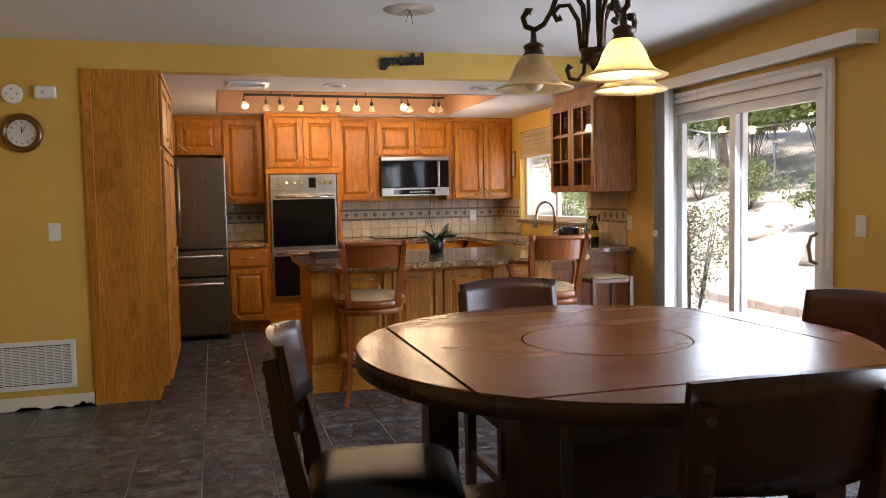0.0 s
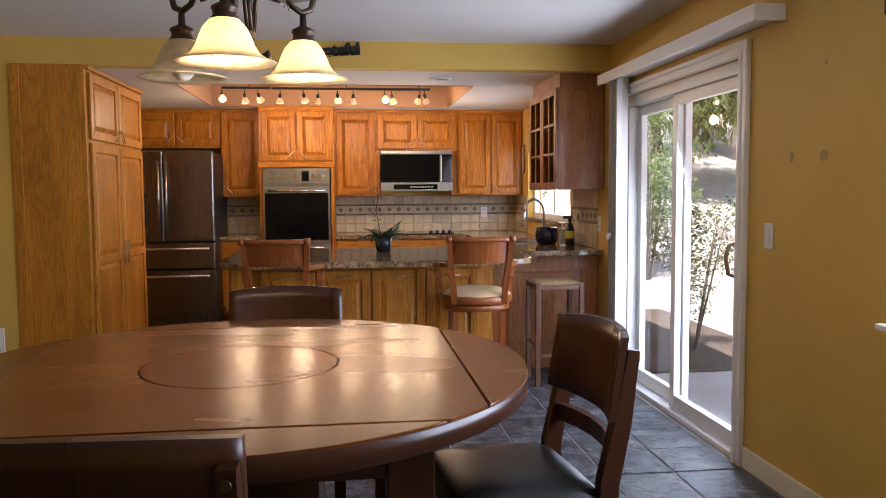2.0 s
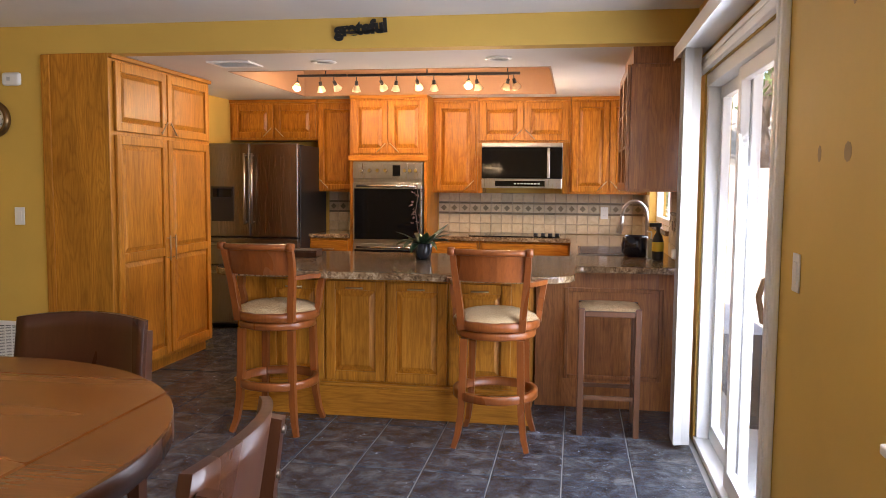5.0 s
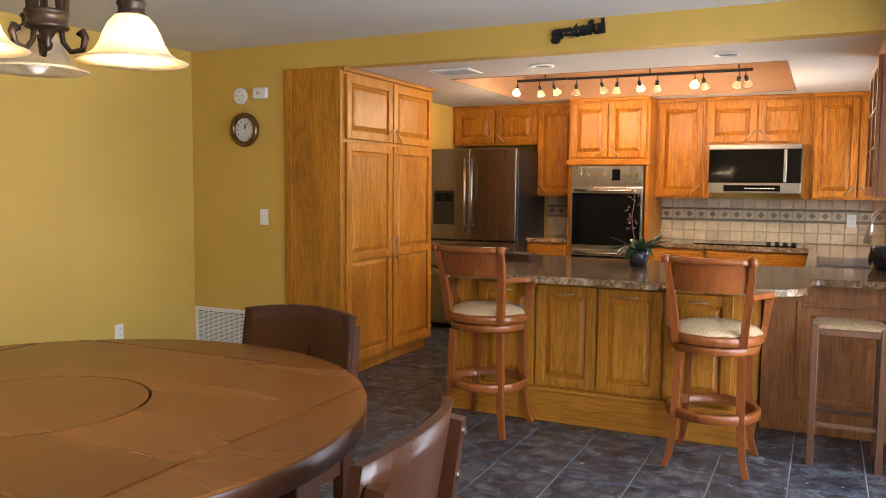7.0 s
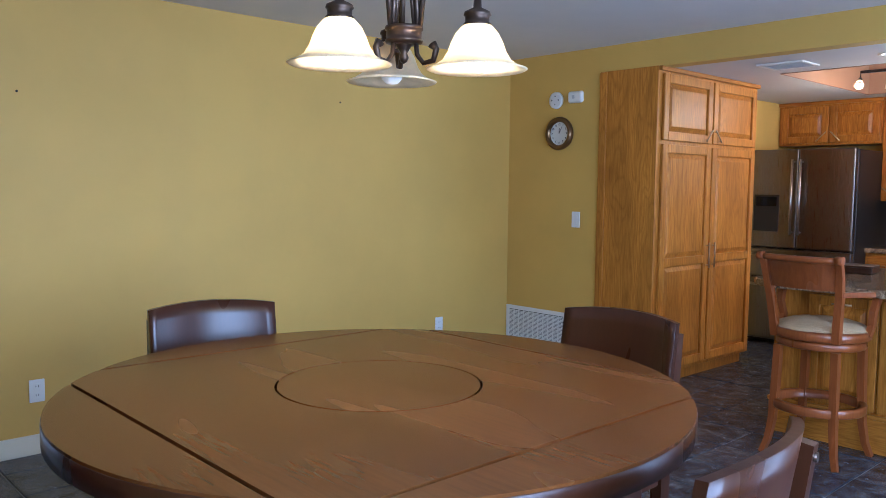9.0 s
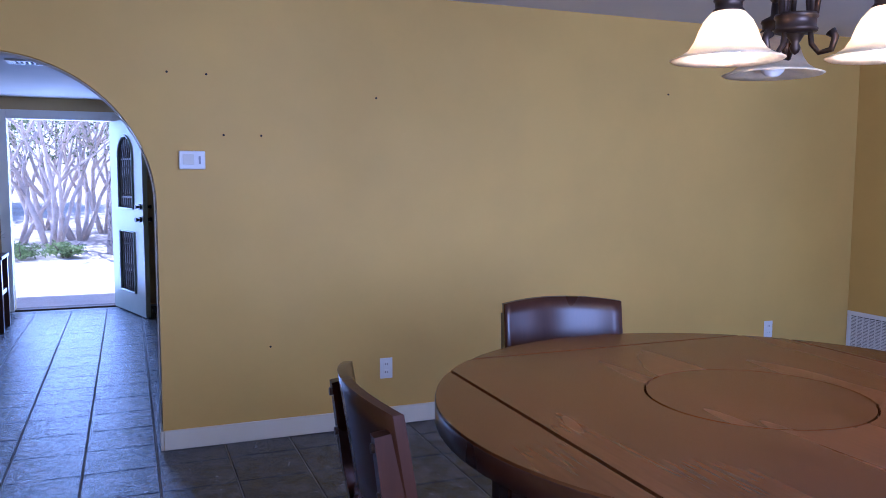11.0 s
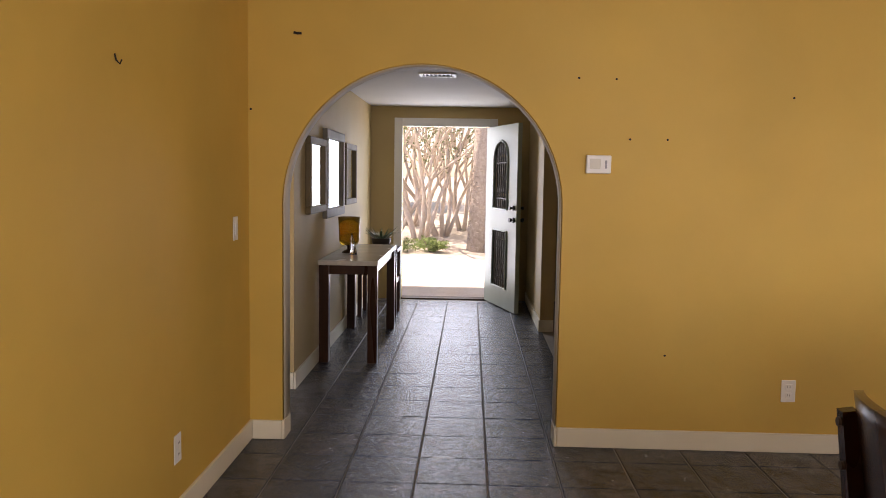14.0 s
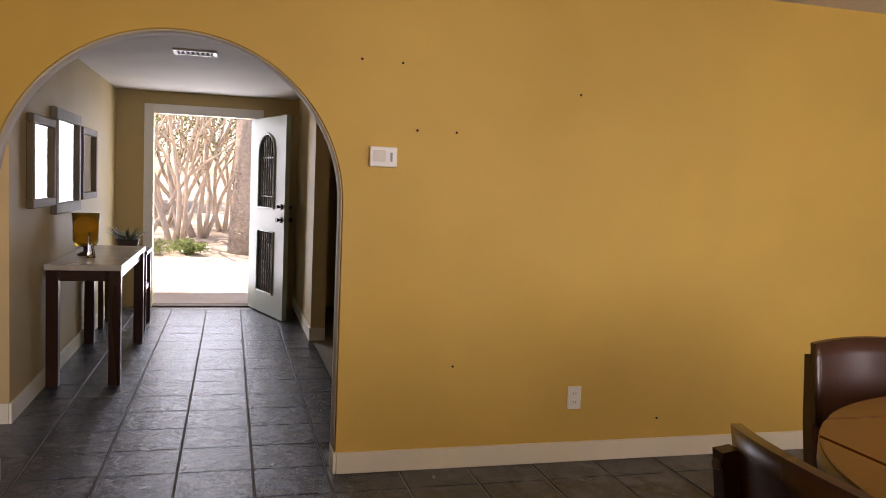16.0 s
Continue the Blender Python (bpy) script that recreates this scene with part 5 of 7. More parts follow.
# ceiling fittings
def ceiling_vent(m, w, l):
    v = thing("ceiling_vent", "white louvred ceiling air vent", "vent", m)
    bm = bmesh.new()
    for a in ((-w / 2, w / 2, -l / 2, -l / 2 + 0.03), (-w / 2, w / 2, l / 2 - 0.03, l / 2), (-w / 2, -w / 2 + 0.03, -l / 2 + 0.03, l / 2 - 0.03), (w / 2 - 0.03, w / 2, -l / 2 + 0.03, l / 2 - 0.03)):
        box(bm, *a, -0.012, -0.001, 0.002, 1)
    part("frame", bm, WHITE, v)
    part("backing", bx(-w / 2 + 0.03, w / 2 - 0.03, -l / 2 + 0.03, l / 2 - 0.03, -0.004, -0.001), mat("dark_duct", (0.05, 0.05, 0.05), 0.8), v)
    n_ = 7
    for k in range(n_):
        y = -l / 2 + 0.03 + (l - 0.06) * (k + 0.5) / n_
        bm = bmesh.new()
        bar(bm, [(-w / 2 + 0.03, y, -0.009), (w / 2 - 0.03, y, -0.009)], 0.013, 0.002, (0, 1, 0.6))
        part("slat", bm, WHITE, v)
    return v


ceiling_vent(pose(2.25, 6.342, KCEIL), 0.30, 0.26)
ceiling_vent(pose(-1.73, 0.465, HCEIL, 0, 0, 0), 0.2, 0.28)
for x, y in ((2.88, 6.33), (4.05, 6.31)):
    dl_ = thing("downlight", "recessed ceiling downlight with white ring", "downlight", pose(x, y, KCEIL))
    part("trim_ring", lathe(bmesh.new(), [(0.055, -0.001), (0.085, -0.001), (0.087, -0.006), (0.06, -0.012), (0.055, -0.004)], 32), WHITE, dl_)
    part("reflector", lathe(bmesh.new(), [(0.0, -0.002), (0.055, -0.002)], 32), mat("grey_reflector", (0.25, 0.24, 0.22), 0.4), dl_)
md = thing("ceiling_box", "uncovered ceiling fixture box with cracked plaster ring", "ceiling fixture", pose(3.044, 4.584, CEIL))
bm = bmesh.new()
rr = random.Random(4)
lathe(bm, [(0.0, -0.003), (0.05, -0.004), (0.09, -0.009), (0.125, -0.006), (0.145, -0.001)], 36)
for v in bm.verts:
    v.co += Vector((rr.uniform(-0.008, 0.008), rr.uniform(-0.008, 0.008), 0))
part("plaster_ring", bm, paint("rough_plaster", (0.42, 0.36, 0.28), 0.9, 0.35, 0.9, 60), md)
for k in range(4):
    bm = bmesh.new()
    a = k * 1.6
    tube(bm, [(0.012 * math.cos(a), 0.012 * math.sin(a), -0.004), (0.03 * math.cos(a), 0.03 * math.sin(a), -0.03), (0.02 * math.cos(a + 1), 0.02 * math.sin(a + 1), -0.055 - 0.01 * k)], 0.002, 6)
    part("wire", bm, BRONZE if k % 2 else WHITE, md)

# nail holes, hooks and peeled patches on the yellow walls
HOLE = mat("dark_hole", (0.02, 0.015, 0.01), 0.9)
for y, z in ((2.31, 1.79), (4.196, 1.886), (1.517, 1.577), (1.702, 1.578), (1.256, 1.875), (1.44, 1.872), (1.731, 0.489), (2.823, 0.202), (-0.385, 1.703)):
    t_ = thing("nail", "small nail in the yellow wall", "nail", pose(WW, y, z, 0, 0, 90))
    bm = bmesh.new()
    tube(bm, [(0, -0.0005, 0), (0, -0.008, 0)], [0.004, 0.006], 8)
    part("head", bm, HOLE, t_)
hk = thing("wall_hook", "small dark hook high on the wall", "hook", pose(WW, -0.148, 2.08, 0, 0, 90))
bm = bmesh.new()
bar(bm, [(-0.02, -0.002, 0.004), (0.0, -0.012, -0.002), (0.02, -0.004, 0.0)], 0.012, 0.004, (0, 0, 1))
part("bracket", bm, HOLE, hk)
hk = thing("wall_hook", "small metal picture hook on the wall", "hook", pose(1.842, SW, 1.727, 0, 0, 180))
bm = bmesh.new()
tube(bm, [(0, -0.001, 0.02), (0, -0.006, 0.0), (0, -0.018, -0.012), (0.0, -0.024, 0.002)], 0.003, 6)
part("wire", bm, HOLE, hk)
PEEL = paint("bare_plaster_patch", (0.40, 0.27, 0.11), 0.8, 0.2)
for y, z, w_, h_ in ((3.245, 1.45, 0.055, 0.05), (3.472, 1.453, 0.03, 0.045), (3.247, 1.81, 0.02, 0.02)):
    t_ = thing("peeled_patch", "peeled patch of paint on the yellow wall", "paint damage", pose(EW, y, z, 0, 0, -90))
    bm = bmesh.new()
    tube(bm, [(0, 0.002, 0), (0, -0.0012, 0)], w_ / 2, 9, h_ / w_)
    part("patch", bm, PEEL, t_)

# ---- chandelier ----
def emitter(name, colour, strength):
    m = mat(name, colour, 0.5)
    b = m.node_tree.nodes["Principled BSDF"]
    b.inputs["Emission Color"].default_value = (*colour, 1)
    b.inputs["Emission Strength"].default_value = strength
    return m


BULB = emitter("warm_bulb", (1.0, 0.80, 0.48), 14.0)
OFFBULB = mat("frosted_bulb", (0.8, 0.78, 0.72), 0.4)


def shade_glass(name, colour):
    """Marbled amber glass that lets a lamp's light glow through."""
    m = mat(name, colour, 0.35)
    nt = m.node_tree
    b = nt.nodes["Principled BSDF"]
    v = coords(m)
    c = ramp(m, noise_tex(m, v, 16, 5, 0.6, 1.5), [(0.3, tuple(x * 0.8 for x in colour)), (0.7, colour)])
    link(m, c, base_in(m))
    tl = nt.nodes.new("ShaderNodeBsdfTranslucent")
    link(m, c, tl.inputs["Color"])
    mx = nt.nodes.new("ShaderNodeMixShader")
    mx.inputs[0].default_value = 0.6
    link(m, b.outputs[0], mx.inputs[1])
    link(m, tl.outputs[0], mx.inputs[2])
    link(m, mx.outputs[0], nt.nodes["Material Output"].inputs[0])
    return m


ALAB = shade_glass("amber_alabaster_glass", (0.92, 0.80, 0.56))
CX, CY = 3.075, 2.445
cl = thing("chandelier", "dark bronze scroll chandelier with three amber bell shades", "chandelier", pose(CX, CY, 0))
part("canopy", lathe(bmesh.new(), [(0.0, CEIL - 0.03), (0.05, CEIL - 0.028), (0.062, CEIL - 0.008), (0.064, CEIL - 0.001)], 28), BRONZE, cl)
bm = bmesh.new()
tube(bm, [(0, 0, CEIL - 0.03), (0, 0, 2.02)], 0.006, 10)
part("rod", bm, BRONZE, cl)
part("hub", lathe(bmesh.new(), [(0.0, 1.69), (0.03, 1.69), (0.044, 1.694), (0.046, 1.70), (0.042, 1.703), (0.042, 1.722), (0.046, 1.725), (0.045, 1.732), (0.0, 1.734)], 32), BRONZE, cl)
part("finial", lathe(bmesh.new(), [(0.0, 1.645), (0.008, 1.65), (0.012, 1.66), (0.008, 1.67), (0.014, 1.68), (0.02, 1.69)], 16), BRONZE, cl)
for k, ang in enumerate((-92, 28, 150)):
    a = radians(ang)
    ux, uy = math.cos(a), math.sin(a)
    at = lambda r, z: (ux * r, uy * r, z)
    bm = bmesh.new()
    tube(bm, [at(0.035, 1.72), at(0.03, 1.80), at(0.035, 1.86), at(0.06, 1.90), at(0.09, 1.905), at(0.115, 1.885), at(0.128, 1.85), at(0.15, 1.815), at(0.178, 1.80), at(0.205, 1.812), at(0.213, 1.838), at(0.20, 1.858), at(0.186, 1.852)], [0.008, 0.008, 0.008, 0.008, 0.008, 0.008, 0.008, 0.008, 0.009, 0.009, 0.009, 0.011, 0.013], 10)
    arm = part("arm", bm, BRONZE, cl)
    bm = bmesh.new()
    tube(bm, [at(0.04, 1.73), at(0.05, 1.82), at(0.075, 1.865), at(0.105, 1.865), at(0.122, 1.845), at(0.112, 1.825), at(0.098, 1.832)], [0.007, 0.007, 0.007, 0.007, 0.008, 0.009, 0.011], 10)
    part("inner_scroll", bm, BRONZE, cl)
    bm = bmesh.new()
    tube(bm, [at(0.028, 1.72), at(0.018, 1.82), at(0.02, 1.92), at(0.045, 2.02), at(0.03, 2.08), at(0.005, 2.06)], 0.006, 10)
    part("stem", bm, BRONZE, cl)
    bm = bmesh.new()
    tube(bm, [at(0.03, 1.70), at(0.034, 1.665), at(0.05, 1.645), at(0.075, 1.65), at(0.082, 1.675), at(0.072, 1.688)], [0.006, 0.006, 0.006, 0.007, 0.008, 0.012], 10)
    part("lower_scroll", bm, BRONZE, cl)
    part("socket_cup", lathe(bmesh.new(), [(0.0, 1.80), (0.008, 1.798), (0.01, 1.765), (0.03, 1.755), (0.032, 1.748), (0.028, 1.744), (0.028, 1.732), (0.033, 1.728), (0.03, 1.722), (0.0, 1.72)], 24, at(0.182, 0)), BRONZE, cl)
    prof = [(0.026, 1.728), (0.036, 1.722), (0.05, 1.706), (0.06, 1.686), (0.068, 1.664), (0.08, 1.645), (0.098, 1.633), (0.118, 1.626)]
    prof += [(r - 0.004, z - 0.003) for r, z in prof[::-1]]
    part("shade", lathe(bmesh.new(), prof, 40, at(0.182, 0)), ALAB, cl, "bell-shaped amber alabaster glass shade" if k < 2 else "unlit bell-shaped amber glass shade")
    lit = k < 2
    part("bulb", lathe(bmesh.new(), [(0.0, 1.618), (0.015, 1.621), (0.026, 1.632), (0.03, 1.646), (0.027, 1.662), (0.017, 1.68), (0.012, 1.70), (0.0, 1.71)], 20, at(0.182, 0)), BULB if lit else OFFBULB, cl)
    if lit:
        la = bpy.data.lights.new("chandelier_bulb", "POINT")
        la.energy, la.color, la.shadow_soft_size = 5.0, (1.0, 0.74, 0.42), 0.035
        lo = new("chandelier_bulb", la)
        lo.location = (CX + ux * 0.182, CY + uy * 0.182, 1.64)

# ---- track lighting in the tray ----
tk = thing("track_light", "black ceiling track with small frosted glass spotlights", "track light", pose(0, 0, 0))
TKZ, TKY = 2.228, 7.55
part("track", bx(2.69, 4.10, TKY - 0.015, TKY + 0.015, TKZ, TKZ + 0.02, bevel=0.003), BLACK, tk)
part("track", bx(2.26, 2.68, TKY - 0.015, TKY + 0.015, TKZ + 0.002, TKZ + 0.022, bevel=0.003), BLACK, tk)
for x in (2.5, 3.35, 4.0):
    bm = bmesh.new()
    tube(bm, [(x, TKY, TKZ + 0.02), (x, TKY, KCEIL + 0.319)], 0.005, 8)
    part("hanger", bm, BLACK, tk)
FROST = shade_glass("frosted_spot_glass", (0.85, 0.72, 0.55))
heads = ((2.40, 0.2, -1.0, True), (2.58, 0.1, 0.25, False), (2.69, 0.3, 1.0, False), (2.87, -0.1, 0.3, False), (3.06, 0.2, 1.0, False), (3.18, -0.1, 0.2, False), (3.34, 0.1, 1.0, True), (3.47, 0.0, 0.2, False), (3.734, 0.1, -1.0, True), (3.79, 0.25, 0.2, False), (4.03, -0.3, 0.3, False), (4.07, 0.3, 0.9, False))
for x, dx, dy, lit in heads:
    x = 2.26 + (x - 2.40) * 1.072
    d = Vector((dx, dy, -1.0)).normalized()
    o = Vector((x, TKY, TKZ - 0.035))
    bm = bmesh.new()
    tube(bm, [(x, TKY, TKZ), (x, TKY, TKZ - 0.035)], 0.004, 8)
    tube(bm, [o, o + d * 0.035], [0.013, 0.015], 12)
    hd = part("spot_holder", bm, BLACK, tk)
    bm = bmesh.new()
    tube(bm, [o + d * 0.035, o + d * 0.055, o + d * 0.075, o + d * 0.085], [0.018, 0.027, 0.034, 0.037], 18)
    part("spot_shade", bm, FROST, hd)
    bm = bmesh.new()
    tube(bm, [o + d * 0.0855, o + d * 0.09], [0.026, 0.02], 14)
    part("spot_lens", bm, BULB if lit else emitter("dim_spot", (1.0, 0.75, 0.45), 0.7), hd)
for x, dy in ((2.42, -0.1), (2.9, 0.1), (3.35, 0.12), (3.74, -0.1), (4.05, 0.1)):
    la = bpy.data.lights.new("track_bulb", "POINT")
    la.energy, la.color, la.shadow_soft_size = 5.0, (1.0, 0.76, 0.46), 0.04
    lo = new("track_bulb", la)
    lo.location = (x, TKY + dy, TKZ - 0.26)

# ---- sink, tap and what stands on the worktop ----
sk = thing("kitchen_sink", "dark blue-black undermount sink with steel rim", "sink", pose(4.82, 7.05, CT))
part("rim", bx(-0.24, 0.20, -0.36, 0.36, 0.001, 0.006, bevel=0.002), STEEL, sk)
part("basin", bx(-0.225, 0.185, -0.345, 0.345, 0.0065, 0.0085), mat("dark_sink", (0.012, 0.016, 0.028), 0.2), sk)
fc = thing("kitchen_faucet", "brushed nickel gooseneck pull-down kitchen faucet", "faucet", pose(5.08, 7.23, CT))
bm = bmesh.new()
tube(bm, [(0, 0, 0.001), (0, 0, 0.01), (0, 0, 0.02), (0, 0, 0.08)], [0.03, 0.028, 0.02, 0.019], 18)
part("base", bm, STEEL, fc)
bm = bmesh.new()
tube(bm, [(0, 0, 0.08), (0, 0, 0.25)] + [(-0.09 + 0.09 * math.cos(a), 0, 0.25 + 0.11 * math.sin(a)) for a in (math.pi * k / 12 for k in range(1, 12))] + [(-0.18, 0, 0.25)], 0.013, 14)
part("gooseneck", bm, STEEL, fc)
bm = bmesh.new()
tube(bm, [(-0.18, 0, 0.25), (-0.187, 0, 0.20), (-0.20, 0, 0.13), (-0.202, 0, 0.12)], [0.015, 0.018, 0.024, 0.02], 14)
part("spray_head", bm, STEEL, fc)
bm = bmesh.new()
tube(bm, [(0, -0.015, 0.06), (0, -0.05, 0.075), (0, -0.085, 0.10)], [0.009, 0.007, 0.006], 10)
part("lever", bm, STEEL, fc)
pot = thing("dish_bin", "dark blue enamel crock beside the sink", "crock", pose(4.96, 6.66, CT))
part("body", lathe(bmesh.new(), [(0.0, 0.001), (0.07, 0.002), (0.09, 0.03), (0.094, 0.08), (0.085, 0.13), (0.078, 0.14), (0.074, 0.135), (0.07, 0.02), (0.0, 0.02)], 28), mat("navy_enamel", (0.008, 0.010, 0.022), 0.15), pot)
sp = thing("soap_bottle", "clear pump soap bottle on the worktop", "bottle", pose(5.05, 6.52, CT))
part("body", bx(-0.03, 0.03, -0.03, 0.03, 0.001, 0.13, bevel=0.008), mat("milky_plastic", (0.6, 0.62, 0.6), 0.2, Transmission_Weight=0.5), sp)
bm = bmesh.new()
tube(bm, [(0, 0, 0.13), (0, 0, 0.175), (-0.03, 0, 0.18)], 0.006, 8)
part("pump", bm, WHITE, sp)
sb = thing("spray_bottle", "black spray bottle with yellow label", "bottle", pose(5.08, 6.40, CT))
part("body", lathe(bmesh.new(), [(0.0, 0.001), (0.034, 0.002), (0.036, 0.02), (0.036, 0.12), (0.026, 0.16), (0.012, 0.18), (0.012, 0.195), (0.0, 0.196)], 20), BLACK, sb)
part("label_band", lathe(bmesh.new(), [(0.0368, 0.06), (0.0372, 0.062), (0.0372, 0.118), (0.0368, 0.12)], 20), mat("yellow_label", (0.62, 0.45, 0.03), 0.5), sb)
bm = bmesh.new()
tube(bm, [(0, 0, 0.195), (0, 0, 0.22)], 0.014, 12)
box(bm, -0.055, 0.02, -0.011, 0.011, 0.215, 0.24, 0.004)
part("trigger_head", bm, BLACK, sb)
ck_ = thing("cooktop", "black glass cooktop with knobs in the worktop", "cooktop", pose(4.0, 8.62, CT))
part("glass", bx(-0.40, 0.42, -0.26, 0.26, 0.001, 0.008, bevel=0.002), BLACKGLASS, ck_)
for k in range(4):
    part("knob", lathe(bmesh.new(), [(0.0, 0.03), (0.017, 0.03), (0.02, 0.009), (0.0, 0.0085)], 16, (0.20 + 0.065 * k, -0.12 + 0.02 * (k % 2), 0)), BLACK, ck_)
for x, y, r in ((-0.2, 0.1, 0.1), (0.05, 0.12, 0.085), (-0.2, -0.12, 0.075)):
    part("burner_ring", lathe(bmesh.new(), [(r - 0.004, 0.0083), (r - 0.004, 0.0088), (r, 0.0088), (r, 0.0083)], 36, (x, y, 0)), mat("grey_ring", (0.08, 0.08, 0.08), 0.4), ck_)
bk = thing("tray_box", "dark wooden box lying on the worktop", "box", pose(2.78, 6.12, CT, 0, 0, 6))
part("box", bx(-0.13, 0.13, -0.09, 0.09, 0.001, 0.035, bevel=0.004), DARKWOOD, bk)
part("lid", bx(-0.132, 0.132, -0.092, 0.092, 0.0355, 0.045, bevel=0.003), DARKWOOD, bk)

# orchid
LEAFG = mat("dark_green_leaf", (0.05, 0.105, 0.05), 0.35)
link(LEAFG, ramp(LEAFG, noise_tex(LEAFG, coords(LEAFG), 12, 3), [(0.3, (0.035, 0.08, 0.035)), (0.7, (0.085, 0.15, 0.075))]), base_in(LEAFG))


def strap_leaf(bm, base, direction, length, width, droop):
    """A long arching leaf with a fold along the middle."""
    d = Vector((direction[0], direction[1], 0)).normalized()
    s = Vector((-d.y, d.x, 0))
    n_ = 8
    rows = []
    for k in range(n_ + 1):
        u = k / n_
        p = Vector(base) + d * length * u + Vector((0, 0, length * (0.9 * u - droop * u * u)))
        wdt = width * math.sin(math.pi * min(1, 0.12 + 0.88 * u)) ** 0.7 / 2
        rows.append([bm.verts.new(p + s * wdt), bm.verts.new(p - Vector((0, 0, wdt * 0.35))), bm.verts.new(p - s * wdt)])
    for a, b in zip(rows, rows[1:]):
        for i in (0, 1):
            bm.faces.new((a[i], a[i + 1], b[i + 1], b[i])).smooth = True


oc = thing("orchid", "potted orchid with dark leaves and dried flower stem", "plant", pose(3.60, 6.12, CT))
part("pot", lathe(bmesh.new(), [(0.0, 0.001), (0.05, 0.002), (0.058, 0.05), (0.064, 0.1), (0.06, 0.102), (0.054, 0.09), (0.0, 0.088)], 24), mat("dark_pot", (0.02, 0.022, 0.026), 0.25), oc)
rr = random.Random(11)
for k in range(19):
    a = k * 2.4 + rr.uniform(-0.2, 0.2)
    bm = bmesh.new()
    strap_leaf(bm, (0.015 * math.cos(a), 0.015 * math.sin(a), 0.085), (math.cos(a), math.sin(a)), rr.uniform(0.12, 0.2), rr.uniform(0.04, 0.06), rr.uniform(0.1, 1.5))
    bmesh.ops.solidify(bm, geom=bm.faces[:], thickness=0.0015)
    part("leaf", bm, LEAFG, oc)
STEM = mat("brown_stem", (0.12, 0.06, 0.03), 0.7)
bm = bmesh.new()
sp_ = [(-0.01, 0.0, 0.09), (-0.035, 0.0, 0.2), (-0.05, 0.01, 0.3), (-0.035, 0.01, 0.40), (-0.04, 0.0, 0.47)]
tube(bm, sp_, 0.003, 8)
part("flower_stem", bm, STEM, oc)
PETAL = mat("dried_flower", (0.20, 0.085, 0.055), 0.7)
for k in range(16):
    u = 0.35 + 0.65 * k / 15
    z = 0.09 + 0.38 * u
    c0 = Vector((-0.04 + rr.uniform(-0.035, 0.035), rr.uniform(-0.03, 0.03), z))
    bm = bmesh.new()
    for q in range(3):
        ax = Vector((rr.uniform(-1, 1), rr.uniform(-1, 1), rr.uniform(-1, 1))).normalized()
        sx = ax.orthogonal().normalized()
        bm.faces.new([bm.verts.new(c0 + v) for v in (ax * 0.0, ax * 0.008 + sx * 0.006, ax * 0.018, ax * 0.008 - sx * 0.006)])
    part("blossom", bm, PETAL, oc)

# small framed picture on the window wall
pf = thing("small_picture", "small brown framed picture beside the kitchen window", "picture", pose(EW, 8.56, 1.65, 0, 0, -90))
part("frame", bx(-0.05, 0.05, -0.014, -0.001, -0.15, 0.15, bevel=0.003), OAK_BROWN, pf)
part("print", bx(-0.034, 0.034, -0.0165, -0.0145, -0.125, 0.125), paint("cream_print", (0.55, 0.48, 0.36), 0.6, 0.2), pf)

# ---- hall: console, mirrors, lamp, planter bench ----
co = thing("console_table", "dark wooden console table with pale top", "console table", pose(0, 0, 0))
part("tabletop", bx(-2.79, -1.345, -0.372, 0.068, 0.725, 0.76, bevel=0.004), paint("pale_table_top", (0.55, 0.50, 0.42), 0.25, 0.08, 0.02), co)
for x in (-1.40, -2.73):
    for y in (-0.33, 0.026):
        part("leg", bx(x - 0.035, x + 0.035, y - 0.035, y + 0.035, 0.0, 0.724, bevel=0.003), DARKWOOD, co)
for y in (-0.33, 0.026):
    part("apron", bx(-2.694, -1.436, y - 0.012, y + 0.012, 0.655, 0.724, bevel=0.002), DARKWOOD, co)
for x in (-1.40, -2.73):
    part("apron", bx(x - 0.012, x + 0.012, -0.294, -0.01, 0.655, 0.724, bevel=0.002), DARKWOOD, co)
MIRROR = mat("mirror_silver", (0.82, 0.84, 0.85), 0.02, 1.0)
SILVERF = paint("antique_silver_frame", (0.20, 0.17, 0.12), 0.6, 0.3, 0.4, 60)
GOLDF = paint("antique_gold_frame", (0.16, 0.11, 0.05), 0.6, 0.3, 0.4, 60)


def mirror(x0, x1, z0, z1, frame_mat, fw):
    t = thing("wall_mirror", "rectangular wall mirror in an antique metallic frame", "mirror", pose(0, HL, 0), "mirrors in the hall")
    bm = bmesh.new()
    for a in ((x0, x1, z0, z0 + fw), (x0, x1, z1 - fw, z1), (x0, x0 + fw, z0 + fw, z1 - fw), (x1 - fw, x1, z0 + fw, z1 - fw)):
        box(bm, a[0], a[1], 0.001, 0.04, a[2], a[3], 0.006)
    part("frame", bm, frame_mat, t)
    part("glass", bx(x0 + fw, x1 - fw, 0.012, 0.018, z0 + fw, z1 - fw), MIRROR, t)


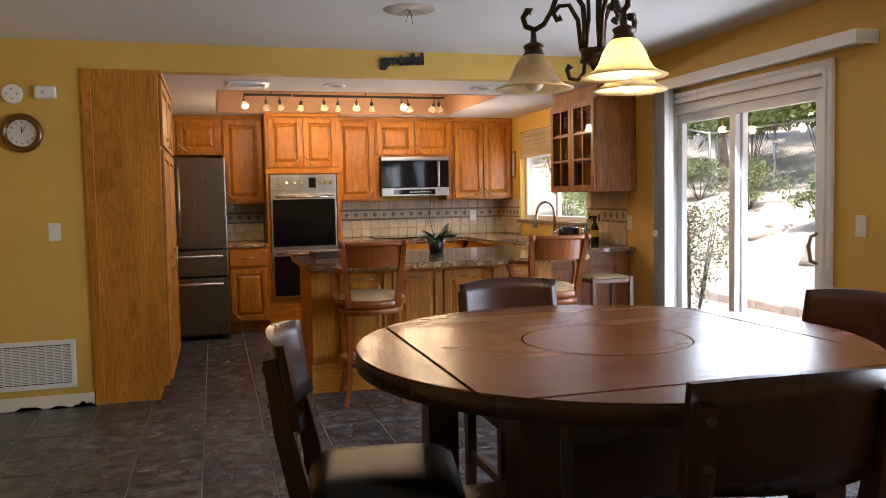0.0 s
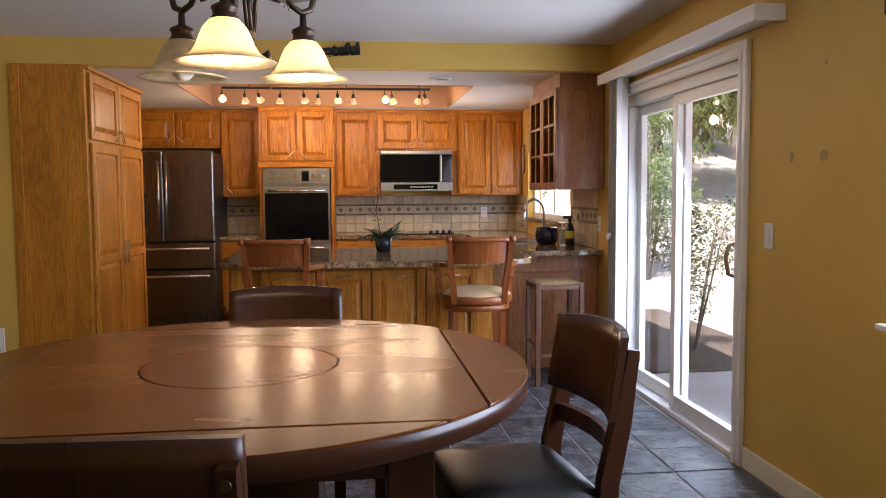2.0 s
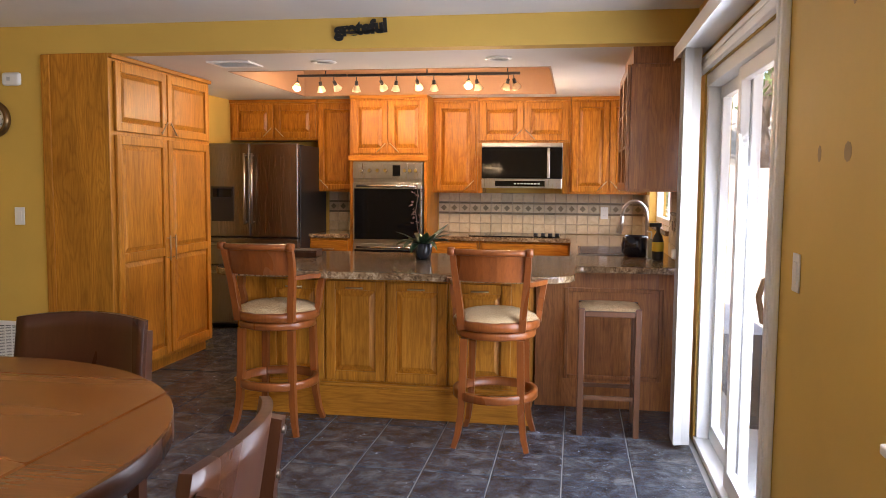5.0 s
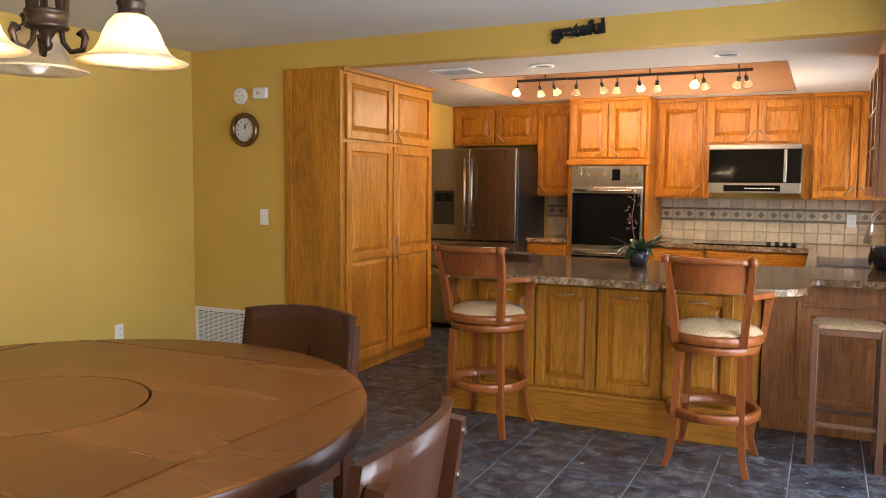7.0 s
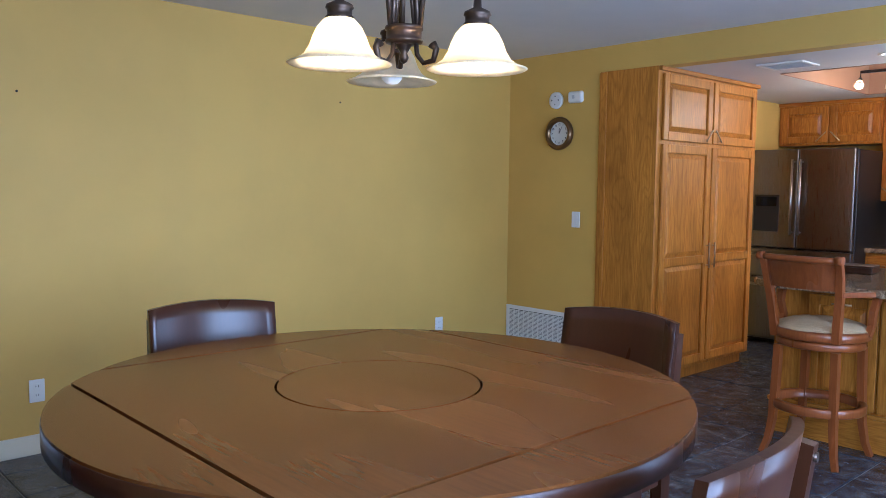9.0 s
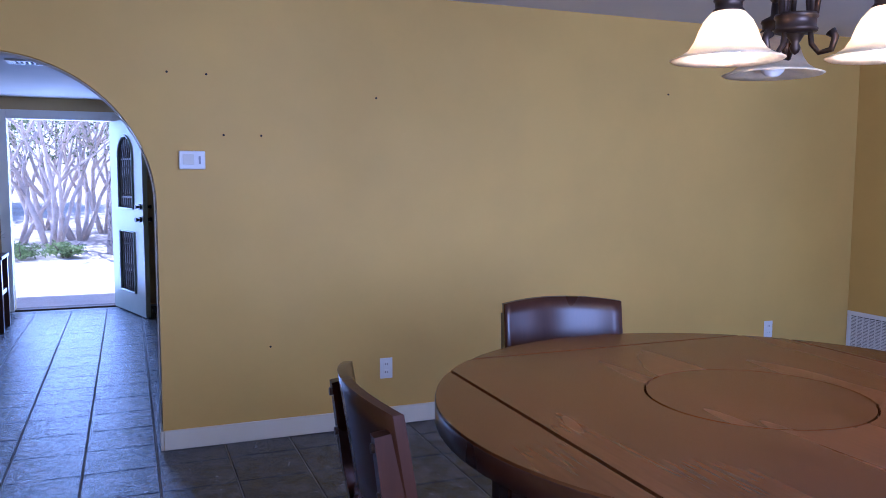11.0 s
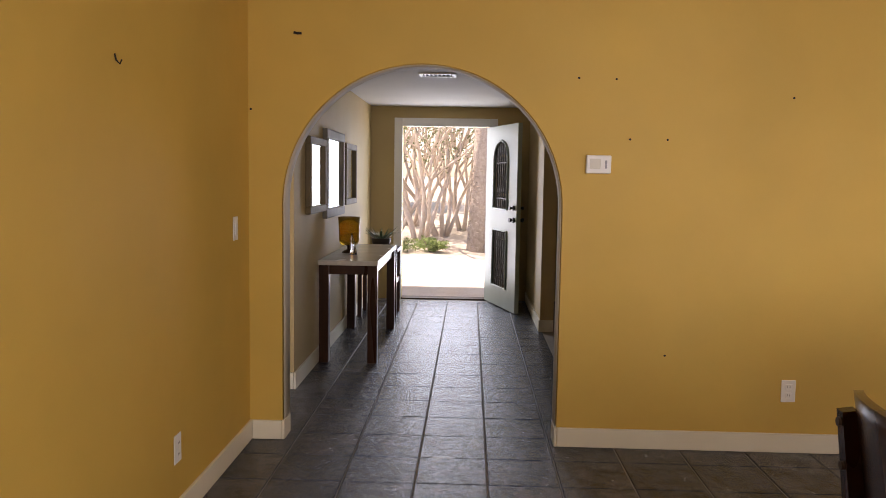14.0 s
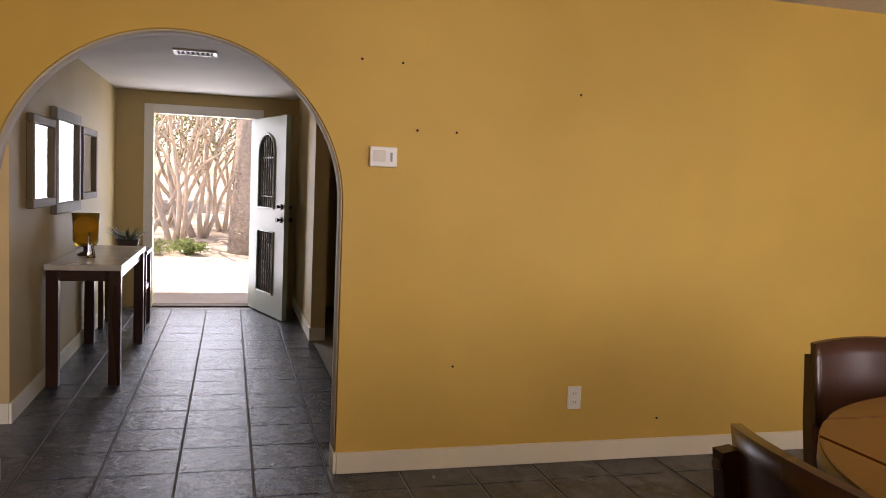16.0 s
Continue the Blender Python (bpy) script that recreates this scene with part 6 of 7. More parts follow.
mirror(-1.56, -0.97, 1.11, 1.64, GOLDF, 0.05)
mirror(-2.42, -1.59, 1.05, 1.726, SILVERF, 0.07)
mirror(-3.15, -2.51, 1.12, 1.66, GOLDF, 0.05)
AMBER = mat("amber_glass", (0.85, 0.52, 0.06), 0.12, 0.0, Transmission_Weight=0.75, IOR=1.3)
hv = thing("hurricane_vase", "amber glass hurricane vase on a short foot", "vase", pose(-1.95, -0.235, 0.76) @ Matrix.Scale(1.15, 4))
part("bowl", lathe(bmesh.new(), [(0.0, 0.055), (0.06, 0.06), (0.072, 0.09), (0.072, 0.18), (0.078, 0.25), (0.075, 0.25), (0.068, 0.18), (0.068, 0.09), (0.0, 0.065)], 32), AMBER, hv)
part("foot", lathe(bmesh.new(), [(0.0, 0.001), (0.05, 0.002), (0.045, 0.012), (0.014, 0.025), (0.014, 0.048), (0.03, 0.056), (0.0, 0.057)], 24), BRONZE, hv)
ob_ = thing("glass_figurine", "clear glass leaf-shaped figurine on the console", "figurine", pose(-1.80, -0.18, 0.76))
bm = bmesh.new()
tube(bm, [(0, 0, 0.001), (0.0, 0.0, 0.05), (0.005, -0.006, 0.11), (0.0, -0.012, 0.17)], [0.03, 0.022, 0.014, 0.003], 14, 0.5)
part("body", bm, GLASS, ob_)
bn = thing("side_table", "small dark wooden side table beyond the console", "side table", pose(-3.50, -0.165, 0))
part("tabletop", bx(-0.22, 0.22, -0.2, 0.2, 0.64, 0.67, bevel=0.004), DARKWOOD, bn)
for a in (-1, 1):
    for b in (-1, 1):
        part("leg", bx(a * 0.19 - 0.02, a * 0.19 + 0.02, b * 0.17 - 0.02, b * 0.17 + 0.02, 0, 0.639), DARKWOOD, bn)
part("rail", bx(-0.17, 0.17, 0.16, 0.18, 0.32, 0.36), DARKWOOD, bn)
pp = thing("potted_plant", "low green plant in a dark pot on the side table", "plant", pose(-3.50, -0.15, 0.67))
part("pot", lathe(bmesh.new(), [(0.0, 0.001), (0.08, 0.002), (0.1, 0.09), (0.092, 0.092), (0.0, 0.08)], 24), mat("brown_pot", (0.05, 0.03, 0.02), 0.5), pp)
for k in range(40):
    a = k * 2.4
    bm = bmesh.new()
    r0 = 0.07 * math.sqrt(k / 40)
    strap_leaf(bm, (r0 * math.cos(a), r0 * math.sin(a), 0.08), (math.cos(a), math.sin(a)), rr.uniform(0.07, 0.16), 0.014, rr.uniform(0.0, 0.5))
    part("leaf", bm, LEAFG, pp)

# ---- outdoors ----
def ground_z(x, y):
    e = max(0.0, x - 8.2, min(0.9 * (y - 11.5), 0.9 * (x + 14)))
    z = -0.10 + (0.30 * e if e < 9 else 2.7 + 0.22 * (e - 9))
    z += 0.10 * noise.noise(Vector((x * 0.5, y * 0.5, 0))) * min(1, e / 2)
    w = max(0.0, -9.0 - x)
    z += min(0.06 * w, 1.5)
    return min(z, 7.0)


def soil(name, stops, sc):
    m = mat(name, stops[0][1], 0.95)
    v = coords(m)
    a = ramp(m, noise_tex(m, v, sc, 8, 0.7), stops)
    b = ramp(m, noise_tex(m, v, 0.9, 4), [(0.35, (0.75, 0.72, 0.68)), (0.65, (1, 1, 1))])
    link(m, mix_colour(m, 1.0, a, b), base_in(m))
    bump(m, noise_tex(m, v, sc * 1.5, 6, 0.7), 0.7, 0.03)
    return m


GRAVEL = soil("pale_dry_gravel", [(0.3, (0.42, 0.38, 0.31)), (0.55, (0.58, 0.53, 0.45)), (0.75, (0.68, 0.64, 0.57))], 18)
CONCRETE = soil("patio_concrete", [(0.3, (0.58, 0.56, 0.52)), (0.7, (0.72, 0.70, 0.66))], 30)
xs = [-300, -120, -60, -35, -25, -18, -14, -11, -9, -7, -5, -4] + [0, 3, 5, 6, 7, 7.6, 8.2] + [8.2 + 0.6 * k for k in range(1, 26)] + [26, 32, 45, 80, 160, 300]
ys = [-300, -100, -50, -30, -20] + [-14 + k for k in range(0, 36)] + [26, 34, 50, 100, 300]
bm = bmesh.new()
g = [[bm.verts.new((x, y, ground_z(x, y) - 0.1)) for x in xs] for y in ys]
for j in range(len(ys) - 1):
    for i in range(len(xs) - 1):
        bm.faces.new((g[j][i], g[j][i + 1], g[j + 1][i + 1], g[j + 1][i])).smooth = True
structure("ground", bm, GRAVEL, "pale dry gravel ground rising to a hillside", "ground")
structure("pavement_patio", bx(EW + 0.142, 8.0, -3, 12, -0.3, -0.07), CONCRETE, "grey concrete patio outside the sliding door", "pavement")
structure("pavement_porch", bx(-9.5, FX - 0.142, -4, 6, -0.3, -0.06), CONCRETE, "pale concrete porch outside the front door", "pavement")
DIRT = soil("planting_bed_soil", [(0.3, (0.09, 0.07, 0.05)), (0.7, (0.17, 0.135, 0.10))], 25)
structure("ground_bed", bx(5.6, 6.9, 6.0, 9.0, -0.2, -0.045, bevel=0.01), DIRT, "bare soil planting bed by the patio", "ground")
structure("roof_eave_east", bx(EW + 0.141, 6.0, -2, 10, 2.5, 2.62), WHITE_CEIL, "roof overhang above the patio", "eave")
# unseen slab, added to keep direct sun out of the front doorway
structure("roof_eave_west", bx(-6.4, FX - 0.141, -4, 6, 2.5, 2.62), WHITE_CEIL, "unseen overhang added above the porch to block the sun", "eave")
structure("roof", bx(FX - 0.14, EW + 0.14, -4, KN + T, 2.62, 2.72), paint("roof_felt", (0.1, 0.09, 0.08), 0.9), "flat dark roof over the house", "roof")
BLOCK = stone_tile("edging_block_stone", (0.30, 0.25, 0.21), (0.42, 0.36, 0.31))
eb = thing("edging_blocks", "row of low blocks edging the patio", "edging", pose(8.05, 0, -0.07))
bm0 = bx(-0.06, 0.06, -0.11, 0.11, -0.1, 0.1, bevel=0.012)
b0 = part("block", bm0, BLOCK, eb)
for k in range(1, 48):
    o = new("block", b0.data)
    o.parent = eb
    o.matrix_basis = pose(0.01 * math.sin(k * 3.3), (k - 8) * 0.235, 0.008 * math.sin(k * 2.1), 0, 0, 3 * math.sin(k * 1.9))
b0.matrix_basis = pose(0, -8 * 0.235, 0)

BARK = soil("grey_brown_bark", [(0.3, (0.10, 0.075, 0.055)), (0.7, (0.26, 0.21, 0.165))], 14)
PALEBARK = soil("pale_smooth_bark", [(0.3, (0.62, 0.52, 0.44)), (0.7, (0.80, 0.74, 0.68))], 9)


def leaf_mat(name, a, b):
    m = mat(name, a, 0.55)
    gi = m.node_tree.nodes.new("ShaderNodeNewGeometry")
    c = ramp(m, gi.outputs["Random Per Island"], [(0.0, a), (1.0, b)])
    link(m, c, base_in(m))
    tl, mx = m.node_tree.nodes.new("ShaderNodeBsdfTranslucent"), m.node_tree.nodes.new("ShaderNodeMixShader")
    link(m, c, tl.inputs["Color"])
    mx.inputs[0].default_value = 0.55
    link(m, m.node_tree.nodes["Principled BSDF"].outputs[0], mx.inputs[1])
    link(m, tl.outputs[0], mx.inputs[2])
    link(m, mx.outputs[0], m.node_tree.nodes["Material Output"].inputs[0])
    return m


LEAF1 = leaf_mat("willow_green_leaves", (0.12, 0.18, 0.06), (0.32, 0.42, 0.17))
LEAF2 = leaf_mat("dusty_olive_leaves", (0.11, 0.15, 0.07), (0.30, 0.34, 0.18))


def leaves(rng, blobs, n, size, slim=0.35, hang=0.0):
    """Many small leaf blades scattered through soft clumps; each blob is (centre, radii)."""
    verts, faces = [], []
    for _ in range(n):
        c, r = rng.choice(blobs)
        while True:
            p = Vector((rng.uniform(-1, 1), rng.uniform(-1, 1), rng.uniform(-1, 1)))
            if 0.2 < p.length < 1:
                break
        p = Vector(c) + Vector((p.x * r[0], p.y * r[1], p.z * r[2]))
        d = Vector((rng.uniform(-1, 1), rng.uniform(-1, 1), rng.uniform(-1, 0.6) - hang)).normalized()
        s = d.cross(Vector((rng.uniform(-1, 1), rng.uniform(-1, 1), rng.uniform(-1, 1)))).normalized()
        L = size * rng.uniform(0.6, 1.4)
        i = len(verts)
        verts += [p, p + d * L * 0.5 + s * L * slim / 2, p + d * L, p + d * L * 0.5 - s * L * slim / 2]
        faces.append((i, i + 1, i + 2, i + 3))
    me = bpy.data.meshes.new("crown")
    me.from_pydata([tuple(v) for v in verts], [], faces)
    return me


def crown(parent, rng, blobs, n, size, material, slim=0.35, hang=0.0):
    me = leaves(rng, blobs, n, size, slim, hang)
    me.materials.append(material)
    o = new("crown", me)
    o.parent = parent
    return tagged(o, kind="stuff")


def limb(bm, p, d, length, r, depth, rng, tips, spread=0.6):
    pts_, q = [Vector(p)], Vector(d)
    n_ = 4
    for k in range(n_):
        q = (q + Vector((rng.uniform(-1, 1), rng.uniform(-1, 1), rng.uniform(-0.3, 0.5))) * 0.22).normalized()
        pts_.append(pts_[-1] + q * length / n_)
    tube(bm, pts_, [r * (1 - 0.12 * k) for k in range(n_ + 1)], 8 if depth > 1 else 5)
    if depth == 0:
        tips.append(pts_[-1])
        return
    for k in range(rng.choice((2, 3))):
        nd = (q + Vector((rng.uniform(-1, 1), rng.uniform(-1, 1), rng.uniform(-0.2, 0.8))) * spread).normalized()
        limb(bm, pts_[rng.choice((2, 3, 4))], nd, length * rng.uniform(0.6, 0.85), r * 0.55, depth - 1, rng, tips, spread)
    tips.append(pts_[-1])


def tree(label, x, y, height, r, seed, bark, leafmat, nleaf, size, stems=1, slim=0.3, hang=0.3, clump=0.9, depth=3):
    rng = random.Random(seed)
    z = ground_z(x, y) - 0.15
    t = thing("tree", label, "tree", pose(x, y, z))
    tips = []
    bm = bmesh.new()
    for k in range(stems):
        a = 2 * math.pi * k / stems + rng.uniform(-0.4, 0.4)
        lean = 0.0 if stems == 1 else 0.38
        limb(bm, (0.12 * math.cos(a) * (stems > 1), 0.12 * math.sin(a) * (stems > 1), 0), (lean * math.cos(a), lean * math.sin(a), 1), height * 0.45, r * rng.uniform(0.8, 1.1), depth, rng, tips)
    part("trunk", bm, bark, t)
    blobs = [(tuple(p), (clump, clump, clump * 0.8)) for p in tips]
    crown(t, rng, blobs, nleaf, size, leafmat, slim, hang)
    return t


for k, (x, y, h) in enumerate(((16.5, 13.0, 6.5), (17.5, 17.5, 7.0), (15.5, 9.0, 6.0), (18.0, 22.0, 7.0), (16.0, 5.5, 6.5), (19.5, 12.0, 7.5), (14.0, 17.0, 5.0), (20.0, 2.0, 7.0), (18.5, 8.5, 7.0), (20.0, 17.5, 7.5), (16.0, 1.0, 6.0), (8.5, 19.0, 5.5), (11.5, 20.5, 6.0), (6.0, 20.5, 6.0), (14.0, 23.0, 6.5), (9.5, 24.0, 6.5), (10.2, 16.5, 4.5), (4.0, 24.0, 6.5))):
    tree("green pepper tree with drooping feathery foliage on the slope", x, y, h, 0.2, 20 + k, BARK, LEAF1, 9000, 0.22, 1, 0.28, 0.7, 1.35)


def bush(label, x, y, w, h, seed, leafmat, n, size, z=None):
    rng = random.Random(seed)
    z = ground_z(x, y) - 0.1 if z is None else z
    t = thing("bush", label, "bush", pose(x, y, z))
    bm = bmesh.new()
    for k in range(9):
        a = rng.uniform(0, 6.28)
        s = rng.uniform(0.3, 0.9)
        tube(bm, [(0.04 * math.cos(a), 0.04 * math.sin(a), 0), (w * 0.25 * s * math.cos(a), w * 0.25 * s * math.sin(a), h * 0.5), (w * 0.42 * s * math.cos(a), w * 0.42 * s * math.sin(a), h * 0.92)], [0.012, 0.008, 0.003], 6)
    part("stems", bm, BARK, t)
    blobs = []
    for k in range(14):
        a = rng.uniform(0, 6.28)
        q = rng.uniform(0, 0.36) * w
        blobs.append(((q * math.cos(a), q * math.sin(a), rng.uniform(0.25, 0.9) * h), (w * 0.16, w * 0.16, h * 0.14)))
    crown(t, rng, blobs, n, size, leafmat, 0.4, 0.0)
    return t


bush("airy green shrub beside the patio door", 6.25, 6.75, 1.0, 1.3, 3, LEAF2, 3600, 0.036, -0.05)
for k, (x, y, w, h) in enumerate(((7.9, 12.0, 1.8, 2.4), (6.1, 12.8, 1.8, 2.4), (8.6, 14.5, 2.4, 3.0))):
    bush("tall green shrub north of the patio", x, y, w, h, 140 + k, LEAF1, 3200, 0.08)
for k, (x, y) in enumerate(((14.2, 8.6), (14.6, 11.4), (14.4, 14.2), (14.9, 17.2), (14.0, 20.0), (15.0, 5.6))):
    bush("wide feathery green canopy behind the fence", x, y, 4.4, 3.6, 160 + k, LEAF1, 9000, 0.15)
for k, (x, y, w, h) in enumerate(((11.2, 10.5, 1.6, 0.9), (12.0, 13.5, 2.0, 1.1), (11.6, 6.8, 1.2, 0.7), (12.6, 16.0, 1.8, 1.0))):
    bush("dry scrub bush on the slope", x, y, w, h, 40 + k, LEAF2, 1600, 0.09)
ROCK = soil("pale_boulder", [(0.3, (0.34, 0.30, 0.25)), (0.7, (0.55, 0.51, 0.45))], 6)
for k, (x, y, s) in enumerate(((10.2, 9.2, 0.45), (10.9, 11.8, 0.55), (11.3, 8.0, 0.4), (10.5, 13.6, 0.6), (12.0, 10.0, 0.5), (9.8, 7.6, 0.3))):
    t = thing("boulder", "rough pale boulder on the gravel slope", "rock", pose(x, y, ground_z(x, y) - 0.12))
    bm = bmesh.new()
    bmesh.ops.create_icosphere(bm, subdivisions=3, radius=s)
    for v in bm.verts:
        v.co *= 1 + 0.35 * noise.noise(v.co * 2.2 / s + Vector((k * 7, 0, 0)))
        v.co.z *= 0.6
    for f in bm.faces:
        f.smooth = True
    part("stone", bm, ROCK, t)
# chain-link fence along the slope
WIRE = mat("galvanised_wire", (0.42, 0.43, 0.43), 0.4, 0.9)
fe = thing("chain_link_fence", "galvanised chain-link fence across the slope", "fence", pose(0, 0, 0))
FXX, FY0, FY1, FH = 13.2, 3.0, 21.0, 1.25
posts = [FY0 + 2.25 * k for k in range(9)]
for y in posts:
    z = ground_z(FXX, y) - 0.2
    bm = bmesh.new()
    tube(bm, [(FXX, y, z), (FXX, y, z + FH + 0.25)], 0.03, 10)
    part("post", bm, WIRE, fe)
for a, b in zip(posts, posts[1:]):
    bm = bmesh.new()
    tube(bm, [(FXX, a, ground_z(FXX, a) + FH), (FXX, b, ground_z(FXX, b) + FH)], 0.022, 8)
    part("top_rail", bm, WIRE, fe)
    verts, faces = [], []
    za, zb = ground_z(FXX, a) - 0.05, ground_z(FXX, b) - 0.05
    st_ = 0.11
    n_ = int((b - a + FH) / st_)
    for sgn in (1, -1):
        for k in range(n_):
            s0 = (a - FH + k * st_) if sgn > 0 else (a + k * st_)
            y0_, z0_, y1_, z1_ = s0, 0.0, s0 + sgn * FH, FH
            if y0_ < a and sgn > 0:
                z0_, y0_ = (a - y0_), a
            if y1_ > b and sgn > 0:
                z1_, y1_ = FH - (y1_ - b), b
            if sgn < 0 and y1_ < a:
                z1_, y1_ = FH - (a - y1_), a
            if sgn < 0 and y0_ > b:
                z0_, y0_ = (y0_ - b), b
            if z1_ - z0_ < 0.05:
                continue
            lift = lambda y: za + (zb - za) * (y - a) / (b - a)
            i = len(verts)
            for (yy, zz) in ((y0_, z0_), (y1_, z1_)):
                for dx, dy in ((-0.004, -0.004), (0.004, -0.004), (0.0, 0.006)):
                    verts.append((FXX + dx, yy + dy, lift(yy) + zz))
            for q in range(3):
                faces.append((i + q, i + (q + 1) % 3, i + 3 + (q + 1) % 3, i + 3 + q))
    me = bpy.data.meshes.new("mesh_panel")
    me.from_pydata(verts, [], faces)
    me.materials.append(WIRE)
    o = new("mesh_panel", me)
    o.parent = fe
    tagged(o, kind="stuff")

# front garden seen through the front door
for k, (x, y, st_n) in enumerate(((-12.4, -0.3, 6), (-12.9, -1.0, 5), (-13.6, -1.6, 4), (-13.3, 0.1, 5), (-14.4, 0.6, 5), (-15.2, -0.7, 6), (-15.6, 1.0, 5), (-13.8, 2.4, 4))):
    tree("many-stemmed garden tree with pale peeling bark", x, y, 4.6, 0.06, 71 + k, PALEBARK, LEAF2, 2600, 0.08, st_n, 0.4, 0.3, 0.5, 3)
for k, (x, y) in enumerate(((-19, -6), (-22, -2.5), (-24, 2), (-19, 7), (-23, 9))):
    tree("leafy green tree at the edge of the front garden", x, y, 6.0, 0.2, 90 + k, BARK, LEAF1, 5000, 0.24, 1, 0.4, 0.2, 1.6)
PALMBARK = soil("dry_palm_bark", [(0.3, (0.34, 0.30, 0.27)), (0.7, (0.58, 0.53, 0.48))], 14)
pt = thing("palm_trunk", "thick palm trunk with rough old frond bases", "palm", pose(-11.4, 1.1, -0.2))
bm = bmesh.new()
tube(bm, [(0, 0, 0), (0, 0, 1.5), (0.03, 0.02, 3.2), (0.05, 0.03, 5.5)], [0.44, 0.34, 0.30, 0.28], 20)
part("trunk", bm, PALMBARK, pt)
verts, faces = [], []
rng = random.Random(5)
for j in range(76):
    z = 0.1 + j * 0.07
    r = 0.43 - 0.13 * min(1, z / 2)
    for k in range(17):
        a = 2 * math.pi * (k + 0.5 * (j % 2)) / 17 + rng.uniform(-0.12, 0.12)
        w_ = rng.uniform(0.03, 0.065)
        out, up = rng.uniform(0.01, 0.035), rng.uniform(0.03, 0.09)
        i = len(verts)
        for da, rr_, dz in ((-w_ / r, r, 0), (w_ / r, r, 0), (0.6 * w_ / r, r + out, up), (-0.6 * w_ / r, r + out, up), (0, r - 0.03, up + 0.02)):
            verts.append((rr_ * math.cos(a + da), rr_ * math.sin(a + da), z + dz))
        faces += [(i, i + 1, i + 2, i + 3), (i + 3, i + 2, i + 4), (i, i + 3, i + 4), (i + 1, i + 4, i + 2)]
me = bpy.data.meshes.new("rough_bark")
me.from_pydata(verts, [], faces)
me.materials.append(PALMBARK)
o = new("rough_bark", me)
o.parent = pt
tagged(o, kind="stuff")
for k, (x, y, w, h) in enumerate(((-11.0, -0.7, 1.2, 0.3), (-11.0, 0.0, 0.9, 0.28), (-10.6, 1.9, 1.3, 0.5), (-10.6, -2.0, 1.4, 0.6), (-10.8, 3.2, 1.4, 0.6))):
    bush("low green border plants beyond the porch", x, y, w, h, 60 + k, LEAF1, 1200, 0.06)

# ---- backsplash tiles ----
spb = tagged(new("wall_backsplash"), "travertine tile backsplash with olive diamond band", "backsplash", kind="structure")


def tile_mesh(name, w, h, material, d=0.008):
    bm = bmesh.new()
    e = 0.003
    lo = [bm.verts.new(p) for p in ((0, 0, 0), (w, 0, 0), (w, 0, h), (0, 0, h))]
    hi = [bm.verts.new(p) for p in ((e, -d, e), (w - e, -d, e), (w - e, -d, h - e), (e, -d, h - e))]
    bm.faces.new(hi)
    for k in range(4):
        bm.faces.new((lo[k], lo[(k + 1) % 4], hi[(k + 1) % 4], hi[k]))
    bmesh.ops.recalc_face_normals(bm, faces=bm.faces)
    me = bpy.data.meshes.new(name)
    bm.to_mesh(me)
    bm.free()
    me.materials.append(material)
    return me


def splash(m, length, z0, z1, band=(1.065, 1.185)):
    """Tiles on a wall whose face looks to local -y, running along local x."""
    back = part("grout", bx(0, length, -0.003, 0.0, z0, z1), SPLASH_GROUT, spb)
    back.matrix_basis = m
    n_ = max(1, round(length / 0.102))
    w = length / n_
    rows = [(z0, (band[0] - z0) / 2), (z0 + (band[0] - z0) / 2, (band[0] - z0) / 2), (band[1], z1 - band[1])]
    gp = 0.003
    for zz, h in rows:
        me = tile_mesh("tile", w - gp, h - gp, SPLASH)
        for k in range(n_):
            o = new("tile", me)
            o.parent = spb
            o.matrix_basis = m @ pose(k * w + gp / 2, -0.003, zz + gp / 2)
    bh = band[1] - band[0]
    mb = tile_mesh("border_tile", w - gp, 0.018, SPLASH_DARK)
    md_ = tile_mesh("band_tile", w - gp, bh - 0.042, SPLASH, 0.006)
    s = (bh - 0.05) * 0.66
    mm = tile_mesh("diamond_tile", s, s, SPLASH_DARK, 0.009)
    for k in range(n_):
        for nm, me, mat_ in (("border_tile", mb, pose(k * w + gp / 2, -0.003, band[0])), ("border_tile", mb, pose(k * w + gp / 2, -0.003, band[1] - 0.02)), ("band_tile", md_, pose(k * w + gp / 2, -0.003, band[0] + 0.021)),
                            ("diamond_tile", mm, pose(k * w + w / 2, -0.0035, (band[0] + band[1]) / 2 - s * 0.7071) @ pose(0, 0, 0, 0, -45, 0))):
            o = new(nm, me)
            o.parent = spb
            o.matrix_basis = m @ mat_


splash(pose(3.216, KN - 0.001, 0), EW - 3.218, CT + 0.001, 1.273)
splash(pose(2.085, KN - 0.001, 0), 0.393, CT + 0.001, 1.273)
splash(pose(EW - 0.001, 6.775, 0, 0, 0, -90), 0.72, CT + 0.001, 1.322)
splash(pose(EW - 0.001, KN - 0.012, 0, 0, 0, -90), 0.54, CT + 0.001, 1.273)
dk = thing("tile_switch_plate", "tan switch plate set in the tile backsplash", "switch", pose(EW - 0.013, 6.55, 1.10, 0, 0, -90))
part("plate", bx(-0.075, 0.075, -0.006, -0.001, -0.06, 0.06, bevel=0.003), paint("tan_plate", (0.50, 0.42, 0.30), 0.4), dk)
part("rocker", bx(-0.045, -0.015, -0.0085, -0.0062, -0.03, 0.03), paint("tan_rocker", (0.42, 0.35, 0.25), 0.4), dk)
part("socket", bx(0.018, 0.05, -0.0085, -0.0062, -0.03, 0.03), BRONZE, dk)
plate("wall_outlet", "cream outlet on the wall past the tiles", "outlet", pose(EW, 6.02, 1.07, 0, 0, -90))

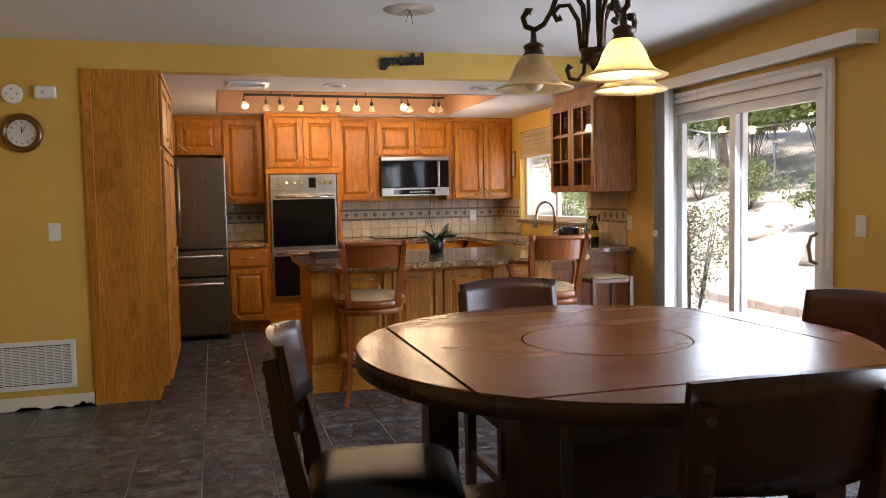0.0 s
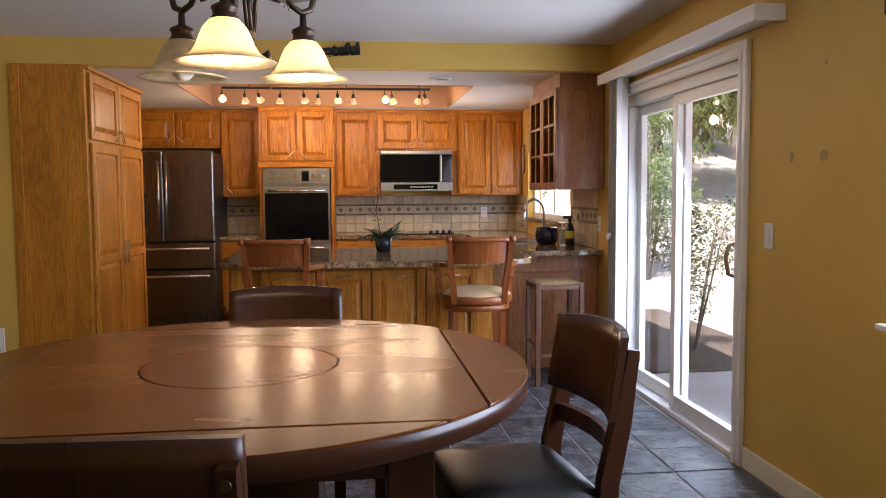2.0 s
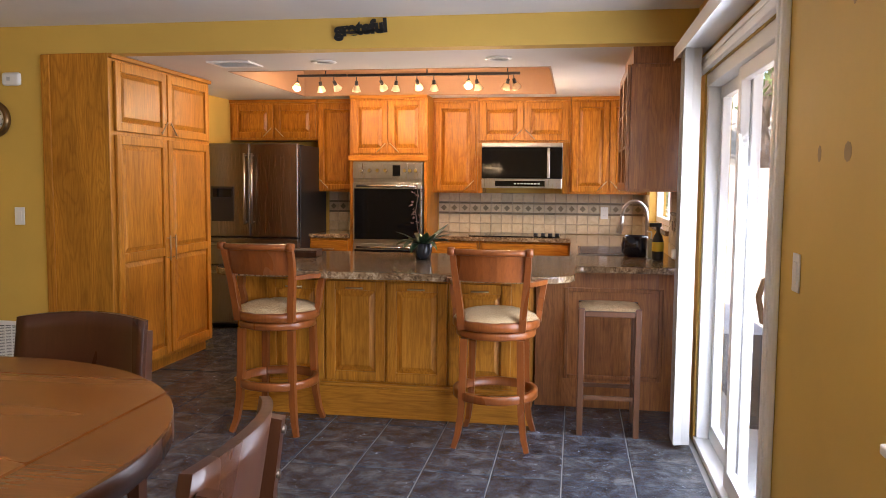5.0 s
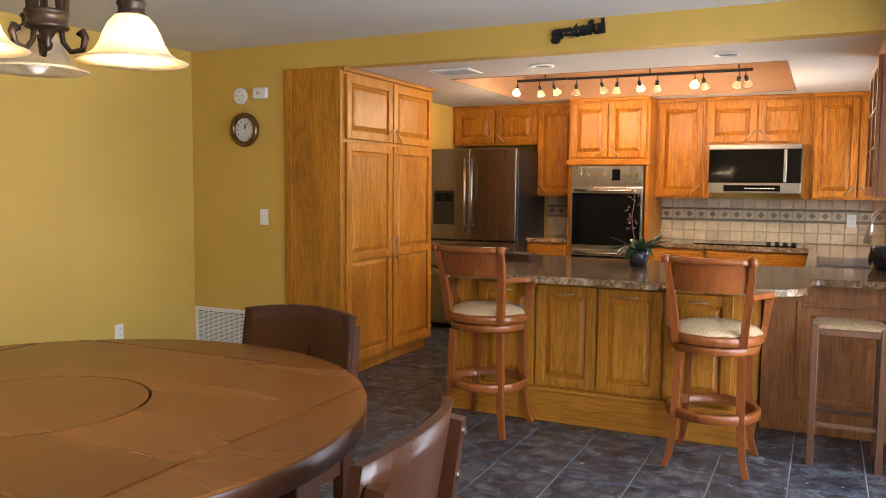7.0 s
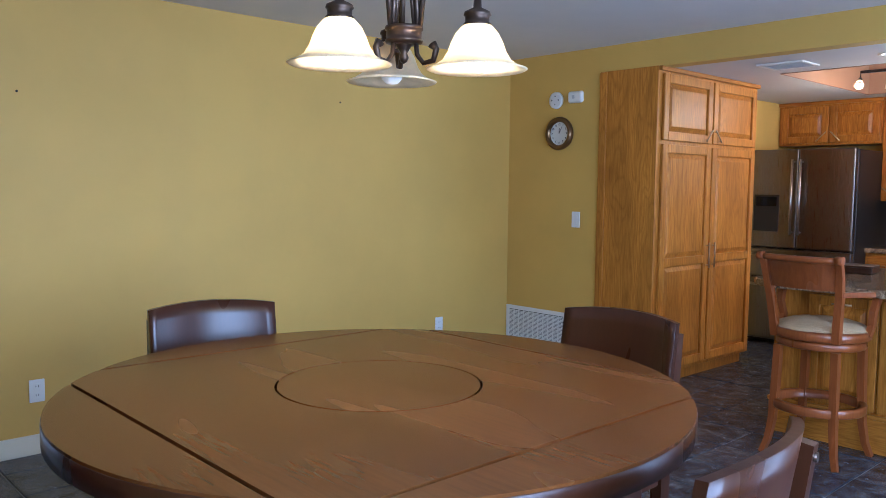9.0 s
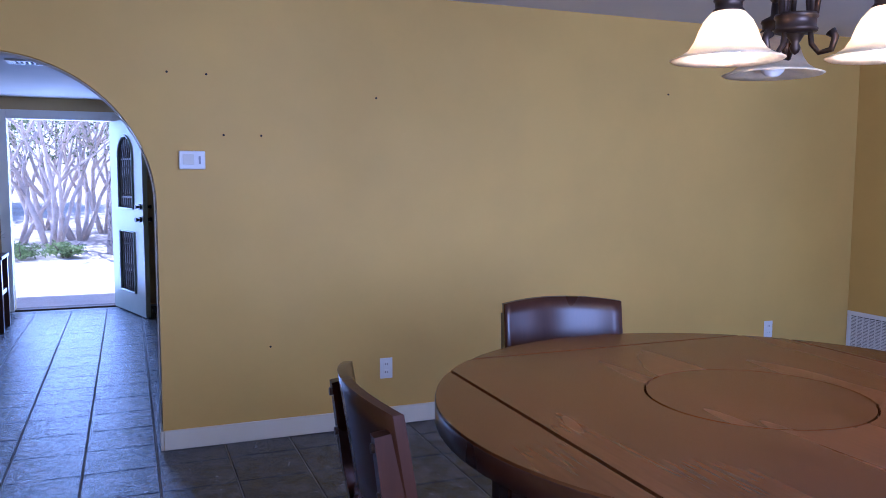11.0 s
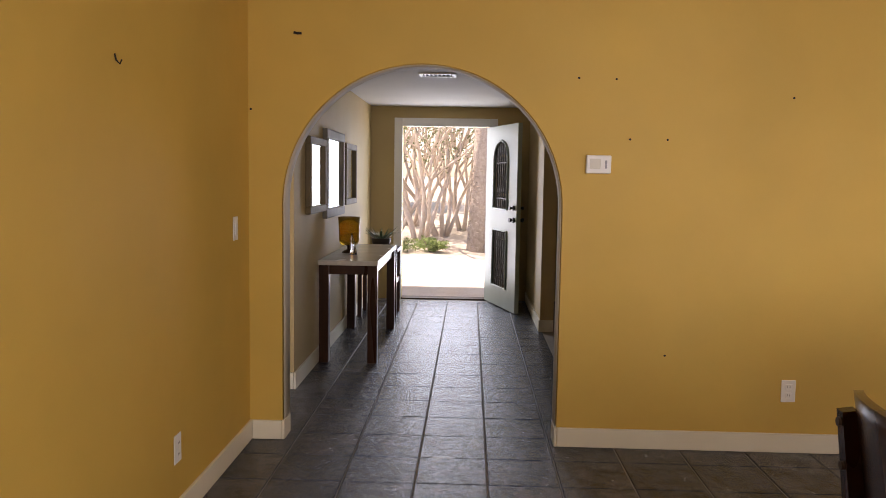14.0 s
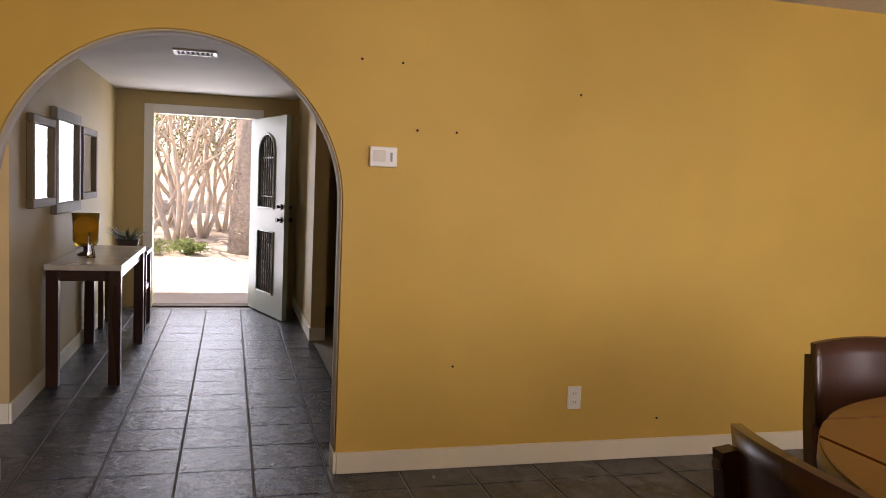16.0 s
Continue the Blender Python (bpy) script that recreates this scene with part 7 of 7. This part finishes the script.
# ---- slate floor tiles ----
fl = tagged(new("floor"), "dark grey slate-look floor tiles with pale grout", "floor", kind="structure")
PX, PY_, OX, OYY = 0.33, 0.33, 4.187, 4.46
tw, th_ = PX - 0.005, PY_ - 0.005


def floor_tile(seed):
    bm = bmesh.new()
    e = 0.004
    lo = [(0, 0), (tw, 0), (tw, th_), (0, th_)]
    hi = [(e, e), (tw - e, e), (tw - e, th_ - e), (e, th_ - e)]
    a = [bm.verts.new((x, y, -0.006)) for x, y in lo]
    b = [bm.verts.new((x, y, 0.0)) for x, y in hi]
    bm.faces.new(b)
    for k in range(4):
        bm.faces.new((a[k], a[(k + 1) % 4], b[(k + 1) % 4], b[k]))
    bmesh.ops.recalc_face_normals(bm, faces=bm.faces)
    me = bpy.data.meshes.new("tile")
    bm.to_mesh(me)
    bm.free()
    me.materials.append(SLATE)
    return me


ft = floor_tile(0)
verts, faces = [], []
for i in range(-27, 4):
    for j in range(-21, 15):
        x, y = OX + i * PX + 0.0025, OYY + j * PY_ + 0.0025
        cx, cy = x + tw / 2, y + th_ / 2
        hall = FX < cx < 0.3 and -2.1 < cy < 1.45
        room = 0.3 <= cx < EW + 0.1 and SW - 0.1 < cy < KN
        if not (hall or room) or (cx < 1.15 and cy > NW):
            continue
        tilt = 0.0011 * math.sin(i * 12.9 + j * 78.2)
        near = (-0.6 < cy < 1.4) or (3.75 < cy < 5.45)
        if near:
            o = new("tile", ft)
            o.parent = fl
            o.location = (x, y, tilt)
        else:
            k = len(verts)
            e = 0.004
            verts += [(x, y, -0.006), (x + tw, y, -0.006), (x + tw, y + th_, -0.006), (x, y + th_, -0.006), (x + e, y + e, tilt), (x + tw - e, y + e, tilt), (x + tw - e, y + th_ - e, tilt), (x + e, y + th_ - e, tilt)]
            faces += [(k + 4, k + 5, k + 6, k + 7), (k, k + 1, k + 5, k + 4), (k + 1, k + 2, k + 6, k + 5), (k + 2, k + 3, k + 7, k + 6), (k + 3, k, k + 4, k + 7)]
me = bpy.data.meshes.new("tile_field")
me.from_pydata(verts, [], faces)
me.materials.append(SLATE)
o = new("tile_field", me)
o.parent = fl
tagged(o, kind="stuff")
